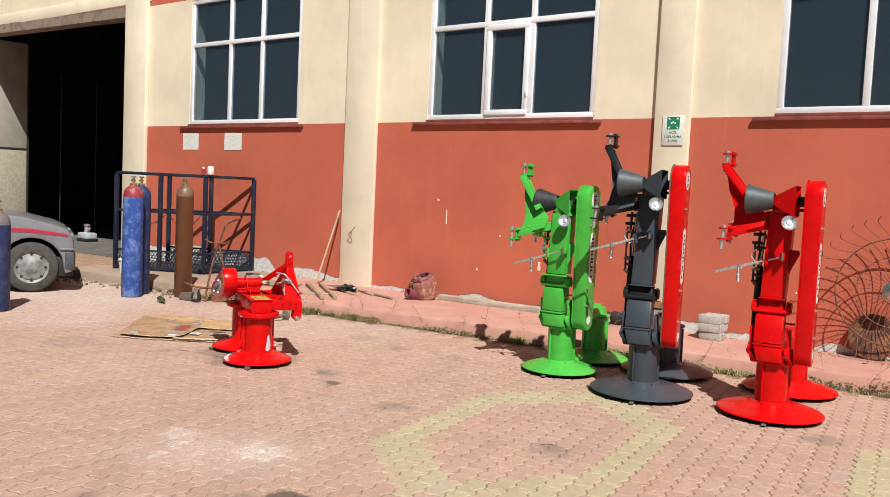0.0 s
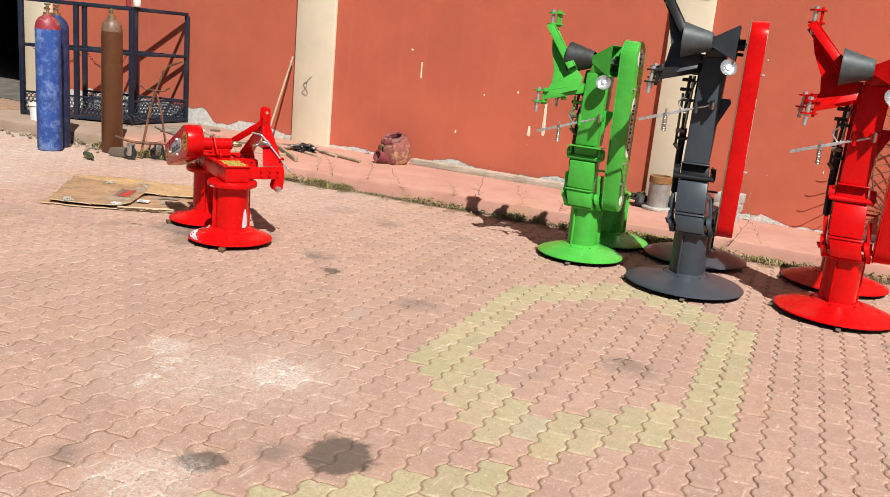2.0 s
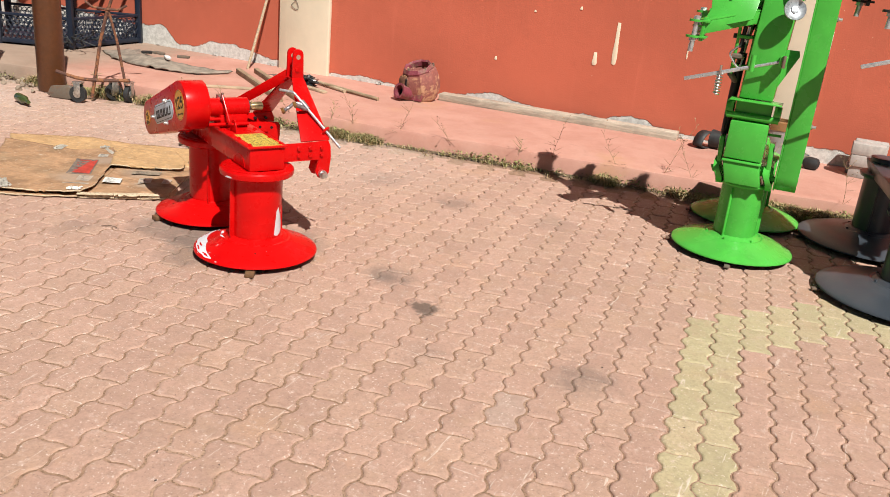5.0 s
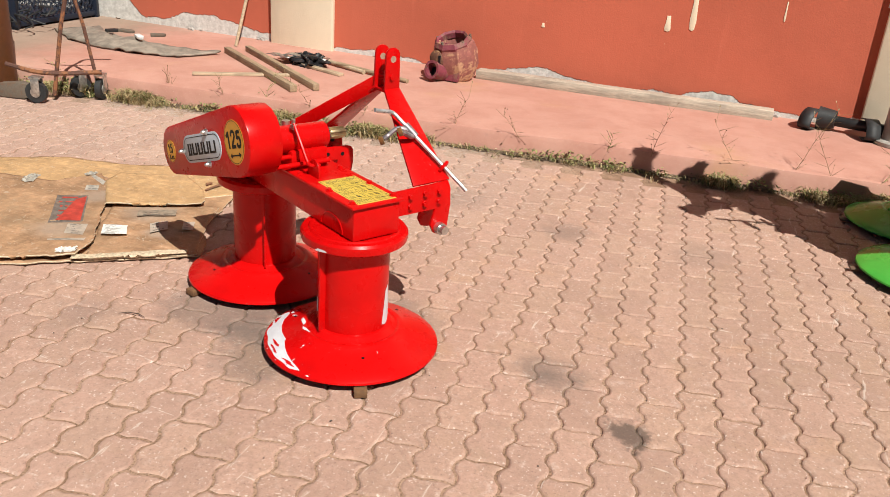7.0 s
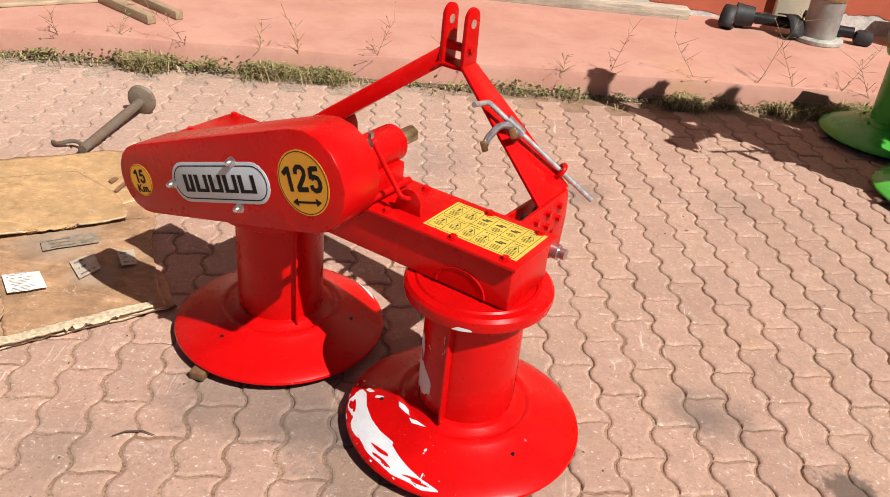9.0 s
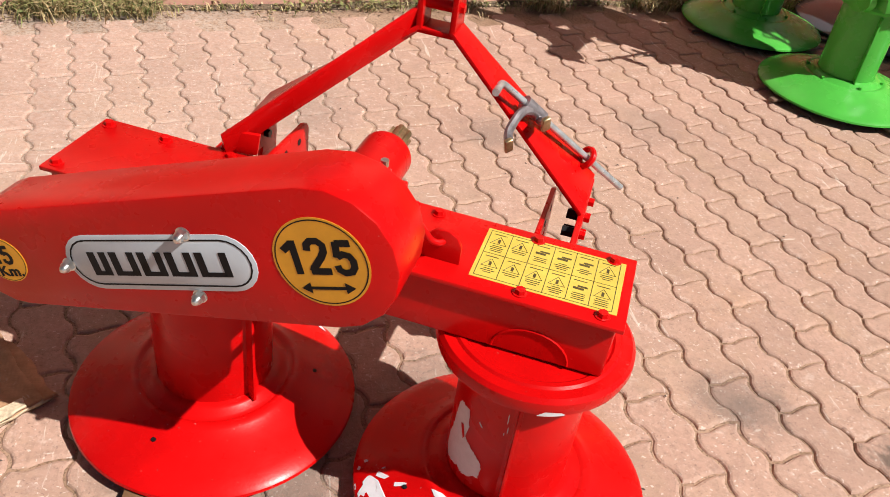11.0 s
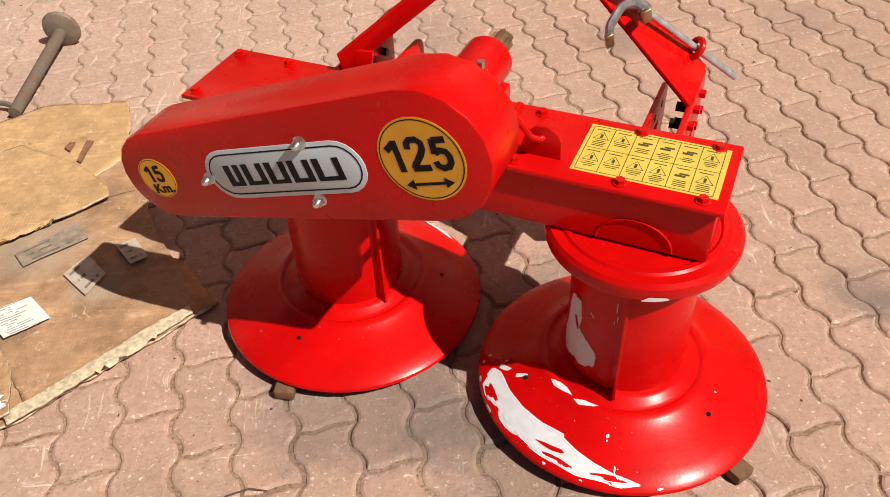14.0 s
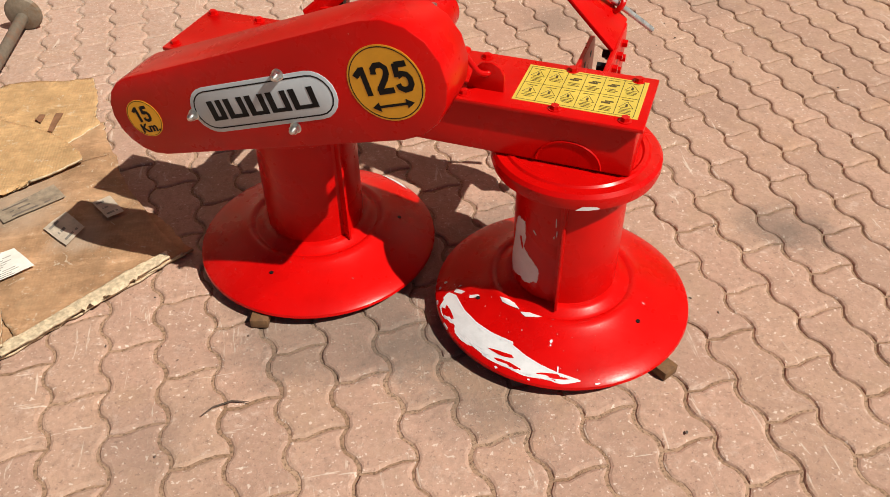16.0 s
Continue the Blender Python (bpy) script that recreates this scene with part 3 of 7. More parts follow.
ground = solo("ground", bm, SAND, "sandy bedding and bare earth under the pavers", "ground", pose(0, 0, -0.0072), kind="structure", smooth=0)

# raised slab along the wall, with a worn edge
KERB_S = 8.12
bm = bmesh.new()
rnd = random.Random(4)
front = []
e = -9.9
while e < 7.0:
    wob = 0.012 * noise.noise((e * 1.7, 0.3, 0)) + 0.007 * noise.noise((e * 9, 2.3, 0))
    front.append((e, KERB_S + wob, 0.118 + 0.008 * noise.noise((e * 2.3, 7, 0))))
    e += 0.08
rows = []
for e, s, z in front:
    b = es(e, s)
    rows.append([bm.verts.new(v) for v in ((b.x, b.y - 0.012, -0.05), (b.x, b.y - 0.006, z - 0.03), (b.x, b.y + 0.004, z - 0.006), (b.x + 0.0, b.y + 0.022, z), (b.x, b.y + 0.35, 0.122), (b.x, 9.05, 0.124))])
for a, b in zip(rows, rows[1:]):
    for k in range(5):
        bm.faces.new((a[k], b[k], b[k + 1], a[k + 1]))
bm.faces.new(rows[0][::-1])
pavement = solo("pavement", bm, SLAB, "raised pink concrete walkway slab along the workshop wall", "pavement", kind="structure")

# the long wall with its openings
W0, W1, WY, WT = -12.65, 7.0, 9.0, 0.28
RED_TOP, CREAM_TOP = 2.262, 4.22
OPEN = [(-10.93, -8.44, 2.285, 4.20), (-6.155, -3.885, 2.285, 4.20), (-2.005, 0.27, 2.285, 4.20), (2.2, 4.5, 2.285, 4.20)]


def wall_mesh(x0, x1, z1):
    bm = bmesh.new()
    xs = sorted({x0, x1, *[v for o in OPEN for v in o[:2] if x0 < v < x1]})
    zs = [0.0, RED_TOP, 2.285, 4.20, CREAM_TOP, z1]
    for xa, xb in zip(xs, xs[1:]):
        for za, zb in zip(zs, zs[1:]):
            if any(o[0] <= xa and xb <= o[1] and o[2] <= za and zb <= o[3] for o in OPEN):
                continue
            add_box(bm, (xa, WY, za), (xb, WY + WT, zb), mat=0 if zb <= RED_TOP or za >= CREAM_TOP else 1)
    bmesh.ops.remove_doubles(bm, verts=bm.verts, dist=1e-5)
    return bm


wall_north = solo("wall_north", wall_mesh(W0, W1, 6.2), [WALL_RED, WALL_CREAM], "workshop wall plastered red below and cream above", "wall", kind="structure", smooth=0)
# wall over and left of the doorway
bm = bmesh.new()
add_box(bm, (-18.2, WY, 4.22), (W0, WY + WT, 6.2))
add_box(bm, (-26.0, WY, 0), (-18.2, WY + WT, 6.2))
wall_west = solo("wall_west", bm, WALL_CREAM, "cream plastered wall over the workshop doorway", "wall", kind="structure", smooth=0)


def pillar(x0, x1, depth=0.05, name="pillar"):
    bm = bmesh.new()
    add_box(bm, (x0, WY - depth, 0.0), (x1, WY - 0.001, 6.2), 0.012)
    return solo(name, bm, PILLAR_CREAM, "cream plastered pillar proud of the workshop wall", "pillar", kind="structure", group="wall pillars")


pillar(-7.505, -6.95)
pillar(-3.178, -2.805)
pillar(-12.66, -12.04, 0.07)
pillar(1.05, 1.5)

# rough lintel over the doorway
bm = bmesh.new()
for k in range(46):
    x = -18.2 + 0.12 * k
    up = 0.012 * noise.noise((x * 3.1, 0.5, 0)) + 0.03 * max(0, noise.noise((x * 2.2, 4, 0)) - 0.25)
    add_box(bm, (x, WY - 0.03, 4.165 - 0.016 * (x + 17.15)), (x + 0.1199, WY + 0.24, 4.335 - 0.019 * (x + 17.15) + up))
solo("lintel", bm, rusty("stained_lintel", (0.30, 0.24, 0.19), (0.12, 0.08, 0.06), 0.5, 0.85, 5), "stained broken concrete lintel edge over the doorway", "lintel", kind="structure")
bm = bmesh.new()
add_box(bm, (-18.3, WY - 0.025, 4.30), (-12.0, WY - 0.001, 4.52), 0.01)
solo("trim", bm, PILLAR_CREAM, "cream plaster band above the doorway", "trim", kind="structure")

# the dark workshop behind; its gloom is partly put into the wall and ceiling colour
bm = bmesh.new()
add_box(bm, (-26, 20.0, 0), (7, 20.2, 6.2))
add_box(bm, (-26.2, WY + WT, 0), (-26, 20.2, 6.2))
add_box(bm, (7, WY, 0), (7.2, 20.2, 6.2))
solo("wall_inner", bm, DARK_ROOM, "inner walls of the workshop, coloured dark like an unlit room", "wall", kind="structure", smooth=0)
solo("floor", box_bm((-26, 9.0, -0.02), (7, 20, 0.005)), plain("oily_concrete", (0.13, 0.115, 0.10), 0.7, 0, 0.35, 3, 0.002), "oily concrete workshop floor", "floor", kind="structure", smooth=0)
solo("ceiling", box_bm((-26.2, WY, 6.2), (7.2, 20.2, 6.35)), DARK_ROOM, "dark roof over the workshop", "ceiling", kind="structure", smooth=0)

# door leaf standing inside the doorway
leaf = thing("door_1", "beige sheet door leaf folded back into the doorway", "door", pose(0, 0, 0))
tagged(leaf, kind="structure")
part("upper_panel", box_bm((-18.26, 9.285, 1.93), (-18.2, 10.055, 4.2), 0.006), LEAF_PANEL, leaf)
part("lower_panel", box_bm((-18.26, 9.285, 0.02), (-18.2, 10.055, 1.885), 0.006), LEAF_STAINED, leaf, "beige panel with rusty stains")
part("frame_edge", box_bm((-18.27, 10.056, 0.02), (-18.19, 10.10, 4.2), 0.004), plain("dark_frame", (0.05, 0.05, 0.05), 0.5, 0.4, 0.3), leaf)
part("rubber_strip", box_bm((-18.25, 9.285, 1.885), (-18.195, 10.055, 1.93), 0.003), RUBBER, leaf)
for y in (10.75, 11.6):
    part("guide_rail", rod_bm((-18.05, y, 0.02), (-18.05, y, 3.6), 0.012, seg=8), RUBBER, leaf)


def window(name, o, verticals, bar_z, sash=None):
    x0, x1, z0, z1 = o
    w = thing(name, "white plastic window with dark panes and a red-brown sill", "window", pose(0, 0, 0))
    tagged(w, kind="structure")
    y0, y1, t = WY + 0.006, WY + 0.076, 0.06
    fr = bmesh.new()
    add_box(fr, (x0, y0, z0), (x1, y1, z0 + t), 0.006)
    add_box(fr, (x0, y0, z1 - t), (x1, y1, z1), 0.006)
    add_box(fr, (x0, y0, z0 + t), (x0 + t, y1, z1 - t), 0.006)
    add_box(fr, (x1 - t, y0, z0 + t), (x1, y1, z1 - t), 0.006)
    frame_part = part("window_frame", fr, PVC, w)
    for v in verticals:
        part("mullion", box_bm((v - t / 2, y0 + 0.002, z0 + t), (v + t / 2, y1 - 0.002, z1 - t), 0.005), PVC, w)
    part("transom", box_bm((x0 + t, y0 - 0.002, bar_z - t / 2), (x1 - t, y1 + 0.002, bar_z + t / 2), 0.005), PVC, w)
    if sash is not None:
        a, b = sash
        s = bmesh.new()
        add_box(s, (a, y0 - 0.018, z0 + 0.045), (b, y0 + 0.03, z0 + 0.105), 0.006)
        add_box(s, (a, y0 - 0.018, bar_z - 0.08), (b, y0 + 0.03, bar_z - 0.02), 0.006)
        add_box(s, (a, y0 - 0.018, z0 + 0.105), (a + 0.06, y0 + 0.03, bar_z - 0.08), 0.006)
        add_box(s, (b - 0.06, y0 - 0.018, z0 + 0.105), (b, y0 + 0.03, bar_z - 0.08), 0.006)
        sp = part("opening_sash", s, PVC, w)
        part("hinge", box_bm((b - 0.012, y0 - 0.035, z0 + 0.25), (b + 0.012, y0 - 0.016, z0 + 0.33), 0.004), PVC, sp)
    cuts = [x0 + t, *verticals, x1 - t]
    for a, b in zip(cuts, cuts[1:]):
        for za, zb in ((z0 + t, bar_z - t / 2), (bar_z + t / 2, z1 - t)):
            p = part("pane", box_bm((a, y0 + 0.03, za), (b, y0 + 0.036, zb)), GLASS, w, smooth=0)
            p.visible_shadow = False
    sl = bmesh.new()
    add_box(sl, (x0 - 0.2, WY - 0.042, z0 - 0.068), (x1 + 0.1, WY - 0.001, z0 - 0.030), 0.006)
    add_box(sl, (x0 + 0.001, WY - 0.03, z0 - 0.03), (x1 - 0.001, WY - 0.001, z0 + 0.002), 0.004)
    part("window_sill", sl, SILL, w)
    return w


window("window_1", OPEN[0], (-9.985, -9.275), 3.505)
window("window_2", OPEN[1], (-5.335, -4.705), 3.385, (-5.31, -4.735))
window("window_3", OPEN[2], (-1.245, -0.55), 3.40)
window("window_4", OPEN[3], (3.0, 3.7), 3.40)

# peeled plaster lumps at the wall's foot
rnd = random.Random(11)
bm = bmesh.new()
for _ in range(80):
    x = rnd.uniform(-9.2, 3.0)
    if -7.55 < x < -6.9 or -3.22 < x < -2.76:
        continue
    r = rnd.uniform(0.008, 0.028)
    vs = bmesh.ops.create_icosphere(bm, subdivisions=1, radius=r)["verts"]
    bmesh.ops.scale(bm, vec=(rnd.uniform(0.8, 2.0), 0.5, rnd.uniform(0.4, 0.9)), verts=vs)
    bmesh.ops.translate(bm, vec=(x, 8.985 - rnd.uniform(0, 0.03), 0.128 + r * 0.3), verts=vs)
    for v in vs:
        v.co += Vector((rnd.gauss(0, r * 0.2), rnd.gauss(0, r * 0.2), rnd.gauss(0, r * 0.2)))
solo("plaster_rubble", bm, plain("grey_plaster_rubble", (0.36, 0.33, 0.30), 0.9, 0, 0.3, 30, 0.003), "crumbled grey plaster lying along the wall's foot", "rubble", kind="stuff", smooth=0)

# runs of cream paint on the red wall
def paint_run(x, z, w, h):
    pts = [(-w * 0.35, h), (w * 0.35, h), (w * 0.45, h * 0.5), (w * 0.6, h * 0.18), (w * 0.45, 0.02 * h), (0, -0.02 * h), (-w * 0.45, 0.02 * h), (-w * 0.6, h * 0.2), (-w * 0.42, h * 0.55)]
    part("paint_run", prism_bm(pts, 0.003, faces_to((1, 0, 0), (0, 0, 1), (x, WY - 0.0005, z)), 0.001), WALL_CREAM, wall_north)


for x, z, w, h in ((-4.30, 0.60, 0.035, 0.32), (-4.455, 0.575, 0.035, 0.10), (-5.785, 1.02, 0.018, 0.17), (-5.92, 1.30, 0.03, 0.02), (-4.62, 0.98, 0.02, 0.025), (-5.0, 0.92, 0.018, 0.018),
                   (-1.55, 0.95, 0.03, 0.05), (-1.55, 0.40, 0.03, 0.035), (-2.3, 1.5, 0.014, 0.014), (-1.7, 0.62, 0.012, 0.02), (-5.3, 0.5, 0.02, 0.03), (-3.75, 0.72, 0.01, 0.12)):
    paint_run(x, z, w, h)

# notices on the wall
for x, z in ((-10.875, 2.015), (-9.845, 2.015)):
    n = thing("notice_sheet", "sun-bleached white paper notice glued on red wall", "notice", pose(x, WY - 0.003, z), "paper notices")
    part("sheet", prism_bm([(-0.2, -0.13), (0.2, -0.125), (0.195, 0.125), (-0.2, 0.13)], 0.002, faces_to((1, 0, 0), (0, 0, 1), (0, 0, 0))), LABEL_WHITE, n, smooth=0)
    ln = bmesh.new()
    for k in range(4):
        add_box(ln, (-0.15, -0.0035, 0.07 - 0.045 * k), (0.06 + 0.03 * (k % 3), -0.0025, 0.08 - 0.045 * k))
    part("faded_line", ln, plain("faded_ink", (0.66, 0.65, 0.61), 0.8), n, smooth=0)

sign = thing("assembly_sign", "white and green emergency assembly point sign on cream pillar", "sign", pose(-2.967, 8.944, 2.132))
up = faces_to((1, 0, 0), (0, 0, 1), (0, 0, 0))
part("board", prism_bm([(-0.112, -0.147), (0.112, -0.147), (0.112, 0.147), (-0.112, 0.147)], 0.005, up, 0.001), LABEL_WHITE, sign)
SIGN_GREEN = plain("sign_green", (0.01, 0.22, 0.10), 0.45, 0, 0.1)
part("green_field", prism_bm([(-0.066, 0.01), (0.066, 0.01), (0.066, 0.135), (-0.066, 0.135)], 0.0062, up), SIGN_GREEN, sign)
for sx in (-1, 1):
    for sz in (-1, 1):
        a = faces_to((1, 0, 0), (0, 0, 1), (sx * 0.042, -0.0001, 0.0725 + sz * 0.042))
        part("arrow", prism_bm([(-sx * 0.012, -sz * 0.012), (sx * 0.012, -sz * 0.002), (sx * 0.012, sz * 0.012), (-sx * 0.002, sz * 0.012)], 0.0075, a), LABEL_WHITE, sign)
for k in (-0.018, 0.0, 0.018):
    part("dot", prism_bm(disc_pts(0.010, 14, k, 0.0725 + (0.012 if k == 0 else 0.0)), 0.0075, up), LABEL_WHITE, sign)
for k, word in enumerate(("ACİL", "TOPLANMA", "ALANI")):
    part("lettering", text_bm(word, 0.034, 0.0004, 0.0006), plain("sign_ink", (0.02, 0.16, 0.10), 0.5), sign, m=faces_to((1, 0, 0), (0, 0, 1), (0, -0.0056, -0.022 - 0.042 * k)), smooth=0)

# wire loop hung on the pillar
loop = [(-7.335 + 0.038 * math.sin(2 * t) + 0.02 * t / 6.28, 8.943, 0.755 + 0.068 * math.cos(t) + 0.01 * math.sin(3 * t)) for t in [k * 2 * math.pi / 28 for k in range(29)]]
solo("wire_loop", pipe_bm([*loop, (-7.235, 8.944, 0.90)], 0.0026, 6), DULL_IRON, "thin dark wire loop hung on the cream pillar", "wire")

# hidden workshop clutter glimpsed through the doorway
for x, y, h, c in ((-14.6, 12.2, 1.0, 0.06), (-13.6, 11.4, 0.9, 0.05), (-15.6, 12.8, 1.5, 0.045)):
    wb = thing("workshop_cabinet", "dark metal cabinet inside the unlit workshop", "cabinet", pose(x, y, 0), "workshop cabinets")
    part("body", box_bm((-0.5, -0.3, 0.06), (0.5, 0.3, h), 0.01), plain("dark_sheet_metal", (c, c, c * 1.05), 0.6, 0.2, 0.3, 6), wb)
    part("plinth", box_bm((-0.47, -0.27, 0), (0.47, 0.27, 0.06)), RUBBER, wb)
    part("handle", rod_bm((0.35, -0.33, h * 0.55), (0.35, -0.33, h * 0.7), 0.01), STEEL, wb)
jack = thing("bottle_jack", "grey bottle jack standing inside the dark doorway", "jack", pose(-16.35, 10.45, 0.005))
part("base", box_bm((-0.19, -0.14, 0), (0.19, 0.14, 0.06), 0.015), BLACK_PAINT, jack)
part("body", box_bm((-0.18, -0.13, 0.06), (0.18, 0.12, 0.19), 0.03), plain("pale_grey_cast", (0.40, 0.43, 0.43), 0.5, 0, 0.2, 9), jack, "pale grey cast body")
part("cylinder", rod_bm((-0.02, 0, 0.19), (-0.02, 0, 0.33), 0.055, seg=24), LEVER, jack)
part("ram", rod_bm((-0.02, 0, 0.33), (-0.02, 0, 0.37), 0.075, 0.06, seg=24), DULL_IRON, jack)
part("handle_socket", rod_bm((0.04, -0.03, 0.24), (0.15, -0.03, 0.29), 0.016), LEVER, jack)

# ---- the small red drum mower ----
DISC_PROFILE = [(0.267, 0.028), (0.2655, 0.034), (0.258, 0.040), (0.235, 0.050), (0.205, 0.062), (0.176, 0.073), (0.158, 0.083), (0.150, 0.0885), (0.143, 0.0885), (0.137, 0.086), (0.130, 0.088), (0.121, 0.097), (0.114, 0.100), (0.106, 0.101)]


def disc_z(r):
    for (ra, za), (rb, zb) in zip(DISC_PROFILE, DISC_PROFILE[1:]):
        if rb <= r <= ra:
            return za + (zb - za) * (ra - r) / (ra - rb)
    return DISC_PROFILE[0][1]


mower = thing("drum_mower", "small glossy red two-drum mower with chipped front disc", "mower", pose(-5.002, 5.335, 0, 0, 0, -29))


def drum_unit(cx, cy, rib_world, chipped):
    at = pose(cx, cy, 0)
    d = part("cutting_disc", lathe_bm([*DISC_PROFILE, (0.106, 0.09), (0.25, 0.024), (0.267, 0.028)], 72, False), RED_PAINT, mower, "dished red disc" + (" with chipped white primer" if chipped else ""), m=at)
    skid = lathe_bm([(0.0, 0.006), (0.20, 0.006), (0.225, 0.014), (0.245, 0.026), (0.0, 0.03)], 48)
    part("skid_plate", skid, BLACK_PAINT, mower, "worn black skid under the disc", m=at)
    a = radians(rib_world + 29)
    drum = lathe_bm([(0.1065, 0.096), (0.1065, 0.372), (0.112, 0.378)], 64, False)
    dr = part("drum", drum, RED_PAINT, mower, m=at)
    for k in (0, math.pi):
        rib = bmesh.new()
        add_prism(rib, [(0.0, 0.098), (0.128, 0.098), (0.128, 0.11), (0.125, 0.36), (0.12, 0.372), (0.0, 0.372)], 0.006, faces_to((1, 0, 0), (0, 0, 1), (0, 0.003, 0)), 0.001)
        add_prism(rib, [(0.10, 0.10), (0.131, 0.10), (0.128, 0.365), (0.10, 0.365)], 0.003, faces_to((0.42, 0.9, 0), (0, 0, 1), (0.052, -0.118, 0)))
        part("rib", rib, RED_PAINT, dr, m=Matrix.Rotation(a + k, 4, "Z"))
    fl = lathe_bm([(0.105, 0.366), (0.146, 0.368), (0.155, 0.374), (0.158, 0.386), (0.157, 0.397), (0.151, 0.404), (0.135, 0.4045), (0.131, 0.408), (0.123, 0.408), (0.119, 0.405), (0.0, 0.406)], 64)
    part("drum_cap", fl, RED_PAINT, mower, m=at)
    for k in range(3):
        t = a + (1.056 if chipped else 0.916) + k * math.pi / 1.5
        r = 0.186
        part("bolt_hole", rod_bm((r * math.cos(t), r * math.sin(t), disc_z(r) - 0.006), (r * math.cos(t), r * math.sin(t), disc_z(r) + 0.0012), 0.0045, seg=10), INK, d)
    return d, dr


rear_disc, rear_drum = drum_unit(-0.312, 0.024, -57, False)
front_disc, front_drum = drum_unit(0.259, 0.020, -112.5, True)


def flake(parent, outline, place, seed, ragged, mat=PRIMER, label="bare white primer where red paint peeled", fine=0.0016, name="paint_chip"):
    """A ragged flake: outline as (angle in degrees, distance) pairs, laid on a turned surface by place(angle, distance)."""
    n = len(outline)
    pts = []
    for (t0, d0), (t1, d1) in zip(outline, outline[1:] + outline[:1]):
        k = max(2, int(math.hypot(radians(t1 - t0) * 0.2, d1 - d0) / fine))
        for i in range(k):
            f = i / k
            t, d = t0 + (t1 - t0) * f, d0 + (d1 - d0) * f
            x, y = radians(t) * 0.2, d
            w = noise.noise((x * 60, y * 60, seed)) + 0.9 * noise.noise((x * 330, y * 330, seed + 5))
            w2 = noise.noise((x * 60, y * 60, seed + 20)) + 0.9 * noise.noise((x * 330, y * 330, seed + 25))
            tear = 1.3 * max(0, noise.noise((x * 420, y * 420, seed + 40)))
            pts.append((x + ragged * (w + tear), y + ragged * (w2 + tear * 0.6)))
    bm = bmesh.new()
    f = bm.faces.new([bm.verts.new((x, y, 0)) for x, y in pts])
    bmesh.ops.triangulate(bm, faces=[f], ngon_method="EAR_CLIP")
    for _ in range(2):
        bmesh.ops.subdivide_edges(bm, edges=[e for e in bm.edges if e.calc_length() > 0.005], cuts=1)
        bmesh.ops.triangulate(bm, faces=bm.faces)
    for v in bm.verts:
        v.co = place(v.co.x / 0.2, v.co.y)
    return part(name, bm, mat, parent, label, smooth=60)


def on_disc(lift):
    return lambda t, r: Vector((min(r, 0.2665) * math.cos(t), min(r, 0.2665) * math.sin(t), disc_z(max(0.107, min(r, 0.2665))) + lift))


def on_drum(r):
    return lambda t, z: Vector((r * math.cos(t), r * math.sin(t), z))


def spot(t, d, w, h, n=7):
    return [(t + w * math.cos(2 * math.pi * k / n), d + h * math.sin(2 * math.pi * k / n)) for k in range(n)]


# the long peel along the front disc's rim, with an island of red left in it
PEEL = [(204, 0.238), (208, 0.226), (213, 0.230), (217, 0.222), (222, 0.227), (230, 0.222), (242, 0.221), (250, 0.213), (256, 0.207), (259, 0.219), (264, 0.226), (277, 0.239), (292, 0.255),
        (286, 0.2585), (271, 0.253), (258, 0.252), (247, 0.2505), (243, 0.243), (236, 0.239), (226, 0.243), (219, 0.250), (216, 0.259), (211, 0.262), (212, 0.247), (206, 0.25)]
flake(front_disc, PEEL, on_disc(0.0009), 3, 0.0036, fine=0.0012)
flake(front_disc, [(247, 0.239), (252, 0.234), (259, 0.230), (260.5, 0.234), (255, 0.239), (250, 0.240)], on_disc(0.0014), 7, 0.0010, RED_PAINT, "island of red paint in the peel", name="paint_island")
flake(front_disc, [(203, 0.222), (206, 0.213), (208, 0.206), (208.5, 0.215), (205, 0.228)], on_disc(0.0009), 5, 0.0012, fine=0.002)
flake(front_disc, [(212, 0.199), (214, 0.186), (216, 0.181), (215.5, 0.193), (214, 0.203)], on_disc(0.0009), 6, 0.0010, fine=0.002)
flake(front_disc, [(228, 0.152), (234, 0.143), (240, 0.139), (248, 0.1475), (242, 0.149), (233, 0.155)], on_disc(0.0009), 9, 0.0008, fine=0.002)
flake(front_disc, [(250, 0.151), (257, 0.142), (267, 0.141), (264, 0.147), (255, 0.154)], on_disc(0.0009), 12, 0.0008, fine=0.002)
rnd = random.Random(19)
for k, (t, r, w, h) in enumerate(((277, 0.184, 0.9, 0.004), (277, 0.192, 0.5, 0.0016), (282, 0.236, 0.35, 0.008), (196, 0.245, 0.8, 0.004), (199, 0.256, 1.0, 0.003), (202, 0.214, 0.5, 0.004), (352, 0.176, 0.4, 0.003),
                                  (207, 0.264, 1.6, 0.002), (222, 0.2655, 2.4, 0.002), (255, 0.262, 0.8, 0.0016), (299, 0.262, 1.2, 0.0014), (270, 0.262, 0.7, 0.0012))):
    flake(front_disc, spot(t, r, w, h), on_disc(0.0009), 30 + k, 0.0008, fine=0.0015)
for k in range(16):
    flake(front_disc, spot(rnd.uniform(185, 330), rnd.uniform(0.13, 0.262), rnd.uniform(0.12, 0.3), rnd.uniform(0.0005, 0.0011)), on_disc(0.0007), 60 + k, 0.0003, fine=0.001)
for k in range(12):
    flake(rear_disc, spot(rnd.uniform(150, 330), rnd.uniform(0.13, 0.262), rnd.uniform(0.12, 0.3), rnd.uniform(0.0005, 0.0011)), on_disc(0.0007), 80 + k, 0.0003, fine=0.001)
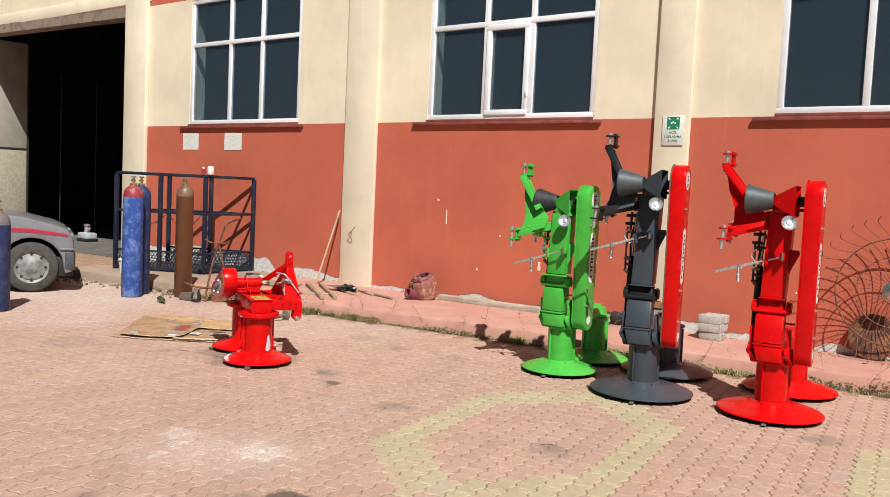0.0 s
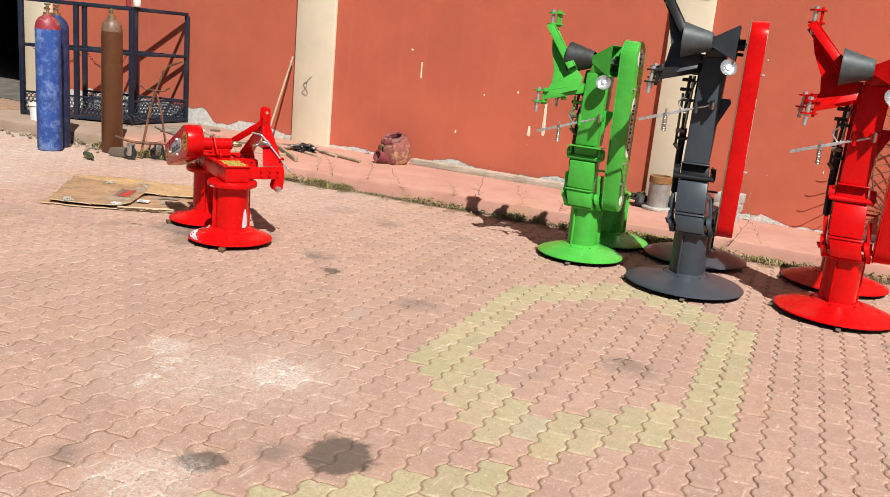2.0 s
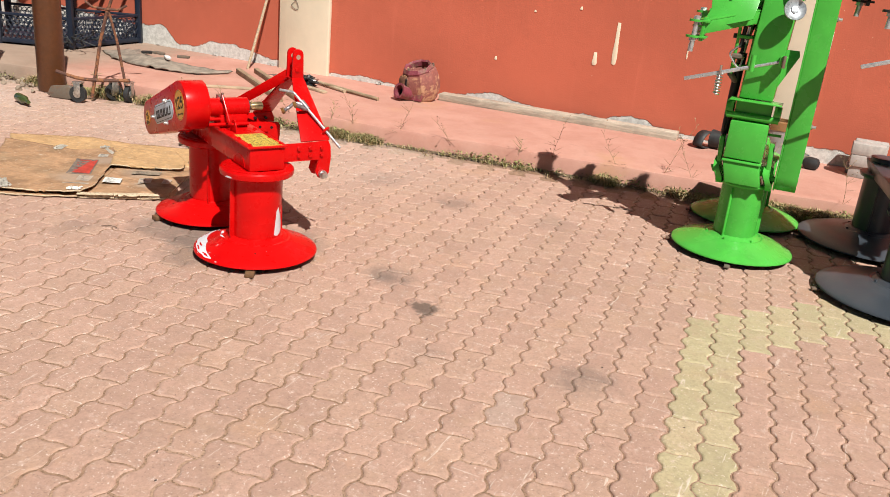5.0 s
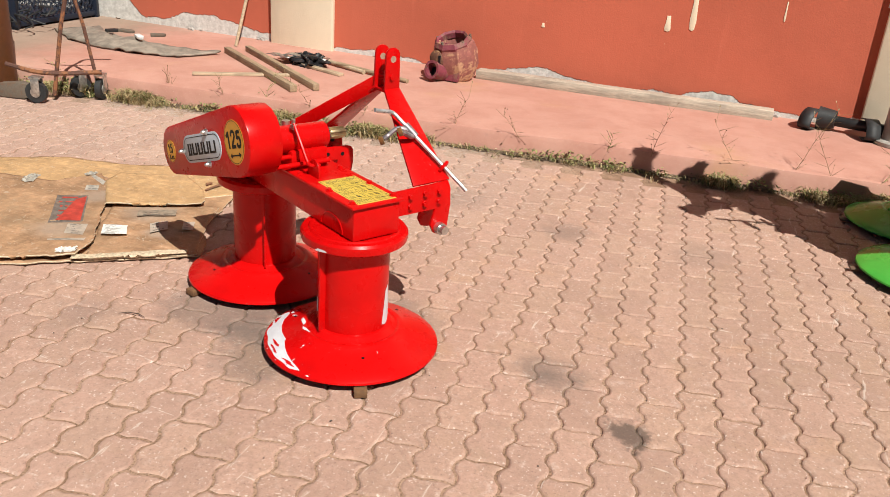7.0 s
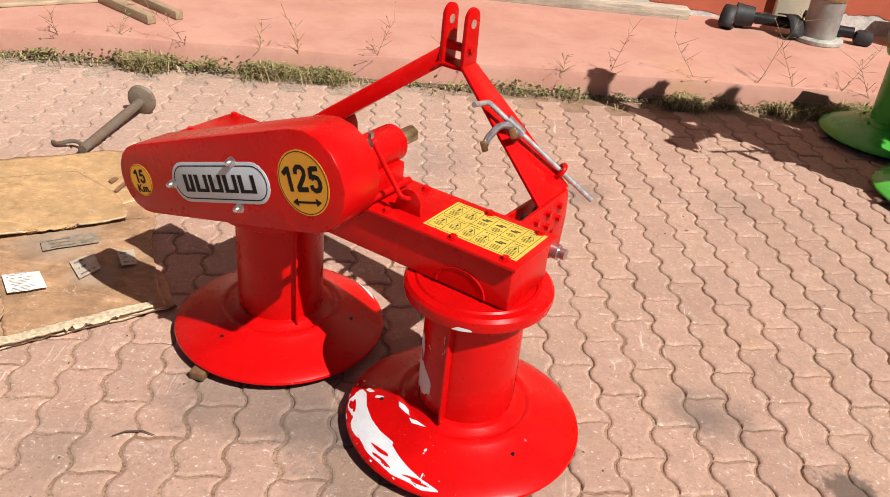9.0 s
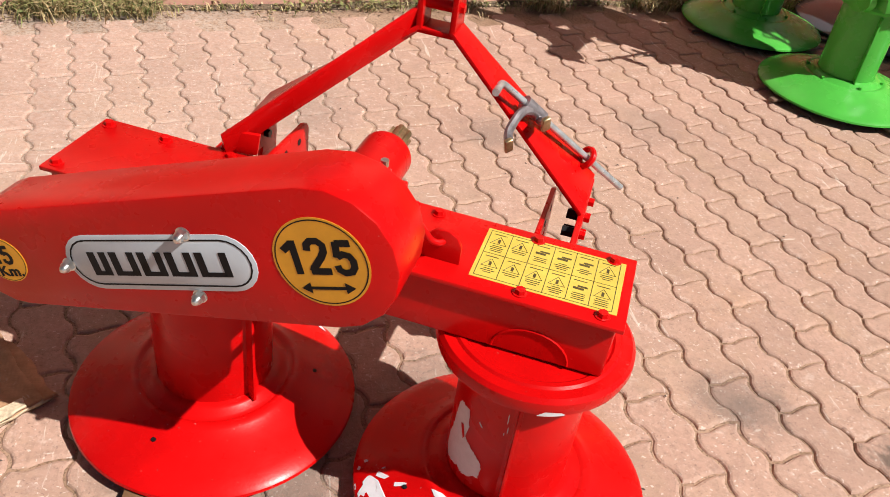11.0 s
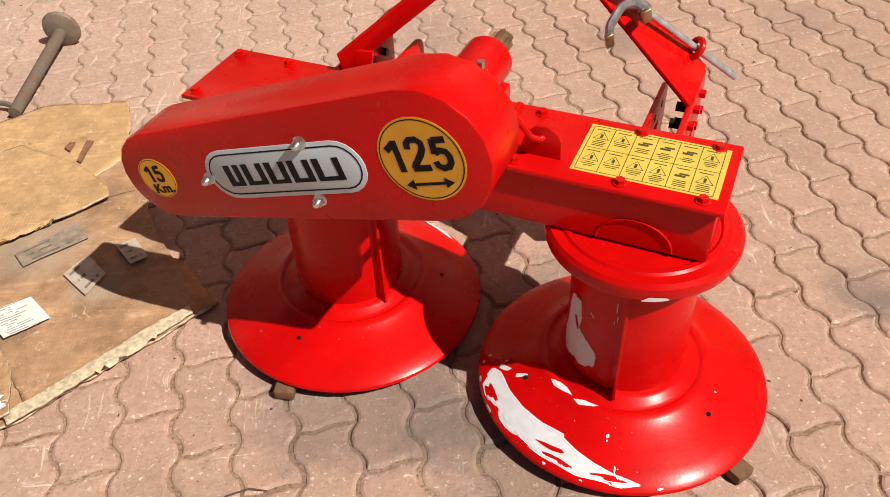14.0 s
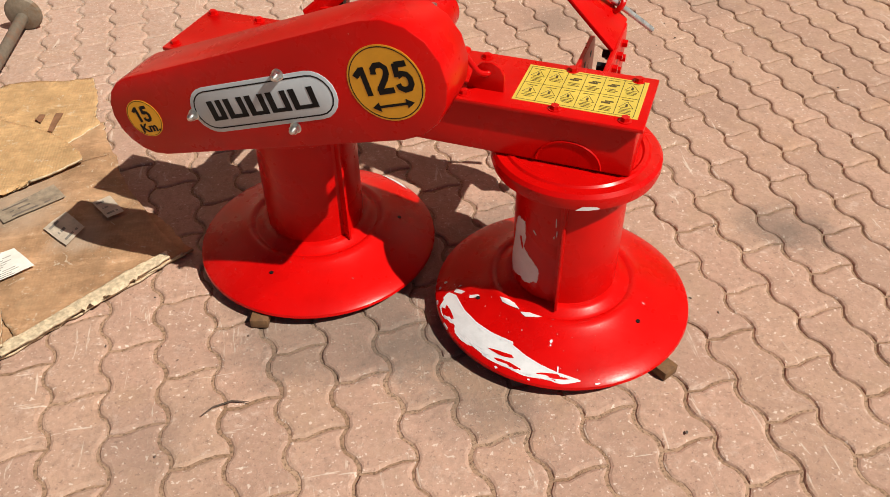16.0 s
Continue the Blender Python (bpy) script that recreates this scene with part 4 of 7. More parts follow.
flake(rear_disc, [(58, 0.255), (64, 0.251), (72, 0.253), (79, 0.258), (76, 0.264), (66, 0.264)], on_disc(0.0009), 14, 0.0016, fine=0.002)

# peeled patches on the drum walls
flake(front_drum, [(213, 0.246), (218, 0.268), (231, 0.268), (234, 0.235), (231, 0.208), (244, 0.190), (254, 0.172), (253, 0.139), (248, 0.136), (244, 0.128), (236, 0.121), (228, 0.127), (220, 0.121), (208, 0.115), (203, 0.135), (203, 0.162), (209, 0.188), (211, 0.22)],
      on_drum(0.1073), 2, 0.0036, fine=0.0012)
flake(front_drum, [(223, 0.226), (227, 0.228), (231, 0.206), (229, 0.198), (226, 0.210)], on_drum(0.1079), 21, 0.0010, RED_PAINT, "island of red paint in the peel", fine=0.002, name="paint_island")
flake(front_drum, [(243, 0.262), (247, 0.254), (248, 0.256), (244, 0.264)], on_drum(0.1073), 22, 0.0004, fine=0.002)
for k, (t, z, h) in enumerate(((268, 0.30, 0.012), (269.5, 0.275, 0.008), (267, 0.265, 0.004))):
    flake(front_drum, spot(t, z, 0.5, h), on_drum(0.1075), 24 + k, 0.0006, fine=0.0015)
flake(front_drum, [(22, 0.115), (34, 0.106), (50, 0.118), (52, 0.16), (42, 0.19), (38, 0.235), (30, 0.22), (27, 0.16)], on_drum(0.1073), 8, 0.0026)
flake(front_drum, [(283, 0.3745), (291, 0.376), (298, 0.377), (296, 0.382), (287, 0.383)], on_drum(0.1583), 31, 0.0012, fine=0.002)

# the gear beam with its bolted lid
bm = bmesh.new()
add_box(bm, (-0.535, -0.058, 0.408), (0.370, 0.098, 0.506), 0.006)
beam = part("gear_beam", bm, RED_PAINT, mower)
lid = part("beam_lid", box_bm((-0.545, -0.068, 0.5065), (0.380, 0.108, 0.5145), 0.002), RED_PAINT, mower)
for u in (-0.527, -0.42, -0.30, 0.063, 0.226, 0.346):
    for v in (-0.049, 0.089):
        if (u, v) == (-0.30, -0.049):
            continue
        b = bmesh.new()
        add_rod(b, (u, v, 0.5140), (u, v, 0.516), 0.0115, seg=16)
        add_rod(b, (u, v, 0.5155), (u, v, 0.5225), 0.0085, 0.0075, seg=6)
        part("bolt", b, RED_PAINT, lid)
for u0 in (0.259, -0.312):
    arc = [(u0 + 0.058 * math.cos(t), -0.0585, 0.413 + 0.046 * math.sin(t)) for t in [math.pi * k / 14 for k in range(15)]]
    part("weld_bead", pipe_bm(arc, 0.0022, 6), RED_PAINT, beam)

# warning sticker
plate = part("warning_sticker", prism_bm([(0.147, -0.040), (0.365, -0.040), (0.365, 0.088), (0.147, 0.088)], 0.0006, pose(0, 0, 0.5146)), STICKER_YELLOW, mower, "yellow sticker with a grid of warning pictures", smooth=0)
g = bmesh.new()
Z0 = 0.5153
CW, CH = 0.034, 0.058
for i in range(7):
    x = 0.153 + i * CW
    add_box(g, (x - 0.0005, -0.035, Z0), (x + 0.0005, 0.083, Z0 + 0.0002))
for y in (-0.035, 0.024, 0.083):
    add_box(g, (0.153, y - 0.0005, Z0), (0.357, y + 0.0005, Z0 + 0.0002))
rnd = random.Random(8)
for i in range(6):
    for j in range(2):
        cx, cy = 0.170 + i * CW, -0.005 + j * 0.059
        if rnd.random() < 0.7:
            s = 0.0125
            tri = [(cx - s, cy - 0.004), (cx + s, cy - 0.004), (cx, cy + 0.0165)]
            for (xa, ya), (xb, yb) in zip(tri, tri[1:] + tri[:1]):
                add_rod(g, (xa, ya, Z0), (xb, yb, Z0), 0.0005, seg=4)
            add_box(g, (cx - 0.002, cy - 0.001, Z0), (cx + 0.002, cy + 0.009, Z0 + 0.0002))
        else:
            add_box(g, (cx - 0.010, cy, Z0), (cx + 0.006, cy + 0.005, Z0 + 0.0002))
            add_box(g, (cx - 0.004, cy + 0.006, Z0), (cx + 0.011, cy + 0.010, Z0 + 0.0002))
        for k in range(2 + rnd.randrange(3)):
            yb = cy - 0.010 - 0.0045 * k
            w = rnd.uniform(0.006, 0.013)
            add_box(g, (cx - w, yb, Z0), (cx + w, yb + 0.0016, Z0 + 0.0002))
        add_box(g, (cx - 0.011, cy + 0.0205, Z0), (cx + 0.009, cy + 0.0222, Z0 + 0.0002))
part("printed_sign", g, plain("brown_print", (0.07, 0.05, 0.015), 0.5), plate, smooth=0)

# belt cover with its badges
COVER_Y0, COVER_Y1 = -0.225, -0.122
UPRIGHT = faces_to((1, 0, 0), (0, 0, 1), (0, COVER_Y1, 0))
outline = two_circles(-0.483, 0.461, 0.080, -0.008, 0.617, 0.1045, 9)
cover = part("belt_cover", prism_bm(outline, COVER_Y1 - COVER_Y0, UPRIGHT, 0.004), RED_PAINT, mower, smooth=26)
AX = Vector((0.95, 0, 0.312)).normalized()
AY = Vector((-AX.z, 0, AX.x))


def on_cover(u, z, lift=0.0):
    return faces_to(AX, AY, (u, COVER_Y0 - lift, z))


def badge_disc(u, z, r, words, sizes, offs, arrow=False):
    d = part("round_sticker", prism_bm(disc_pts(r, 40), 0.0006, on_cover(u, z, 0.0)), STICKER_ORANGE, cover, "orange round sticker with black numbers", smooth=0)
    ring = bmesh.new()
    k = 48
    for ra, rb in ((r * 0.93, r * 0.955),):
        vs = [[ring.verts.new((q * math.cos(2 * math.pi * i / k), q * math.sin(2 * math.pi * i / k), 0)) for i in range(k)] for q in (ra, rb)]
        for i in range(k):
            ring.faces.new((vs[0][i], vs[0][(i + 1) % k], vs[1][(i + 1) % k], vs[1][i]))
    part("border", ring, INK, d, m=on_cover(u, z, 0.0009), smooth=0)
    for word, (w, h), (dx, dy) in zip(words, sizes, offs):
        part("number", (digits_bm(word, w, h) if word[0] == "1" else fit_text(word, w, h, 0.0022)), INK, d, m=on_cover(u, z, 0.001) @ Matrix.Translation((dx, dy, 0)), smooth=0)
    if arrow:
        a = bmesh.new()
        add_box(a, (-0.028, -0.0022, 0), (0.028, 0.0022, 0.0003))
        for s in (-1, 1):
            add_prism(a, [(s * 0.038, 0), (s * 0.024, 0.0085), (s * 0.024, -0.0085)], 0.0003)
        part("arrow", a, INK, d, m=on_cover(u, z, 0.0009) @ Matrix.Translation((0, -0.038, 0)), smooth=0)


badge_disc(-0.006, 0.6165, 0.0655, ["125"], [(0.104, 0.050)], [(-0.002, 0.008)], True)
badge_disc(-0.491, 0.4575, 0.0375, ["15", "Km."], [(0.040, 0.031), (0.043, 0.018)], [(-0.002, 0.009), (0.003, -0.019)])
bu, bz = -0.2365, 0.5385
bd = part("name_badge", prism_bm(stadium(0.302, 0.088), 0.0012, on_cover(bu, bz), 0.0003), BADGE, cover, "silver badge with dark block marks")
rim = bmesh.new()
oa, ob_ = stadium(0.288, 0.074), stadium(0.283, 0.069)
va, vb = [[rim.verts.new((x, y, 0)) for x, y in o] for o in (oa, ob_)]
for i in range(len(va)):
    n = (i + 1) % len(va)
    try:
        rim.faces.new((va[i], va[n], vb[n], vb[i]))
    except ValueError:
        pass
part("badge_border", rim, INK, bd, m=on_cover(bu, bz, 0.0015), smooth=0)
x = -0.112
for w in (0.030, 0.040, 0.038, 0.040, 0.048):
    marks = bmesh.new()
    add_box(marks, (x, -0.021, 0), (x + 0.012, 0.017, 0.0004))
    add_box(marks, (x + w - 0.011, -0.021, 0), (x + w, 0.017, 0.0004))
    add_box(marks, (x + 0.010, -0.021, 0), (x + w - 0.009, -0.014, 0.0004))
    x += w + 0.0065
    part("block_mark", marks, INK, bd, m=on_cover(bu, bz, 0.0013), smooth=0)


def cap_nut(u, z):
    prof = [(0.0, 0.020), (0.004, 0.0195), (0.0075, 0.016), (0.009, 0.011), (0.0095, 0.0095)]
    b = bmesh.new()
    t = lathe_bm([*prof, (0.0095, 0.008), (0.0, 0.008)], 16, False)
    me = bpy.data.meshes.new("tmp")
    t.to_mesh(me)
    t.free()
    b.from_mesh(me)
    bpy.data.meshes.remove(me)
    add_rod(b, (0, 0, 0.0015), (0, 0, 0.0095), 0.0125, 0.0115, seg=6)
    add_rod(b, (0, 0, 0), (0, 0, 0.0018), 0.0135, seg=20)
    part("cap_nut", b, STEEL, cover, "bright domed nut", m=on_cover(u, z) @ Matrix.Diagonal((0.78, 0.78, 0.95, 1)), smooth=25)


cap_nut(-0.379, 0.488)
cap_nut(-0.196, 0.599)
cap_nut(-0.177, 0.502)

# input shaft housing
tube = part("shaft_housing", rod_bm((-0.032, -0.12, 0.598), (-0.032, 0.085, 0.598), 0.041, seg=40), RED_PAINT, mower)
b = bmesh.new()
add_rod(b, (-0.032, 0.08, 0.598), (-0.032, 0.094, 0.598), 0.030, seg=24)
part("seal", b, RUBBER, tube)
sp = bmesh.new()
add_rod(sp, (-0.032, 0.085, 0.598), (-0.032, 0.160, 0.598), 0.0150, seg=20)
for k in range(6):
    t = k * math.pi / 3
    add_box(sp, (-0.004, 0, 0.012), (0.004, 0.052, 0.0190), 0.001, Matrix.Translation((-0.032, 0.105, 0.598)) @ Matrix.Rotation(t, 4, "Y"))
part("splined_shaft", sp, BRASS, mower, "greasy brass-coloured splined shaft")
part("gearbox_foot", box_bm((-0.075, -0.05, 0.512), (0.012, 0.075, 0.570), 0.004), RED_PAINT, mower)
part("guard_lip", box_bm((-0.30, -0.118, 0.515), (-0.02, -0.06, 0.522), 0.002), RED_PAINT, mower)
part("filler_plug", rod_bm((-0.05, -0.035, 0.630), (-0.05, -0.035, 0.650), 0.013, seg=16), STEEL, tube)
sb = bmesh.new()
add_rod(sb, (0.006, -0.04, 0.636), (0.006, -0.04, 0.668), 0.006, seg=10)
add_rod(sb, (0.006, -0.04, 0.640), (0.006, -0.04, 0.652), 0.0105, seg=6)
part("grease_nut", sb, STEEL, tube, "bright nut and bolt")
lug = [(0.060, 0.5145), (0.128, 0.5145), (0.128, 0.545), (0.120, 0.560), (0.105, 0.568), (0.088, 0.566), (0.072, 0.552)]
part("lug", prism_bm(lug, 0.007, faces_to((1, 0, 0), (0, 0, 1), (0, -0.018, 0)), 0.001), RED_PAINT, mower)
part("tie_rod", pipe_bm(bent([(0.008, -0.04, 0.655), (0.045, -0.036, 0.60), (0.085, -0.036, 0.552), (0.098, -0.030, 0.548), (0.104, -0.005, 0.548)], 0.02), 0.0052, 10), RED_PAINT, mower)

# three-point hitch frame
def strap_plate(name, a, b, c, d, t=0.008, label=""):
    """A flat bar through the corners a, b, c, d, thickened by t."""
    a, b, c, d = (Vector(v) for v in (a, b, c, d))
    n = (b - a).cross(d - a).normalized() * t / 2
    bm = bmesh.new()
    lo, hi = [bm.verts.new(v - n) for v in (a, b, c, d)], [bm.verts.new(v + n) for v in (a, b, c, d)]
    bm.faces.new(lo[::-1])
    bm.faces.new(hi)
    for k in range(4):
        bm.faces.new((lo[k], lo[(k + 1) % 4], hi[(k + 1) % 4], hi[k]))
    bmesh.ops.bevel(bm, geom=list(bm.edges), offset=0.0012, segments=2, affect="EDGES", profile=0.5)
    return part(name, bm, RED_PAINT, mower, label)


def hitch_cheek(u):
    top = [(0.317 + 0.026 * math.cos(t), 0.832 + 0.026 * math.sin(t)) for t in [math.pi * k / 10 for k in range(11)]]
    pts = [*top, (0.289, 0.722), (0.346, 0.722)]
    m = faces_to((0, 1, 0), (0, 0, 1), (u - 0.005, 0, 0))
    ob = part("hitch_cheek", prism_bm(pts, 0.010, m, 0.0015), RED_PAINT, mower)
    part("pin_hole", rod_bm((u - 0.0056, 0.317, 0.822), (u + 0.0056, 0.317, 0.822), 0.0105, seg=20), plain("hole_shade", (0.36, 0.22, 0.16), 0.8), ob)
    part("rivet", rod_bm((u - 0.009, 0.312, 0.765), (u + 0.012, 0.312, 0.765), 0.009, seg=6), RED_PAINT, ob)


hitch_cheek(-0.060)
hitch_cheek(-0.002)
part("hitch_spacer", rod_bm((-0.066, 0.312, 0.765), (0.004, 0.312, 0.765), 0.010), RED_PAINT, mower)
part("hitch_crossbar", box_bm((-0.064, 0.292, 0.716), (0.002, 0.343, 0.726), 0.002), RED_PAINT, mower)
# bars that slope down from the top to the lower links
strap_plate("hitch_arm", (-0.004, 0.289, 0.728), (-0.004, 0.346, 0.730), (0.278, 0.350, 0.503), (0.276, 0.213, 0.500))
strap_plate("hitch_arm", (-0.058, 0.346, 0.730), (-0.058, 0.289, 0.728), (-0.350, 0.245, 0.498), (-0.354, 0.350, 0.503))
# brace down to the beam
strap_plate("hitch_brace", (-0.062, 0.296, 0.762), (-0.062, 0.312, 0.716), (-0.318, 0.105, 0.508), (-0.318, 0.092, 0.550))
strap_plate("brace_bracket", (-0.268, 0.122, 0.512), (-0.262, 0.122, 0.552), (-0.318, 0.112, 0.552), (-0.330, 0.112, 0.512))
for u in (0.210, -0.288):
    inner = [(0.105, 0.418), (0.298, 0.415), (0.285, 0.362), (0.30, 0.337), (0.328, 0.330), (0.352, 0.350), (0.361, 0.40), (0.360, 0.446), (0.352, 0.458), (0.338, 0.463), (0.105, 0.470)]
    ip = part("inner_plate", prism_bm(inner, 0.009, faces_to((0, 1, 0), (0, 0, 1), (u, 0, 0)), 0.0015), RED_PAINT, mower)
    for v, z in ((0.315, 0.435), (0.255, 0.440)):
        part("pin_hole", rod_bm((u - 0.0008, v, z), (u + 0.0098, v, z), 0.007, seg=14), INK, ip)
part("tension_rod", rod_bm((0.004, -0.12, 0.552), (0.004, 0.070, 0.552), 0.0075), RED_PAINT, mower)
part("tension_rod", rod_bm((0.030, -0.12, 0.534), (0.030, 0.070, 0.534), 0.0075), RED_PAINT, mower)


def cheek(u, ball):
    pts = [(0.085, 0.415), (0.30, 0.415), (0.285, 0.362), (0.30, 0.335), (0.318, 0.327), (0.338, 0.333), (0.352, 0.352), (0.360, 0.42), (0.356, 0.475), (0.345, 0.500), (0.30, 0.498), (0.085, 0.492)]
    m = faces_to((0, 1, 0), (0, 0, 1), (u, 0, 0))
    ob = part("side_plate", prism_bm(pts, 0.010, m, 0.0015), RED_PAINT, mower)
    for v in (0.20, 0.255, 0.31):
        bb = bmesh.new()
        for z in (0.440, 0.472):
            add_rod(bb, (u - 0.008, v, z), (u + 0.020, v, z), 0.0085, seg=6)
        # left plate's bolts are coloured black to imitate the shade on them
        part("bolt", bb, RED_PAINT if ball else BLACK_PAINT, ob)
        if ball:
            nb = bmesh.new()
            for z in (0.440, 0.472):
                add_rod(nb, (u - 0.020, v, z), (u - 0.0005, v, z), 0.0095, seg=6)
            part("nut", nb, BLACK_PAINT, ob, "black nuts behind the plate")
    return ob


sp1 = cheek(0.272, True)
cheek(-0.357, False)
pin = bmesh.new()
add_rod(pin, (0.262, 0.316, 0.351), (0.318, 0.316, 0.351), 0.0135, seg=24)
add_rod(pin, (0.282, 0.316, 0.351), (0.300, 0.316, 0.351), 0.019, seg=24)
part("linkage_pin", pin, STEEL, sp1, "bright steel linkage pin")
# lever bar with clamp held on the right arm
lev = part("lever_bar", pipe_bm(bent([(0.104, 0.184, 0.696), (0.100, 0.253, 0.683), (0.200, 0.309, 0.592), (0.330, 0.378, 0.477)], 0.014), 0.0062, 12), LEVER, mower, "bent bright steel lever bar")
eye = bmesh.new()
c = Vector((0.258, 0.341, 0.540))
x1, y1 = Vector((0.55, -0.83, 0.0)).normalized(), Vector((0.45, 0.3, 0.84)).normalized()
add_pipe(eye, [c - y1 * 0.05, c - y1 * 0.018, *[c + (x1 * math.sin(t) - y1 * math.cos(t)) * 0.016 for t in [2 * math.pi * k / 20 for k in range(1, 21)]]], 0.0058, 8)
part("lever_eye", eye, RED_PAINT, mower)
c0, ax = Vector((0.150, 0.280, 0.638)), Vector((0.232, 0.128, -0.208)).normalized()
pad_a, pad_b = Vector((0.138, 0.188, 0.610)), Vector((0.186, 0.222, 0.645))
cl = bmesh.new()
add_rod(cl, c0 - ax * 0.016, c0 + ax * 0.032, 0.0135, 0.0125, seg=20)
side_way = (c0 - (pad_a + pad_b) / 2).normalized()
add_pipe(cl, bent([c0 + ax * 0.012, c0 - ax * 0.020 - side_way * 0.026, pad_a + side_way * 0.030 - ax * 0.006, pad_a + side_way * 0.006], 0.022), 0.0078, 8)
add_pipe(cl, bent([c0 + ax * 0.012, c0 + ax * 0.030 - side_way * 0.012, pad_b + side_way * 0.004], 0.012), 0.0085, 8)
clp = part("lever_clamp", cl, CLAMP, mower, "worn grey fork clamp on the lever")
for o in (pad_a, pad_b):
    part("friction_pad", box_bm((-0.014, -0.007, -0.007), (0.014, 0.007, 0.007), 0.0015), BRASS, clp, m=faces_to(ax * -1 + Vector((0.9, 0.2, 0.6)), side_way.cross(ax), o))

# wooden chocks under the discs
CHOCKS = ((-4.622, 5.012, 30), (-5.398, 5.290, -12))
for x, y, rz in CHOCKS:
    solo("wood_chock", box_bm((-0.019, -0.03, 0.0), (0.019, 0.03, 0.022), 0.003), rusty("oily_wood", (0.19, 0.095, 0.04), (0.08, 0.04, 0.018), 0.6, 0.8, 30), "small oily wooden chock under the red disc", "wood chock", pose(x, y, 0.0, 0, 0, rz), "chocks under discs")

# ---- the three tall mowers, folded upright ----


def tall_mower(at, rz, gap, rd, ext, paint_main, paint_cover, model, label, cone_mat, back, head, foot, slide):
    """A big drum mower standing on both discs, its arm folded up. gap: from disc to disc; rd: disc radius; ext: how much longer the arm is;
    back: how far the arm stands behind the drum; head, foot: x and z of the upper and lower hitch fork; slide: sideways set of the lever."""
    m = thing("drum_mower", label, "mower", pose(*at, 0, 0, rz), "tall drum mowers")
    k = rd / 0.267

    def disc(y):
        p = [(r * k if r > 0.16 else 0.105 + (r - 0.106) * 1.1, z * 1.05) for r, z in DISC_PROFILE]
        d = part("cutting_disc", lathe_bm([*p, (0.106, 0.085), (0.25 * k, 0.024), (0.267 * k, 0.028)], 64, False), paint_main, m, m=pose(0, y, 0))
        part("skid_plate", lathe_bm([(0, 0.004), (rd * 0.72, 0.004), (rd * 0.9, 0.014), (rd * 0.965, 0.024), (0, 0.028)], 48), BLACK_PAINT, m, "black skid under the disc", m=pose(0, y, 0))
        for a in (0.4, 0.4 + math.pi, 5.2):
            part("blade_tip", box_bm((rd - 0.03, -0.014, 0.008), (rd + 0.025, 0.014, 0.018), 0.002, Matrix.Rotation(a - 1.9, 4, "Z")), DULL_IRON, d)
        for a in range(6):
            t = a * math.pi / 3 + 0.3
            part("bolt", rod_bm((0.135 * math.cos(t), 0.135 * math.sin(t), 0.085), (0.135 * math.cos(t), 0.135 * math.sin(t), 0.101), 0.006, seg=6), paint_main, d)
        return d

    disc(0)
    disc(gap)
    for y, top in ((0, 0.372), (gap, 0.40)):
        pts = [(0.104 * math.cos(t), 0.104 * math.sin(t)) for t in [2 * math.pi * (i + 0.5) / 40 for i in range(40)]]
        b = bmesh.new()
        add_prism(b, pts, top - 0.095, pose(0, y, 0.095))
        dr = part("drum", b, paint_main, m)
        for a in (-112, 15):
            rib = bmesh.new()
            add_prism(rib, [(0.06, 0.097), (0.122, 0.097), (0.120, top - 0.02), (0.06, top - 0.02)], 0.006, faces_to((1, 0, 0), (0, 0, 1), (0, 0.003, 0)), 0.001)
            part("rib", rib, paint_main, dr, m=pose(0, y, 0) @ Matrix.Rotation(radians(a), 4, "Z"))
        b = lathe_bm([(0.1, top - 0.012), (0.125, top - 0.008), (0.130, top + 0.002), (0.128, top + 0.012), (0.118, top + 0.016), (0, top + 0.018)], 48)
        part("drum_cap", b, paint_main, m, m=pose(0, y, 0))
    # gear beam between the drums
    part("gear_beam", box_bm((-0.075, -0.06, 0.392), (0.075, gap + 0.10, 0.475), 0.006), paint_main, m)
    part("hub_cover", rod_bm((0, gap, 0.41), (0, gap, 0.50), 0.085, 0.07, 28), paint_main, m)
    # hinge blocks over the front drum
    hb = bmesh.new()
    add_box(hb, (-0.088, -0.150, 0.385), (0.082, -0.03, 0.492), 0.006)
    part("hinge_block", hb, paint_main, m)
    part("hinge_lid", box_bm((-0.095, -0.158, 0.492), (0.090, -0.06, 0.500), 0.002), paint_main, m)
    for sx in (-1, 1):
        e = bmesh.new()
        x = sx * 0.118
        add_rod(e, (x - 0.014, -0.055, 0.425), (x + 0.014, -0.055, 0.425), 0.066, seg=28)
        add_box(e, (x - 0.011, -0.10, 0.425), (x + 0.011, -0.02, 0.60), 0.004)
        ear = part("hinge_ear", e, paint_main, m)
        part("hinge_bolt", rod_bm((x - sx * 0.02, -0.055, 0.425), (x + sx * 0.034, -0.055, 0.425), 0.018, seg=6), paint_main, ear)
    # lower arm box, joint and upper arm
    part("lower_arm", box_bm((-0.092, -0.135, 0.505), (0.088, -0.02, 0.690), 0.007), paint_main, m)
    jt = bmesh.new()
    add_rod(jt, (-0.120, -0.115, 0.715), (0.122, -0.115, 0.715), 0.016, seg=20)
    add_rod(jt, (-0.128, -0.085, 0.742), (-0.094, -0.085, 0.742), 0.036, seg=24)
    add_rod(jt, (0.094, -0.085, 0.742), (0.126, -0.085, 0.742), 0.036, seg=24)
    add_box(jt, (-0.108, -0.118, 0.70), (-0.094, -0.02, 0.78), 0.003)
    add_box(jt, (0.094, -0.118, 0.70), (0.108, -0.02, 0.78), 0.003)
    part("joint_pin", jt, BLACK_PAINT if ext > 0.12 else paint_main, m)
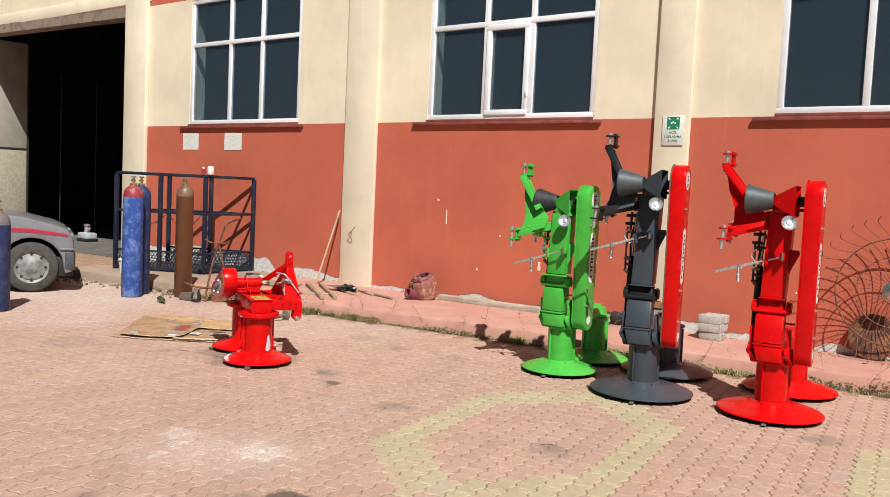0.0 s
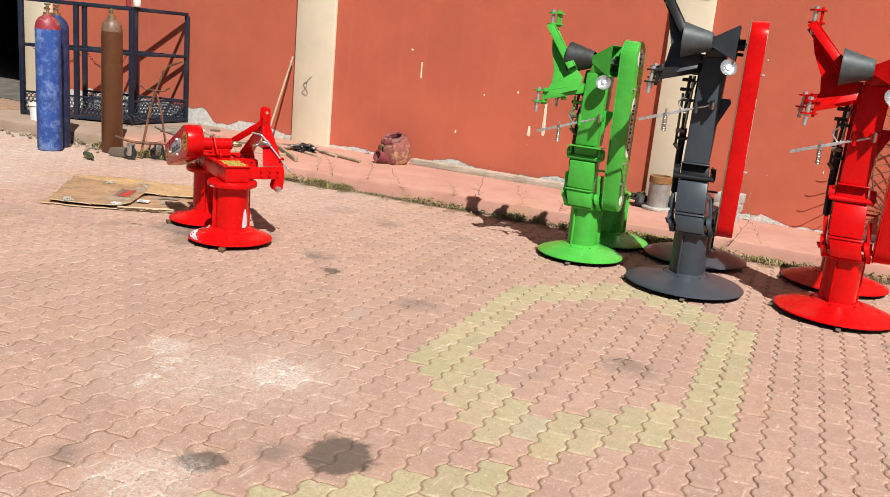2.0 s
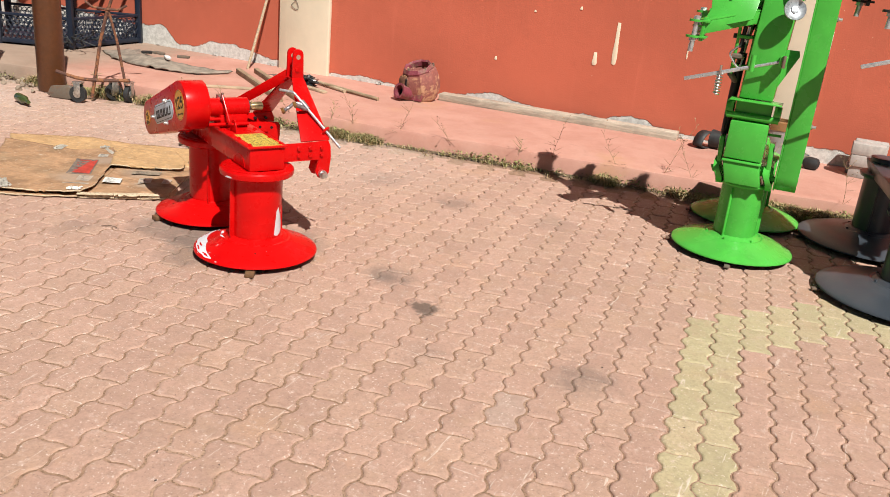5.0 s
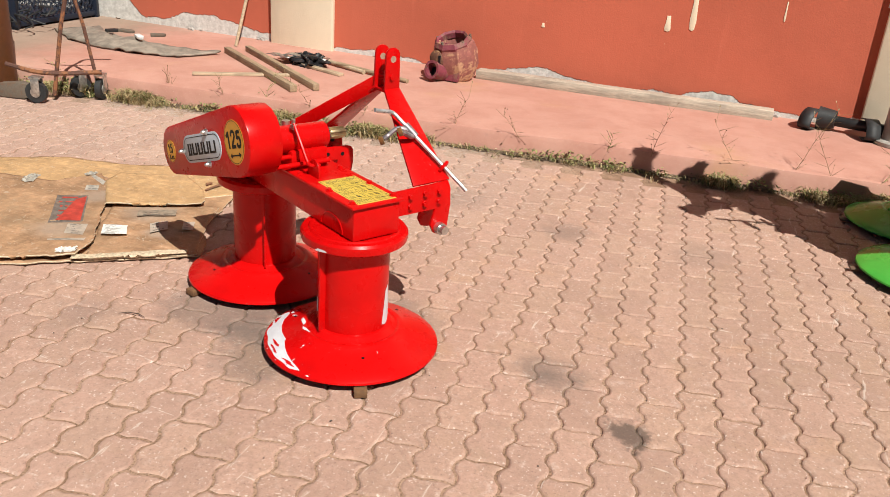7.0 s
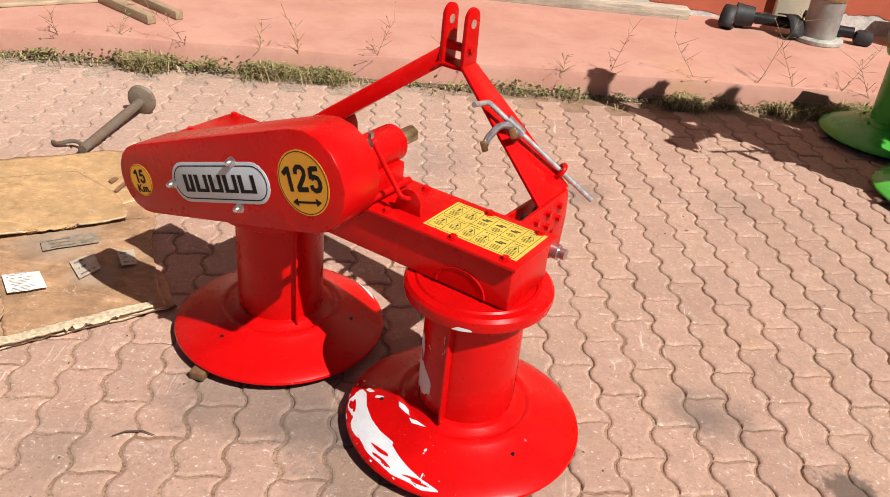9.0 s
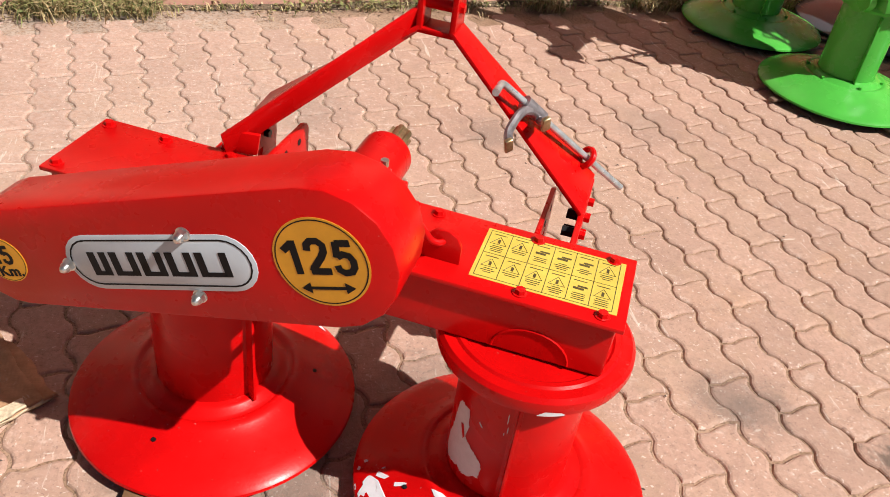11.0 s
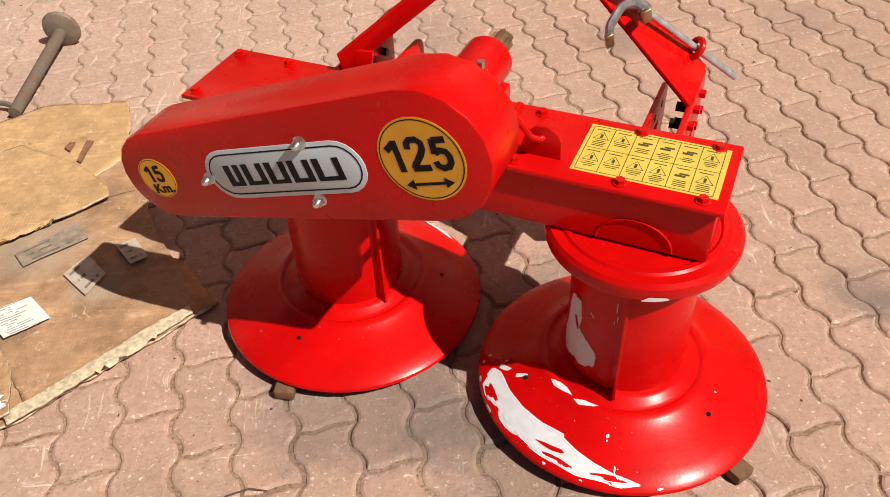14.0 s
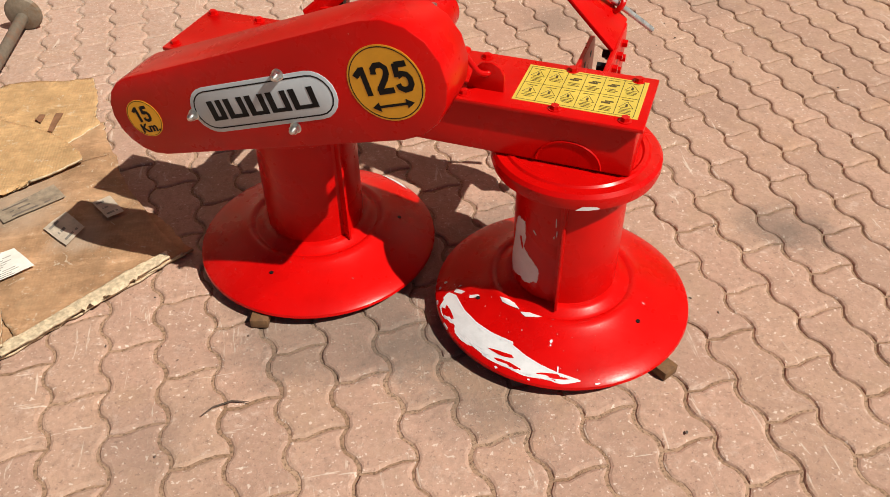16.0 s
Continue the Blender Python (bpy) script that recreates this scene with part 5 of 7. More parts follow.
    part("hinge_plate", box_bm((-0.086, -0.100, 0.690), (0.082, -0.03, 0.795), 0.004), BLACK_PAINT if ext > 0.12 else paint_main, m)
    if ext < 0.05:
        part("step_plate", box_bm((-0.115, -0.175, 0.790), (0.125, -0.06, 0.796), 0.002), paint_main, m)
    else:
        part("step_plate", box_bm((-0.085, -0.15, 0.795), (0.085, -0.05, 0.801), 0.002), paint_main, m)
    z1 = 1.285 + ext
    ua = bmesh.new()
    add_box(ua, (-0.078, -0.115, 0.80), (0.076, 0.02, z1), 0.008)
    upper = part("upper_arm", ua, paint_main, m)
    part("rear_tube", box_bm((-0.10, 0.07, 0.50), (-0.03, 0.13, z1 - 0.05), 0.005), BLACK_PAINT if ext > 0.12 else paint_main, m)
    hose = [(-0.09, 0.02, z1 - 0.15), (-0.125, -0.02, z1 - 0.3), (-0.115, -0.01, 0.85), (-0.13, -0.02, 0.68), (-0.12, -0.03, 0.55)]
    part("hydraulic_cylinder", pipe_bm([(-0.118, 0.0, 0.60), (-0.118, 0.0, 0.80), (-0.112, 0.0, 1.0)], [0.022, 0.022, 0.022], 14), BLACK_PAINT, m)
    part("cylinder_rod", rod_bm((-0.112, 0.0, 1.0), (-0.105, 0.0, z1 - 0.12), 0.011), STEEL, m)
    part("hose", pipe_bm(bent(hose, 0.06), 0.008, 8), RUBBER, m, "black rubber hose")
    fl = bmesh.new()
    add_box(fl, (-0.150, -0.06, 0.93), (-0.080, 0.05, 0.945), 0.002)
    add_box(fl, (-0.150, -0.06, 1.07 + ext * 0.6), (-0.080, 0.05, 1.085 + ext * 0.6), 0.002)
    add_rod(fl, (-0.145, -0.05, 0.90), (-0.145, -0.05, 1.12 + ext * 0.6), 0.008, seg=8)
    part("cylinder_bracket", fl, BLACK_PAINT if ext > 0.05 else paint_main, m, "dark bracket on the arm's flank")
    part("hose_nozzle", rod_bm((-0.150, -0.04, 0.90), (-0.118, -0.01, 0.86), 0.014, seg=12), DULL_IRON, m)
    part("flank_bolt", rod_bm((-0.155, -0.06, 0.985), (-0.10, -0.06, 0.985), 0.013, seg=6), DULL_IRON, m)
    vb = bmesh.new()
    for z in (z1 - 0.16, z1 - 0.22):
        add_box(vb, (-0.17, -0.03, z), (-0.10, 0.01, z + 0.022), 0.003)
    add_rod(vb, (-0.125, -0.045, z1 - 0.26), (-0.125, -0.045, z1 - 0.12), 0.010, seg=8)
    part("valve_block", vb, BLACK_PAINT, m)
    clip = bmesh.new()
    add_pipe(clip, bent([(-0.13, -0.06, z1 - 0.25), (-0.17, -0.07, z1 - 0.29), (-0.14, -0.07, z1 - 0.33), (-0.11, -0.07, z1 - 0.36), (-0.10, -0.06, z1 - 0.30)], 0.02), 0.005, 8)
    part("spring_clip", clip, STEEL, m)
    # drive cones
    zc = 1.372 + ext
    cone = lathe_bm([(0.050, 0.0), (0.055, 0.004), (0.060, 0.02), (0.098, 0.150), (0.104, 0.165), (0.104, 0.172), (0.097, 0.172), (0.05, 0.02), (0, 0.02)], 40, False)
    part("shaft_guard", cone, cone_mat, m, "cone-shaped dark rubber shaft guard", m=pose(-0.055, -0.07, zc, 0, -90, 0))
    part("shaft_core", rod_bm((-0.20, -0.07, zc), (0.16, -0.07, zc), 0.018), STEEL, m)
    flare = lathe_bm([(0.040, -0.02), (0.046, 0.0), (0.142, 0.130), (0.145, 0.136), (0.140, 0.136), (0.040, 0.0)], 4, False)
    part("flared_guard", flare, paint_main, m, m=pose(-0.045, -0.07, zc, 0, 90, 0) @ pose(0, 0, 0, 0, 0, 45), smooth=20)
    part("gear_housing", box_bm((-0.07, -0.10, z1 - 0.03), (0.06, 0.08, zc + 0.02), 0.02), paint_main, m)
    part("drive_collar", rod_bm((0.09, -0.07, zc), (0.15, -0.07, zc), 0.035, seg=20), BLACK_PAINT, m)
    # belt cover standing on the far side, its face to the right
    zt, zb = 1.405 + ext, 0.452
    cv = two_circles(-0.03, zb, 0.082, -0.03, zt, 0.110, 9)
    x0, x1 = 0.148, 0.245
    cover2 = part("belt_cover", prism_bm(cv, x1 - x0, faces_to((0, 1, 0), (0, 0, 1), (x0, 0, 0)), 0.004), paint_cover, m, smooth=26)
    lp = two_circles(-0.03, zb, 0.088, -0.03, zt, 0.116, 12)
    part("cover_lip", prism_bm(lp, 0.008, faces_to((0, 1, 0), (0, 0, 1), (x0 - 0.008, 0, 0)), 0.001), plain("bare_brown_edge", (0.15, 0.10, 0.065), 0.6) if ext > 0.12 else paint_cover, cover2)
    face = faces_to((0, 1, 0), (0, 0, 1), (x1, -0.03, zt))
    turn = faces_to((0, 0, -1), (0, 1, 0), (0, 0, 0))
    s = part("round_sticker", prism_bm(disc_pts(0.062, 32), 0.0008, face), LABEL_WHITE, cover2, "white round sticker", smooth=0)
    part("number", digits_bm(model, 0.092, 0.044), INK, s, m=faces_to((0, 0, -1), (0, 1, 0), (x1 + 0.0014, -0.03, zt)), smooth=0)
    part("round_sticker", prism_bm(disc_pts(0.034, 24), 0.0008, faces_to((0, 1, 0), (0, 0, 1), (x1, -0.03, zb))), LABEL_WHITE, cover2, "white round sticker", smooth=0)
    zm = (zt + zb) / 2 + 0.02
    nb = part("name_badge", prism_bm(stadium(0.40, 0.085), 0.001, faces_to((0, 0, -1), (0, 1, 0), (x1, -0.03, zm))), LABEL_WHITE, cover2, "white badge with dark block marks")
    x = -0.155
    for w in (0.045, 0.055, 0.05, 0.055, 0.065):
        mk = bmesh.new()
        add_box(mk, (x, -0.024, 0), (x + 0.014, 0.02, 0.0006))
        add_box(mk, (x + w - 0.013, -0.024, 0), (x + w, 0.02, 0.0006))
        add_box(mk, (x + 0.012, -0.024, 0), (x + w - 0.011, -0.014, 0.0006))
        x += w + 0.01
        part("block_mark", mk, INK, nb, m=faces_to((0, 0, -1), (0, 1, 0), (x1 + 0.0011, -0.03, zm)), smooth=0)
    for z in (zt - 0.20, zb + 0.12, zm - 0.24):
        b = bmesh.new()
        add_rod(b, (x1 - 0.002, -0.09, z), (x1 + 0.022, -0.09, z), 0.007, seg=8)
        add_rod(b, (x1 - 0.001, -0.09, z), (x1 + 0.006, -0.09, z), 0.012, seg=6)
        part("cover_bolt", b, STEEL, cover2, "bright bolt")
    part("cover_axle", rod_bm((0.05, -0.05, zb), (x0, -0.05, zb), 0.028, seg=20), paint_main if ext < 0.12 else BLACK_PAINT, m)
    part("cover_stay", box_bm((0.06, -0.06, 0.63), (x0, -0.04, 0.642), 0.002), paint_main, m)
    part("cover_stay", box_bm((0.06, -0.06, zt - 0.10), (x0, -0.02, zt - 0.08), 0.002), BLACK_PAINT, m)
    # small bright reflector dish
    dish = lathe_bm([(r * 1.2, z * 1.2) for r, z in ((0.0, 0.014), (0.013, 0.012), (0.017, 0.004), (0.026, 0.002), (0.040, 0.010), (0.042, 0.012), (0.041, 0.016), (0.026, 0.007), (0.0, 0.008))], 32, False)
    dz = 1.225 + ext
    rf = part("reflector", dish, BRIGHT_DISH, m, "small bright dished reflector", m=pose(0.058, -0.165, dz, 68, 0, 20))
    part("reflector_stem", rod_bm((0.058, -0.155, dz), (0.062, -0.06, dz - 0.02), 0.008), BLACK_PAINT, m)
    # flat lever with a coil spring
    lz = 1.05 * ext
    la, lb = Vector((-0.340 + slide, -0.19, 0.860 + lz)), Vector((0.085 + slide, -0.16, 0.996 + lz))
    d = (lb - la).normalized()
    bar = bmesh.new()
    add_box(bar, (0, -0.003, -0.009), ((lb - la).length * 0.66, 0.003, 0.009), 0.002, faces_to(d, Vector((0, 1, 0)).cross(d).cross(d) * -1, la))
    add_rod(bar, la + d * 0.26, lb, 0.0075, seg=12)
    lv = part("flat_lever", bar, LEVER, m, "bright flat steel lever")
    part("lever_bracket", box_bm((0.070 + slide, -0.18, 0.972 + lz), (0.104 + slide, -0.11, 1.018 + lz), 0.003), paint_main, m)
    part("lever_pin", rod_bm((0.09 + slide, -0.185, 0.968 + lz), (0.09 + slide, -0.185, 1.024 + lz), 0.008), DULL_IRON, m)
    part("lever_clip", rod_bm((-0.045, -0.175, 0.935 + lz), (-0.045, -0.175, 1.01 + lz), 0.012), paint_main, m)
    sx, sy, sz = -0.180 + slide, -0.19, 0.905 + lz
    coil = [(sx + 0.014 * math.cos(t), sy + 0.014 * math.sin(t), sz - 0.095 * t / (14 * math.pi)) for t in [k * 2 * math.pi / 10 for k in range(71)]]
    part("coil_spring", pipe_bm(coil, 0.0032, 6), STEEL, lv, "coil spring")
    part("spring_bolt", rod_bm((sx, sy, sz + 0.04), (sx, sy, sz - 0.10), 0.006, seg=8), STEEL, lv)
    # hitch frame at the top
    zz = ext
    hitch_paint = BLACK_PAINT if ext > 0.12 else paint_main
    top, low = Vector((head[0], -0.01, head[1])), Vector((foot[0], -0.275, foot[1]))
    rise = Vector((0, top.y - low.y, top.z - low.z))
    H = rise.length
    slope = faces_to((1, 0, 0), rise, (0, low.y, low.z))

    def on_web(x, v, lift=0.0):
        return slope @ Vector((x, v, lift))

    hx = bmesh.new()
    p, q = on_web(top.x + 0.01, H - 0.03, -0.02), on_web(-0.15, 0.42 * H, -0.02)
    fm = faces_to(q - p, slope.to_3x3() @ Vector((0, 0, -1)), p)
    ln = (q - p).length
    add_box(hx, (0, -0.030, -0.004), (ln, 0.030, 0.004), 0.0015, fm)
    add_box(hx, (0, -0.030, -0.052), (ln, -0.022, -0.005), 0.0015, fm)
    add_box(hx, (0, 0.022, -0.052), (ln, 0.030, -0.005), 0.0015, fm)
    part("hitch_arm", hx, hitch_paint, m)
    web = [(top.x - 0.01, 0.96 * H), (top.x + 0.035, 0.92 * H), (-0.16, 0.43 * H), (-0.09, 0.33 * H), (-0.09, 0.17 * H), (low.x + 0.05, 0.05 * H), (low.x + 0.02, 0.11 * H),
           (low.x * 0.75 + top.x * 0.25 + 0.055, 0.22 * H), (low.x * 0.35 + top.x * 0.65 + 0.065, 0.40 * H), (top.x + 0.035, 0.64 * H)]
    part("hitch_web", prism_bm(web, 0.008, slope @ pose(0, 0, -0.06), 0.002), paint_main, m)
    far = Vector((low.x - 0.05, 0.22, low.z + 0.02))
    for c, tall in ((low, 0.085), (far, 0.06)):
        hl = bmesh.new()
        p, q = c + Vector((0.02, 0.03 if c is low else -0.03, 0.01)), Vector((-0.06, -0.05 if c is low else 0.06, c.z + tall))
        fm = faces_to((q - p), (q - p).cross(Vector((0, 0, 1))) * -1, p)
        ln = (q - p).length
        add_box(hl, (0, -0.032, 0.024), (ln, 0.032, 0.032), 0.0015, fm)
        add_box(hl, (0, -0.032, -0.032), (ln, -0.024, 0.023), 0.0015, fm)
        add_box(hl, (0, -0.023, -0.032), (ln, 0.032, -0.024), 0.0015, fm)
        part("lower_hitch_bar", hl, hitch_paint, m)
    part("hitch_gusset", box_bm((-0.12, -0.03, 1.17 + zz), (-0.075, 0.06, 1.30 + zz), 0.004), paint_main, m)
    fin = [(0.050, 0.80 + zz), (0.150, 1.02 + zz), (0.142, 1.045 + zz), (0.050, 1.045 + zz)]
    part("arm_fin", prism_bm(fin, 0.007, faces_to((1, 0, 0), (0, 0, 1), (0, -0.07, 0)), 0.001), paint_main, m)

    def fork(c, name):
        x, y, z = c
        f = bmesh.new()
        for dz in (-0.036, 0.036):
            add_rod(f, (x, y, z + dz - 0.005), (x, y, z + dz + 0.005), 0.034, seg=20)
            add_box(f, (x, y - 0.02, z + dz - 0.005), (x + 0.06, y + 0.06, z + dz + 0.005), 0.001)
        add_box(f, (x + 0.028, y - 0.01, z - 0.055), (x + 0.045, y + 0.06, z + 0.055), 0.003)
        fk = part(name, f, hitch_paint, m)
        pb = bmesh.new()
        add_rod(pb, (x, y - 0.01, z - 0.105), (x, y - 0.01, z + 0.058), 0.0115, seg=14)
        add_rod(pb, (x, y - 0.01, z + 0.041), (x, y - 0.01, z + 0.056), 0.017, seg=6)
        add_rod(pb, (x, y - 0.01, z - 0.056), (x, y - 0.01, z - 0.041), 0.017, seg=6)
        part("fork_pin", pb, LEVER, fk, "bright pin and nuts")

    fork(top, "top_fork")
    fork(low, "lower_fork")
    fork(far, "lower_fork")
    # the arm leans a little away from the front drum
    for ob in m.children_recursive:
        if ob == cover2 or ob.parent == cover2 or (ob.parent and ob.parent.parent == cover2):
            continue
        to = ob.matrix_local if ob.parent == m else ob.parent.matrix_local @ ob.matrix_local
        inv = to.inverted()
        for v in ob.data.vertices:
            p = to @ v.co
            p.y += back * max(0, min(1, (p.z - 0.47) / 0.38))
            p.x -= 0.024 * max(0, min(1, (p.z - 0.40) / 0.05)) * (1 - max(0, min(1, (p.z - 1.1 - ext) / 0.2)))
            v.co = inv @ p
    return m


tall_mower((-2.955, 6.835, 0), 2, 0.64, 0.305, 0.0, GREEN_PAINT, GREEN_PAINT, "145", "tall bright green drum mower folded upright on two discs", RUBBER, 0.0, (-0.409, 1.622), (-0.323, 1.104), 0.0)
tall_mower((-2.155, 6.625, 0), 10, 0.87, 0.372, 0.165, GREY_PAINT, RED_PAINT, "165", "tall graphite grey drum mower with red belt cover", CONE_RUBBER, 0.13, (-0.352, 1.853), (-0.335, 1.308), -0.04)
tall_mower((-1.265, 6.725, 0), 6, 0.85, 0.347, 0.085, RED_PAINT, RED_PAINT, "165", "tall red drum mower folded upright on two discs", CONE_RUBBER, 0.12, (-0.404, 1.735), (-0.323, 1.220), -0.035)

# ---- things by the wall ----


def gas_bottle(x, y, z, h, r, body, shoulder, label, wheel=True, tilt=0):
    g = thing("gas_cylinder", label, "gas cylinder", pose(x, y, z, tilt, 0, 0), "gas cylinders")
    part("body", lathe_bm([(0, 0.0), (r * 0.92, 0.0), (r, 0.018), (r, h - 0.15)], 36, False), body, g)
    part("shoulder", lathe_bm([(r, h - 0.15), (r * 0.985, h - 0.125), (r * 0.90, h - 0.082), (r * 0.70, h - 0.045), (r * 0.40, h - 0.022), (r * 0.30, h), (0.03, h)], 36, False), shoulder, g)
    part("neck_ring", lathe_bm([(0, h - 0.03), (0.040, h - 0.03), (0.040, h + 0.012), (0.0, h + 0.012)], 20), BRASS, g)
    v = bmesh.new()
    add_rod(v, (0, 0, h + 0.01), (0, 0, h + 0.075), 0.016, seg=12)
    add_rod(v, (-0.045, 0, h + 0.045), (0.03, 0, h + 0.045), 0.012, seg=10)
    valve = part("valve", v, BRASS, g, "brass valve")
    if wheel:
        part("hand_wheel", lathe_bm([(0, h + 0.078), (0.026, h + 0.078), (0.030, h + 0.086), (0.026, h + 0.096), (0, h + 0.096)], 16), DULL_IRON, valve)
    return g


gas_bottle(-8.575, 6.545, 0, 1.33, 0.117, BLUE_RUST, SHOULDER_RED, "worn blue gas cylinder with faded red shoulder")
gas_bottle(-8.745, 6.76, 0, 1.33, 0.114, DARKBLUE_RUST, DARKBLUE_RUST, "dark blue gas cylinder behind a brighter one")
# the brown cylinder's dome is greyer: its highlight is put into the colour
gas_bottle(-8.225, 7.01, 0, 1.36, 0.102, BROWN_RUST, rusty("sheen_toned_dome", (0.20, 0.12, 0.08), (0.09, 0.04, 0.02), 0.6, 0.45), "rust-brown gas cylinder, dome coloured greyer for its sheen", False)
gas_bottle(-8.358, 4.897, 0, 1.02, 0.115, DARKBLUE_RUST, rusty("grey_dome", (0.17, 0.155, 0.15), (0.12, 0.08, 0.06), 0.4, 0.6), "dusty dark blue gas cylinder standing by the car")

# steel cage rack
A, B = Vector((-10.40, 7.45, 0)), Vector((-9.20, 8.04, 0))
C, D = Vector((-9.27, 8.94, 0)), Vector((-10.47, 8.35, 0))
rack = thing("cage_rack", "dark navy steel cage rack with perforated base strips", "rack", pose(0, 0, 0))
ZB, ZT, ZM = 0.16, 1.45, 0.95


def bar(p, q, w, name, mat=NAVY_PAINT, parent=rack):
    p, q = Vector(p), Vector(q)
    d = q - p
    side = Vector((0, 0, 1)).cross(d) if abs(d.normalized().z) < 0.9 else Vector((1, 0.4, 0))
    b = bmesh.new()
    add_box(b, (0, -w / 2, -w / 2), (d.length, w / 2, w / 2), 0.003, faces_to(d, side - d * side.dot(d) / d.length_squared, p))
    return part(name, b, mat, parent)


Zv = Vector((0, 0, 1))
for c in (A, B, C, D, (A + B) / 2, (D + C) / 2):
    bar(c + Zv * 0.10, c + Zv * ZT, 0.050, "post")
for p, q in ((A, B), (D, C), (A, D), (B, C)):
    bar(p + Zv * (ZT + 0.02), q + Zv * (ZT + 0.02), 0.04, "top_rail")
    bar(p + Zv * ZM, q + Zv * ZM, 0.035, "middle_rail")
    bar(p + Zv * ZB, q + Zv * ZB, 0.04, "base_rail")
for z in (ZT + 0.018, ZM):
    bar((A + B) / 2 + Zv * z, (D + C) / 2 + Zv * z, 0.034, "cross_rail")
part("base_sheet", prism_bm([(A.x, A.y), (B.x, B.y), (C.x, C.y), (D.x, D.y)], 0.012, pose(0, 0, 0.17)), NAVY_PAINT, rack)
for p, q in ((A, B), (D, C), (B, C)):
    d = (q - p)
    n = int(d.length / 0.048)
    st = bmesh.new()
    for k in range(n):
        for j in range(5):
            c = p + d * ((k + 0.5 + 0.5 * (j % 2)) / (n + 0.5)) + Zv * (0.20 + j * 0.040)
            ring = [c + (d.normalized() * math.cos(t) + Zv * math.sin(t)) * 0.021 for t in [math.pi / 3 * i + math.pi / 6 for i in range(6)]]
            for i in range(6):
                add_rod(st, ring[i], ring[(i + 1) % 6], 0.0045, seg=4, caps=False)
    part("perforated_strip", st, NAVY_PAINT, rack)
    bar(p + Zv * 0.40, q + Zv * 0.40, 0.025, "strip_rail")
ch = bmesh.new()
for (p, q, sag) in ((Vector((-10.3, 7.48, 0.98)), Vector((-9.68, 7.78, 0.95)), 0.20), (Vector((-9.68, 7.78, 0.95)), Vector((-9.2, 8.02, 1.0)), 0.22)):
    n = 26
    for k in range(n):
        c = p.lerp(q, (k + 0.5) / n) - Zv * (sag * 4 * ((k + 0.5) / n) * (1 - (k + 0.5) / n))
        w = (q - p).normalized() * 0.016
        h = Zv * 0.008 if k % 2 else Vector((0.006, -0.008, 0))
        add_pipe(ch, [c - w, c - w * 0.4 + h, c + w * 0.4 + h, c + w, c + w * 0.4 - h, c - w * 0.4 - h, c - w], 0.0035, 5)
part("chain", ch, BLACK_PAINT, rack, "dark link chain")
cb = bmesh.new()
rnd = random.Random(3)
for k in range(9):
    pts = []
    p = Vector((rnd.uniform(-9.4, -8.8), rnd.uniform(7.9, 8.3), 0.19))
    for i in range(7):
        pts.append(p.copy())
        p += Vector((rnd.uniform(-0.16, 0.12), rnd.uniform(-0.10, 0.06), rnd.uniform(-0.01, 0.05) if i < 3 else rnd.uniform(-0.05, 0.01)))
        p.z = max(p.z, 0.19)
    add_pipe(cb, bent(pts, 0.06, 3), 0.006, 6)
solo("cable_tangle", cb, RUBBER, "tangle of thin dark cable on the rack base", "cable")
can = thing("spray_can", "small red and white spray can on rack rail", "spray can", pose(-9.235, 8.02, 1.49))
part("body", rod_bm((0, 0, 0), (0, 0, 0.085), 0.026, seg=20), SHOULDER_RED, can)
part("cap", rod_bm((0, 0, 0.085), (0, 0, 0.105), 0.018, 0.014), WHITE_PLASTIC, can)
bx = thing("junction_box", "small rounded white plastic box on rack rail", "box", pose(-9.17, 8.09, 1.49))
part("body", box_bm((-0.03, -0.04, 0), (0.03, 0.04, 0.12), 0.02), WHITE_PLASTIC, bx)
part("cover", box_bm((-0.036, -0.025, 0.02), (-0.03, 0.025, 0.10), 0.002), WHITE_PLASTIC, bx)
pail = thing("pail", "white plastic pail half hidden behind blue cylinder", "pail", pose(-9.89, 7.30, 0.0))
part("body", lathe_bm([(0, 0.01), (0.075, 0.01), (0.095, 0.30), (0.100, 0.305), (0.091, 0.30), (0.070, 0.02), (0, 0.02)], 28, False), WHITE_PLASTIC, pail)
part("rim", lathe_bm([(0.094, 0.285), (0.104, 0.285), (0.104, 0.31), (0.094, 0.31), (0.094, 0.285)], 28, False), WHITE_PLASTIC, pail)
for p, q, w in (((-10.6, 7.0), (-8.75, 7.75), 0.10), ((-10.55, 7.22), (-9.0, 7.85), 0.09)):
    p, q = Vector((*p, 0.0)), Vector((*q, 0.0))
    d = q - p
    b = bmesh.new()
    add_box(b, (0, -w / 2, 0.0), (d.length, w / 2, 0.10), 0.008)
    solo("timber_bearer", b, OLD_WOOD, "old grey timber bearer under the rack", "timber", faces_to(d, Vector((0, 0, 1)).cross(d), p), "timber bearers")
# low rubble and earth around the rack's foot
bm = bmesh.new()
rnd = random.Random(21)
for _ in range(120):
    x = rnd.uniform(-10.4, -7.9)
    y = 7.05 + 0.2 * (x + 9) + rnd.gauss(0, 0.16)
    r = rnd.uniform(0.008, 0.026)
    vs = bmesh.ops.create_icosphere(bm, subdivisions=1, radius=r)["verts"]
    for v in vs:
        v.co += Vector((rnd.gauss(0, r * 0.25), rnd.gauss(0, r * 0.25), rnd.gauss(0, r * 0.2)))
    bmesh.ops.translate(bm, vec=(x, y, r * 0.4), verts=vs)
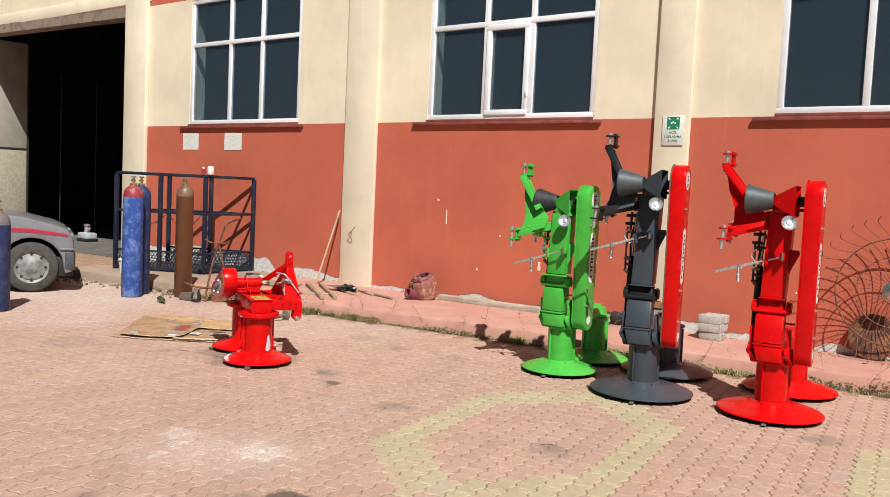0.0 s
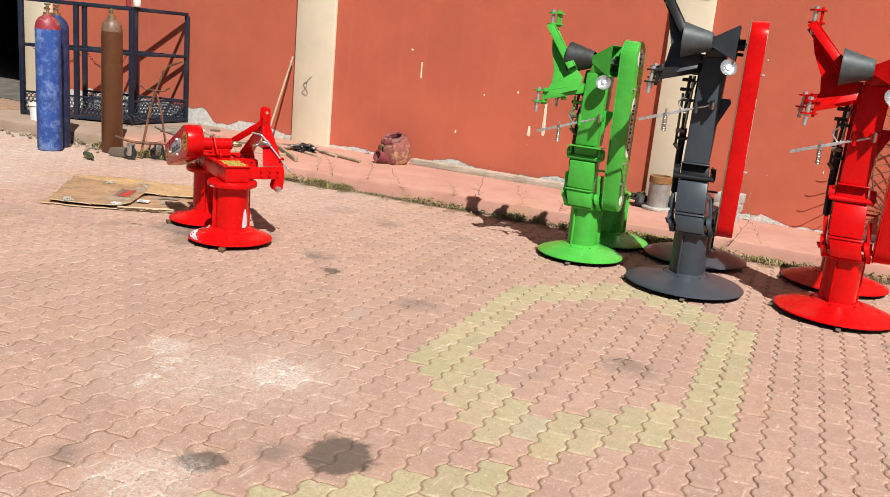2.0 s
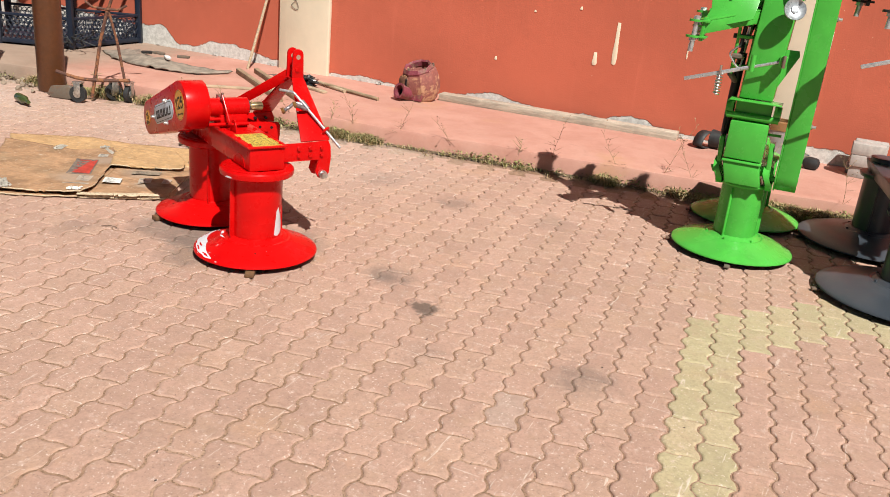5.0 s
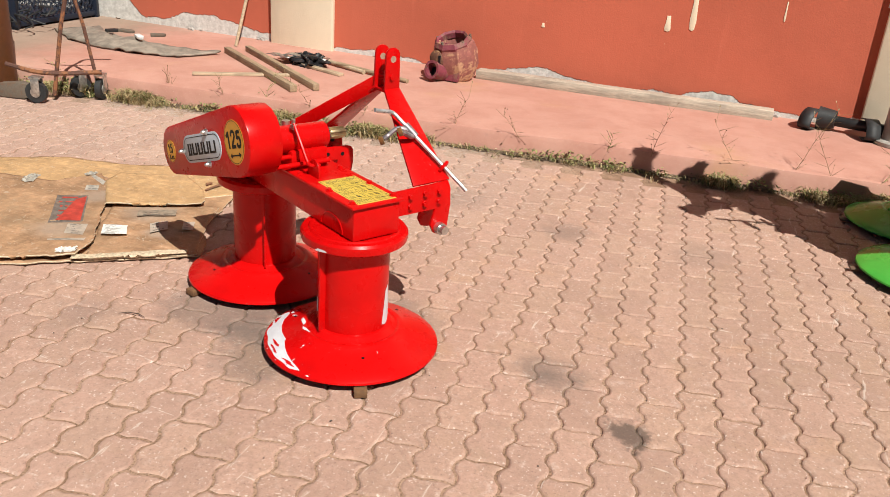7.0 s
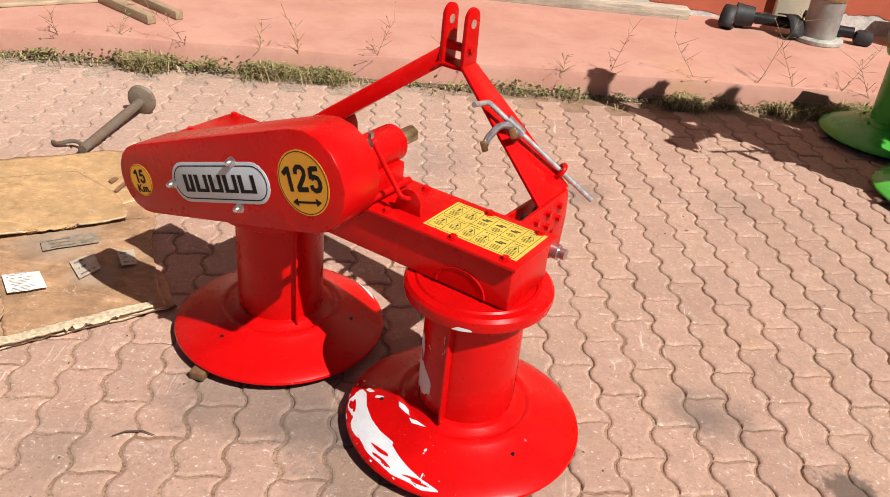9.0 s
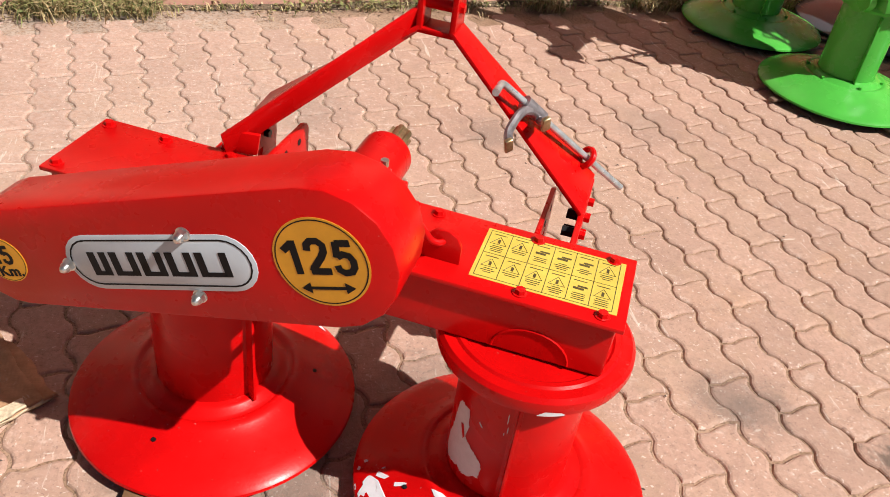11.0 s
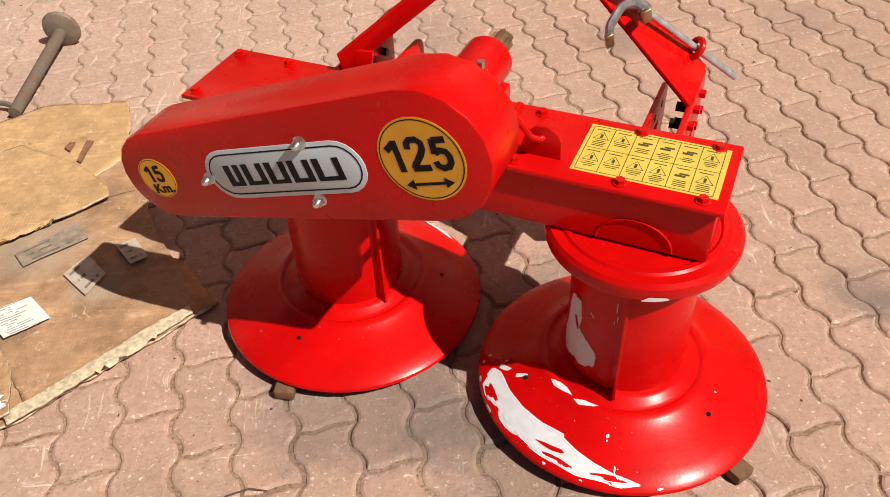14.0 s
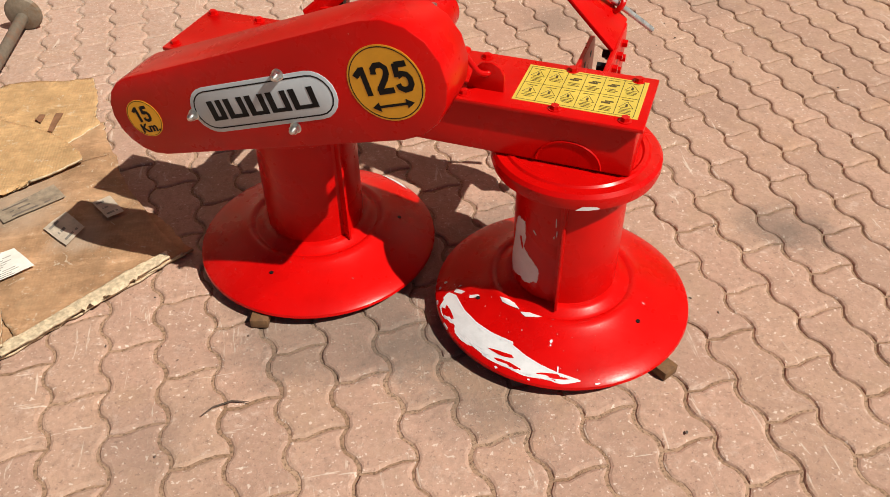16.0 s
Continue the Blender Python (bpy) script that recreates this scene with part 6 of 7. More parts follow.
solo("stone_rubble", bm, plain("dusty_stone", (0.26, 0.20, 0.15), 0.9, 0, 0.35, 20, 0.003), "dusty stones and clods at the rack's foot", "rubble", kind="stuff", smooth=0)

# castor stand
st = thing("castor_stand", "rusty welded stand with bent handle on three castors", "stand", pose(0, 0, 0))
part("base_bar", pipe_bm(bent([(-7.98, 6.86, 0.20), (-7.80, 6.90, 0.165), (-7.66, 6.98, 0.165), (-7.50, 7.12, 0.175)], 0.08), 0.014, 8), RUST, st)
part("leg", pipe_bm([(-7.72, 6.95, 0.03), (-7.66, 7.0, 0.45), (-7.61, 7.04, 0.70)], 0.012, 8), RUST, st)
part("leg", pipe_bm([(-7.53, 7.10, 0.16), (-7.57, 7.08, 0.45), (-7.61, 7.04, 0.70)], 0.010, 8), RUST, st)
part("handle", pipe_bm(bent([(-7.61, 7.04, 0.68), (-7.57, 7.06, 0.80), (-7.54, 7.08, 0.92), (-7.40, 7.14, 0.985), (-7.37, 7.15, 1.0)], 0.06), 0.011, 8), RUST, st)
part("cradle", pipe_bm([(-7.75, 6.96, 0.735), (-7.70, 6.98, 0.70), (-7.61, 7.03, 0.69), (-7.53, 7.07, 0.695), (-7.48, 7.10, 0.73)], 0.009, 8), RUST, st)
for x, y, a in ((-7.76, 6.86, 20), (-7.68, 7.12, 75), (-7.545, 7.15, 110)):
    c = bmesh.new()
    add_rod(c, (0, -0.017, 0.062), (0, 0.017, 0.062), 0.062, seg=28)
    cw = part("castor", c, RUBBER, st, "worn rubber castor wheel", m=pose(x, y, 0, 0, 0, a))
    h = bmesh.new()
    add_rod(h, (0, -0.021, 0.062), (0, 0.021, 0.062), 0.030, seg=20)
    part("hub", h, ZINC, cw)
    f = bmesh.new()
    add_box(f, (-0.02, -0.028, 0.05), (0.03, -0.022, 0.15), 0.002)
    add_box(f, (-0.02, 0.022, 0.05), (0.03, 0.028, 0.15), 0.002)
    add_box(f, (-0.03, -0.028, 0.143), (0.04, 0.028, 0.155), 0.002)
    part("castor_fork", f, ZINC, cw)
shoe = bmesh.new()
add_prism(shoe, [(-0.16, 0.02), (-0.12, 0.085), (0.0, 0.10), (0.06, 0.09), (0.08, 0.02), (0.02, 0.0), (-0.12, 0.0)], 0.05, faces_to((1, 0, 0), (0, 0, 1), (0, 0.05, 0)), 0.004)
solo("rusty_bracket", shoe, DULL_IRON, "dull cast bracket lying beside the castors", "bracket", pose(-7.90, 6.86, 0.0, 0, 0, 15))

bot = thing("glass_bottle", "empty green glass bottle lying on paving", "bottle", pose(-8.02, 6.55, 0.033, 90, 0, 70))
part("body", lathe_bm([(0, 0), (0.031, 0.0), (0.032, 0.12), (0.026, 0.145), (0.013, 0.175), (0.012, 0.21), (0.0, 0.21)], 20), plain("green_bottle_glass", (0.05, 0.07, 0.02), 0.12, 0, 0.2), bot)
part("neck_ring", lathe_bm([(0.0, 0.203), (0.0145, 0.203), (0.0145, 0.212), (0, 0.212)], 16), plain("green_glass_lip", (0.05, 0.07, 0.02), 0.15), bot)

# engine housing by the wall
hz = thing("gear_housing", "faded maroon cast housing with open flange mouths", "machine housing", pose(-5.81, 8.68, 0.122, 0, 0, 18))
TAN_MAROON = rusty("sun_faded_maroon", (0.30, 0.105, 0.085), (0.30, 0.17, 0.10), 0.5, 0.75, 7)
lean_m = pose(0.02, 0.0, 0.0, 10, -9, 0)
part("casting", lathe_bm([(0.0, 0.0), (0.105, 0.0), (0.125, 0.02), (0.158, 0.10), (0.160, 0.20), (0.140, 0.265), (0.112, 0.285), (0.098, 0.280), (0.090, 0.25), (0.085, 0.15), (0.0, 0.14)], 9, False), TAN_MAROON, hz, smooth=22, m=lean_m)
part("rim_hood", lathe_bm([(0.100, 0.262), (0.128, 0.262), (0.132, 0.285), (0.112, 0.312), (0.098, 0.300), (0.100, 0.262)], 9, False), MAROON, hz, smooth=22, m=lean_m @ pose(0.012, 0.02, -0.004, 8, -4, 0))
part("front_plate", prism_bm([(-0.13, 0.0), (0.06, 0.0), (0.075, 0.09), (0.03, 0.24), (-0.06, 0.25), (-0.12, 0.20)], 0.03, faces_to((0.93, -0.36, 0), (0.05, 0.12, 1), (-0.02, -0.125, 0.005)), 0.006), MAROON, hz)
cap_m = faces_to((0.80, -0.60, 0), (0, 0, 1), (-0.115, -0.125, 0.150))
part("round_cover", lathe_bm([(0, 0.034), (0.044, 0.034), (0.056, 0.026), (0.058, 0.0), (0, 0.0)], 24), rusty("ochre_cover", (0.17, 0.075, 0.045), (0.20, 0.11, 0.05), 0.5, 0.7, 12), hz, "rust-stained round cover", m=cap_m)
part("cover_slot", box_bm((0.030, -0.03, 0.020), (0.048, 0.03, 0.037), 0.004), BLACK_PAINT, hz, m=cap_m)
ring = lathe_bm([(0.044, -0.06), (0.060, -0.06), (0.060, 0.075), (0.064, 0.08), (0.046, 0.08), (0.044, -0.06)], 24, False)
mouth = pose(-0.105, -0.135, 0.066, 75, 0, -38)
part("pipe_mouth", ring, MAROON, hz, m=mouth)
part("dark_bore", rod_bm((0, 0, -0.05), (0, 0, 0.02), 0.045, seg=24), BLACK_PAINT, hz, m=mouth)
for k in range(5):
    t = k * 1.25 + 0.3
    part("bolt", rod_bm((0.118 * math.cos(t), 0.118 * math.sin(t), 0.27), (0.118 * math.cos(t), 0.118 * math.sin(t), 0.300), 0.010, seg=6), DULL_IRON, hz, m=lean_m)

solo("plank", box_bm((-1.0, -0.055, 0), (1.0, 0.055, 0.062), 0.005), PINE, "long weathered pine plank along the wall's foot", "plank", pose(-4.69, 8.865, 0.122, 0, 0, 2.4))
for p, q, w, h, mt, lb in (((-7.49, 8.36), (-6.45, 7.60), 0.046, 0.044, OLD_WOOD, "grey-brown roof batten lying on the walkway"), ((-7.42, 8.52), (-6.36, 7.72), 0.042, 0.042, OLD_WOOD, "grey-brown roof batten lying on the walkway"),
                           ((-7.21, 7.60), (-6.70, 7.98), 0.045, 0.018, PALE_WOOD, "thin pale wooden lath on the walkway"), ((-6.86, 8.34), (-6.45, 8.2), 0.05, 0.02, PALE_WOOD, "thin pale wooden lath on the walkway")):
    p, q = Vector((*p, 0.123)), Vector((*q, 0.123))
    d = q - p
    b = bmesh.new()
    add_box(b, (0, -w / 2, 0), (d.length, w / 2, h), 0.004)
    solo("batten", b, mt, lb, "batten", faces_to(d, Vector((0, 0, 1)).cross(d), p), "battens by the pillar")
for p, q, r, mt in (((-6.72, 8.50, 0.146), (-6.36, 8.36, 0.137), 0.015, PALE_WOOD), ((-6.62, 8.45, 0.15), (-6.0, 8.30, 0.137), 0.015, OLD_WOOD)):
    solo("rod_handle", rod_bm(p, q, r), mt, "long thin handle lying on the walkway", "handle", group="loose handles")
sheets = bmesh.new()
rnd = random.Random(5)
for k in range(6):
    a = rnd.uniform(-0.5, 0.6)
    m = pose(-6.93 + rnd.uniform(-0.12, 0.14), 8.40 + rnd.uniform(-0.07, 0.07), 0.127 + 0.012 * k, rnd.uniform(-3, 3), rnd.uniform(-3, 3), math.degrees(a) - 30)
    w = rnd.uniform(0.10, 0.2)
    n = 8
    vs = [[sheets.verts.new(m @ Vector((-w + 2 * w * i / n, j * 0.07 - 0.035, 0.004 * math.sin(i * 2.2 + k)))) for j in range(2)] for i in range(n + 1)]
    for i in range(n):
        sheets.faces.new((vs[i][0], vs[i + 1][0], vs[i + 1][1], vs[i][1]))
ss = solo("scrap_sheet", sheets, ZINC, "small heap of crumpled grey sheet metal scrap", "scrap metal")
so = ss.modifiers.new("thick", "SOLIDIFY")
so.thickness = 0.002
bg = bmesh.new()
bmesh.ops.create_icosphere(bg, subdivisions=4, radius=1.0)
for v in bg.verts:
    d = 1 + 0.55 * noise.noise(v.co * 1.9) + 0.35 * noise.noise(v.co * 4.3) + 0.22 * noise.noise(v.co * 9.5)
    v.co = Vector((v.co.x * 0.15 * d, v.co.y * 0.085 * d, max(0.0, 0.03 + v.co.z * 0.055 * d)))
solo("crumpled_bag", bg, plain("black_polythene", (0.018, 0.018, 0.02), 0.3, 0, 0.3, 40, 0.003), "crumpled black plastic bag beside the pillar", "bag", pose(-6.80, 8.38, 0.124, 0, 0, -20))
solo("broom_stick", rod_bm((-7.60, 8.62, 0.125), (-7.515, 8.93, 1.10), 0.0125), PALE_WOOD, "thin pale wooden stick leaning on the wall", "stick")

# rubber mat strip
mat_pts = [(-8.99, 8.36, -0.01), (-8.62, 8.12, 0.03), (-8.2, 8.02, 0.05), (-7.9, 8.03, 0.02), (-7.62, 8.12, 0.0)]
bm = bmesh.new()
rows = []
for i in range(41):
    f = i / 40 * (len(mat_pts) - 1)
    k = min(int(f), len(mat_pts) - 2)
    p = Vector(mat_pts[k]).lerp(Vector(mat_pts[k + 1]), f - k)
    w = 0.15 + 0.02 * noise.noise((f * 2, 0, 0))
    rows.append([bm.verts.new((p.x + 0.02 * j, p.y - w + 2 * w * j / 7, 0.135 + max(0, p.z * math.sin(math.pi * j / 7)) + 0.035 * abs(noise.noise((f * 2.2, j * 0.5, 1))) + 0.012 * abs(noise.noise((f * 7, j * 0.9, 4))))) for j in range(8)])
for a, b in zip(rows, rows[1:]):
    for j in range(7):
        bm.faces.new((a[j], b[j], b[j + 1], a[j + 1]))
mt = solo("rubber_mat", bm, plain("dusty_rubber", (0.24, 0.20, 0.16), 0.9, 0, 0.3, 12, 0.004), "dusty buckled strip of old rubber matting", "mat")
so = mt.modifiers.new("thick", "SOLIDIFY")
so.thickness = 0.012
for x, y, rz, c in ((-8.25, 8.18, 20, DULL_IRON), (-8.02, 8.05, -30, WHITE_PLASTIC), (-7.98, 8.2, 60, DULL_IRON), (-8.33, 8.12, 80, RUBBER)):
    b = bmesh.new()
    add_prism(b, [(-0.06, -0.015), (0.03, -0.02), (0.06, 0.0), (0.035, 0.022), (-0.05, 0.02)], 0.022, None, 0.004)
    solo("metal_offcut", b, c, "small metal offcut lying on the rubber mat", "offcut", pose(x, y, 0.20, 5, 3, rz), "offcuts on the mat")

# drive shaft with straps
ds = thing("drive_shaft", "black plastic-guarded drive shaft with webbing straps", "drive shaft", pose(0, 0, 0))
part("tube", rod_bm((-3.42, 8.83, 0.19), (-2.78, 8.72, 0.185), 0.032, seg=24), BLACK_PAINT, ds)
for x, y, r0, r1, dx in ((-3.33, 8.815, 0.055, 0.07, -0.1), (-3.02, 8.762, 0.05, 0.072, 0.12)):
    part("bell_guard", rod_bm((x, y, 0.195), (x + dx, y - dx * 0.17, 0.193), r0, r1, 24), RUBBER, ds)
for k in range(4):
    part("guard_ring", lathe_bm([(0.06, 0), (0.078 - 0.005 * k, 0), (0.078 - 0.005 * k, 0.012), (0.06, 0.012), (0.06, 0)], 24, False), RUBBER, ds, m=pose(-3.06 + 0.025 * k, 8.77 - 0.004 * k, 0.194, 0, 90, -10))
part("yoke", box_bm((-0.055, -0.042, -0.042), (0.055, 0.042, 0.042), 0.03), RUBBER, ds, m=pose(-2.72, 8.71, 0.165, 0, 0, -10))
for x, y, rz in ((-3.47, 8.80, -25), (-3.14, 8.72, 12)):
    pts = [(0, 0.10, 0.11), (0, 0.0, 0.13), (0, -0.07, 0.10), (0, -0.10, 0.03), (0, -0.06, 0.006), (0, 0.02, 0.006)]
    line = bent(pts, 0.05)
    b = bmesh.new()
    rr = [[b.verts.new((p.x + dx, p.y, p.z)) for dx in (-0.040, 0.040)] for p in line]
    for p, q in zip(rr, rr[1:]):
        b.faces.new((p[0], p[1], q[1], q[0]))
    o = part("webbing_strap", b, RUBBER, ds, "black webbing strap", m=pose(x, y, 0.122, 0, 0, rz))
    so = o.modifiers.new("thick", "SOLIDIFY")
    so.thickness = 0.006

# steel liner with a rusty rim
ln = thing("steel_liner", "grey steel cylinder liner with rusty brown rim", "cylinder liner", pose(-2.975, 8.70, 0.122))
part("base_flange", lathe_bm([(0, 0), (0.135, 0), (0.14, 0.006), (0.14, 0.024), (0.132, 0.03), (0.09, 0.032), (0, 0.032)], 40), plain("cast_grey", (0.42, 0.40, 0.36), 0.6, 0.3, 0.3), ln)
part("barrel", lathe_bm([(0.095, 0.03), (0.095, 0.25), (0.085, 0.25), (0.085, 0.06), (0, 0.06)], 40, False), plain("machined_grey", (0.32, 0.31, 0.29), 0.5, 0.4, 0.25, 8), ln)
part("rusty_rim", lathe_bm([(0.078, 0.245), (0.101, 0.245), (0.102, 0.30), (0.096, 0.305), (0.078, 0.305), (0.078, 0.245)], 40, False), rusty("rim_rust", (0.26, 0.14, 0.05), (0.16, 0.07, 0.02), 0.7, 0.8), ln)

# stack of grey bricks
rnd = random.Random(2)
brick_me = mesh_of("grey_brick", box_bm((-0.105, -0.055, 0), (0.105, 0.055, 0.078), 0.006), plain("pale_grey_brick", (0.40, 0.37, 0.34), 0.9, 0, 0.15, 25, 0.003))
for k in range(3):
    for j in range(2):
        o = new("grey_brick", brick_me)
        o.matrix_world = pose(-2.385 + rnd.uniform(-0.012, 0.012), 8.74 + 0.118 * j + rnd.uniform(-0.008, 0.008), 0.1225 + 0.0795 * k, 0, 0, rnd.uniform(-4, 4))
        tagged(o, "pale grey paving brick in a low stack", "brick", "stack of bricks")

# hay rake wheel leaning on the wall
rw = thing("rake_wheel", "rusty hay rake finger wheel leaning on the wall", "rake wheel", pose(-0.86, 8.78, 0.74, 82, 0, 4))
rng = [(0.46 * math.cos(t), 0.46 * math.sin(t), 0) for t in [2 * math.pi * k / 64 for k in range(65)]]
part("rim", pipe_bm(rng, 0.007, 6), RUST, rw)
rng = [(0.30 * math.cos(t), 0.30 * math.sin(t), 0.006) for t in [2 * math.pi * k / 48 for k in range(49)]]
part("inner_ring", pipe_bm(rng, 0.005, 6), RUST, rw)
part("hub", lathe_bm([(0, -0.02), (0.085, -0.02), (0.095, 0.0), (0.095, 0.015), (0.06, 0.03), (0.03, 0.06), (0, 0.06)], 32), ZINC, rw, "grey metal hub")
for k in range(36):
    t = 2 * math.pi * k / 36
    a = []
    for r, da, z in ((0.07, 0.0, 0.0), (0.2, 0.08, 0.004), (0.36, 0.2, 0.004), (0.46, 0.30, 0.0), (0.56, 0.42, 0.004), (0.635, 0.47, 0.02), (0.655, 0.40, 0.05)):
        a.append((r * math.cos(t + da), r * math.sin(t + da), z))
    part("tine", pipe_bm(bent(a, 0.03, 2), 0.0032, 5), RUST, rw)
dd = solo("harrow_disc", lathe_bm([(0.0, 0.03), (0.10, 0.022), (0.20, 0.004), (0.201, 0.0), (0.10, 0.016), (0.0, 0.024)], 36, False), RUST, "rusty concave disc leaning against the wall", "disc", pose(-1.02, 8.915, 0.325, 80, 0, 0))

# stemmed iron foot on the paving
vt = thing("stemmed_foot", "dull iron stem with round foot lying on paving", "machine part", pose(0, 0, 0))
p, q = Vector((-6.215, 6.37, 0.022)), Vector((-6.178, 6.80, 0.052))
part("stem", rod_bm(p, q, 0.017, 0.019, 16), DULL_IRON, vt)
d = (q - p).normalized()
part("foot", lathe_bm([(0, -0.012), (0.03, -0.012), (0.055, 0.0), (0.06, 0.010), (0.052, 0.022), (0.02, 0.032), (0, 0.034)], 32), rusty("pale_iron", (0.22, 0.17, 0.125), (0.10, 0.06, 0.035), 0.5, 0.6), vt, m=Matrix.Translation(q + Vector((0, 0, 0.006))) @ d.to_track_quat("Z", "Y").to_matrix().to_4x4())
part("tail_wire", pipe_bm(bent([(-6.215, 6.40, 0.02), (-6.27, 6.43, 0.03), (-6.33, 6.41, 0.012), (-6.36, 6.44, 0.006)], 0.03), 0.008, 8), DULL_IRON, vt)

# ---- cardboard on the paving ----


def card_height(x, y, z, lift, seed):
    crease = abs(noise.noise((x * 2.3 + seed, y * 2.3 - seed, 2.0)))
    return z + lift * (0.5 + 0.5 * noise.noise((x * 3.1 + seed, y * 3.1, seed))) + 0.012 * lift / 0.012 * 0.35 * crease + 0.0028 * noise.noise((x * 17, y * 17, seed)) + 0.0012 * noise.noise((x * 55, y * 55, seed))


def card(pts, z, mat, label, lift=0.012, seed=1, torn=0.012):
    bm = bmesh.new()
    f = bm.faces.new([bm.verts.new((x, y, 0)) for x, y in pts])
    bmesh.ops.triangulate(bm, faces=[f])
    for _ in range(5):
        bmesh.ops.subdivide_edges(bm, edges=bm.edges, cuts=1, use_grid_fill=True)
    for v in bm.verts:
        x, y = v.co.x, v.co.y
        if v.is_boundary:
            v.co.x += torn * noise.noise((x * 9, y * 9, seed + 3)) + torn * 0.5 * noise.noise((x * 45, y * 45, 3))
            v.co.y += torn * noise.noise((x * 9, y * 9, seed + 9)) + torn * 0.5 * noise.noise((x * 45, y * 45, 9))
        v.co.z = card_height(x, y, z, lift, seed)
    o = solo("cardboard_sheet", bm, [mat, CARD_EDGE], label, "cardboard", group="flattened cartons", smooth=60)
    so = o.modifiers.new("thick", "SOLIDIFY")
    so.thickness, so.offset, so.material_offset_rim = 0.0066, 1, 1
    return (z, lift, seed)


# greasy bottom sheets, seen along the front as a ragged double edge
card([(-6.40, 4.965), (-6.05, 5.155), (-5.555, 5.535), (-5.73, 5.79), (-5.84, 6.14), (-6.45, 6.05), (-6.75, 5.45)], 0.001, CARD_DARK, "oil-stained brown carton lying flat on paving", 0.006, 4, 0.016)
FAR = card([(-7.20, 5.86), (-6.83, 6.13), (-6.42, 6.24), (-6.15, 6.41), (-5.90, 6.40), (-5.85, 6.13), (-6.02, 5.92), (-6.5, 5.75), (-6.80, 5.55)], 0.008, CARD_LIGHT, "dry tan flattened carton with torn edge", 0.010, 7)
RIGHT = card([(-5.888, 5.282), (-5.58, 5.52), (-5.72, 5.77), (-5.80, 5.96), (-6.20, 5.80), (-6.07, 5.56), (-5.955, 5.395)], 0.013, CARD_DARK, "stained brown carton panel with faded print", 0.008, 9, 0.008)
LEFT = card([(-6.36, 5.015), (-6.10, 5.13), (-5.905, 5.265), (-5.948, 5.394), (-6.045, 5.527), (-6.176, 5.699), (-6.262, 5.804), (-6.345, 5.90), (-6.47, 6.0), (-6.56, 5.80), (-7.05, 5.72), (-6.70, 5.36)], 0.019, CARD_DARK, "crumpled brown carton panel with a red printed square", 0.016, 2, 0.010)
FLAP = card([(-6.38, 5.93), (-6.18, 5.712), (-5.855, 5.912), (-5.868, 5.957), (-5.955, 6.06), (-6.13, 6.17), (-6.40, 6.04)], 0.026, CARD_LIGHT, "pale tan carton flap lying over the others", 0.012, 13, 0.006)


card([(-5.91, 5.248), (-5.72, 5.395), (-5.60, 5.497), (-5.612, 5.518), (-5.735, 5.42), (-5.925, 5.272)], 0.021, CARD_EDGE, "pale torn strip of corrugated board on the carton's edge", 0.004, 17, 0.006)


def card_label(quad, sheet, mat, label, bars=0, lift=0.0074, bar_mat=None):
    """A paper or print that follows the carton under it."""
    a, b, c, d = (Vector((*p, 0)) for p in quad)

    def at(u, v, up):
        p = a.lerp(b, u).lerp(d.lerp(c, u), v)
        p.z = card_height(p.x, p.y, *sheet) + up
        return p

    n = 8
    bm = bmesh.new()
    g = [[bm.verts.new(at(i / n, j / n, lift)) for i in range(n + 1)] for j in range(n + 1)]
    for j in range(n):
        for i in range(n):
            bm.faces.new((g[j][i], g[j][i + 1], g[j + 1][i + 1], g[j + 1][i]))
    o = solo("paper_label", bm, mat, label, "label", group="carton labels", smooth=60)
    if bars:
        bb = bmesh.new()
        r = random.Random(bars)
        for k in range(bars):
            v0, v1 = (k + 0.35) / bars, (k + 0.62) / bars
            u0 = r.uniform(0.08, 0.2)
            u1 = u0 + r.uniform(0.3, 0.68)
            cut = [u0 + (u1 - u0) * i / 6 for i in range(7)]
            lo, hi = [bb.verts.new(at(u, v0, lift + 0.0008)) for u in cut], [bb.verts.new(at(u, v1, lift + 0.0008)) for u in cut]
            for i in range(6):
                if r.random() < 0.75:
                    bb.faces.new((lo[i], lo[i + 1], hi[i + 1], hi[i]))
        part("printed_bar", bb, bar_mat or GREY_INK, o, smooth=0)
    return o


GREY_INK = plain("faded_grey_ink", (0.20, 0.18, 0.16), 0.8, 0, 0.3, 60, 0.0005)
SCRAP = plain("dirty_white_film", (0.38, 0.35, 0.30), 0.5, 0, 0.3, 40, 0.002)
OLD_TAPE = plain("old_tape", (0.43, 0.365, 0.295), 0.35, 0, 0.2, 30, 0.002)
FADED_PRINT = plain("faded_print", (0.15, 0.12, 0.10), 0.8, 0, 0.3, 40, 0.001)
BROWN_TAPE = plain("brown_tape", (0.22, 0.11, 0.06), 0.5, 0, 0.2, 40, 0.001)
RED_PRINT = plain("red_print", (0.42, 0.045, 0.03), 0.6, 0, 0.3, 25, 0.001)
card_label([(-6.419, 5.691), (-6.306, 5.748), (-6.115, 5.519), (-6.207, 5.434)], LEFT, FADED_PRINT, "dark printed square on the carton", 6, bar_mat=RED_PRINT)
card_label([(-6.318, 5.690), (-6.302, 5.735), (-6.128, 5.520), (-6.205, 5.470)], LEFT, RED_PRINT, "faded red printed square on the carton", lift=0.0086)
card_label([(-6.475, 5.939), (-6.352, 5.882), (-6.378, 5.925), (-6.480, 5.968)], LEFT, SCRAP, "wrinkled pale tape across the carton's corner")
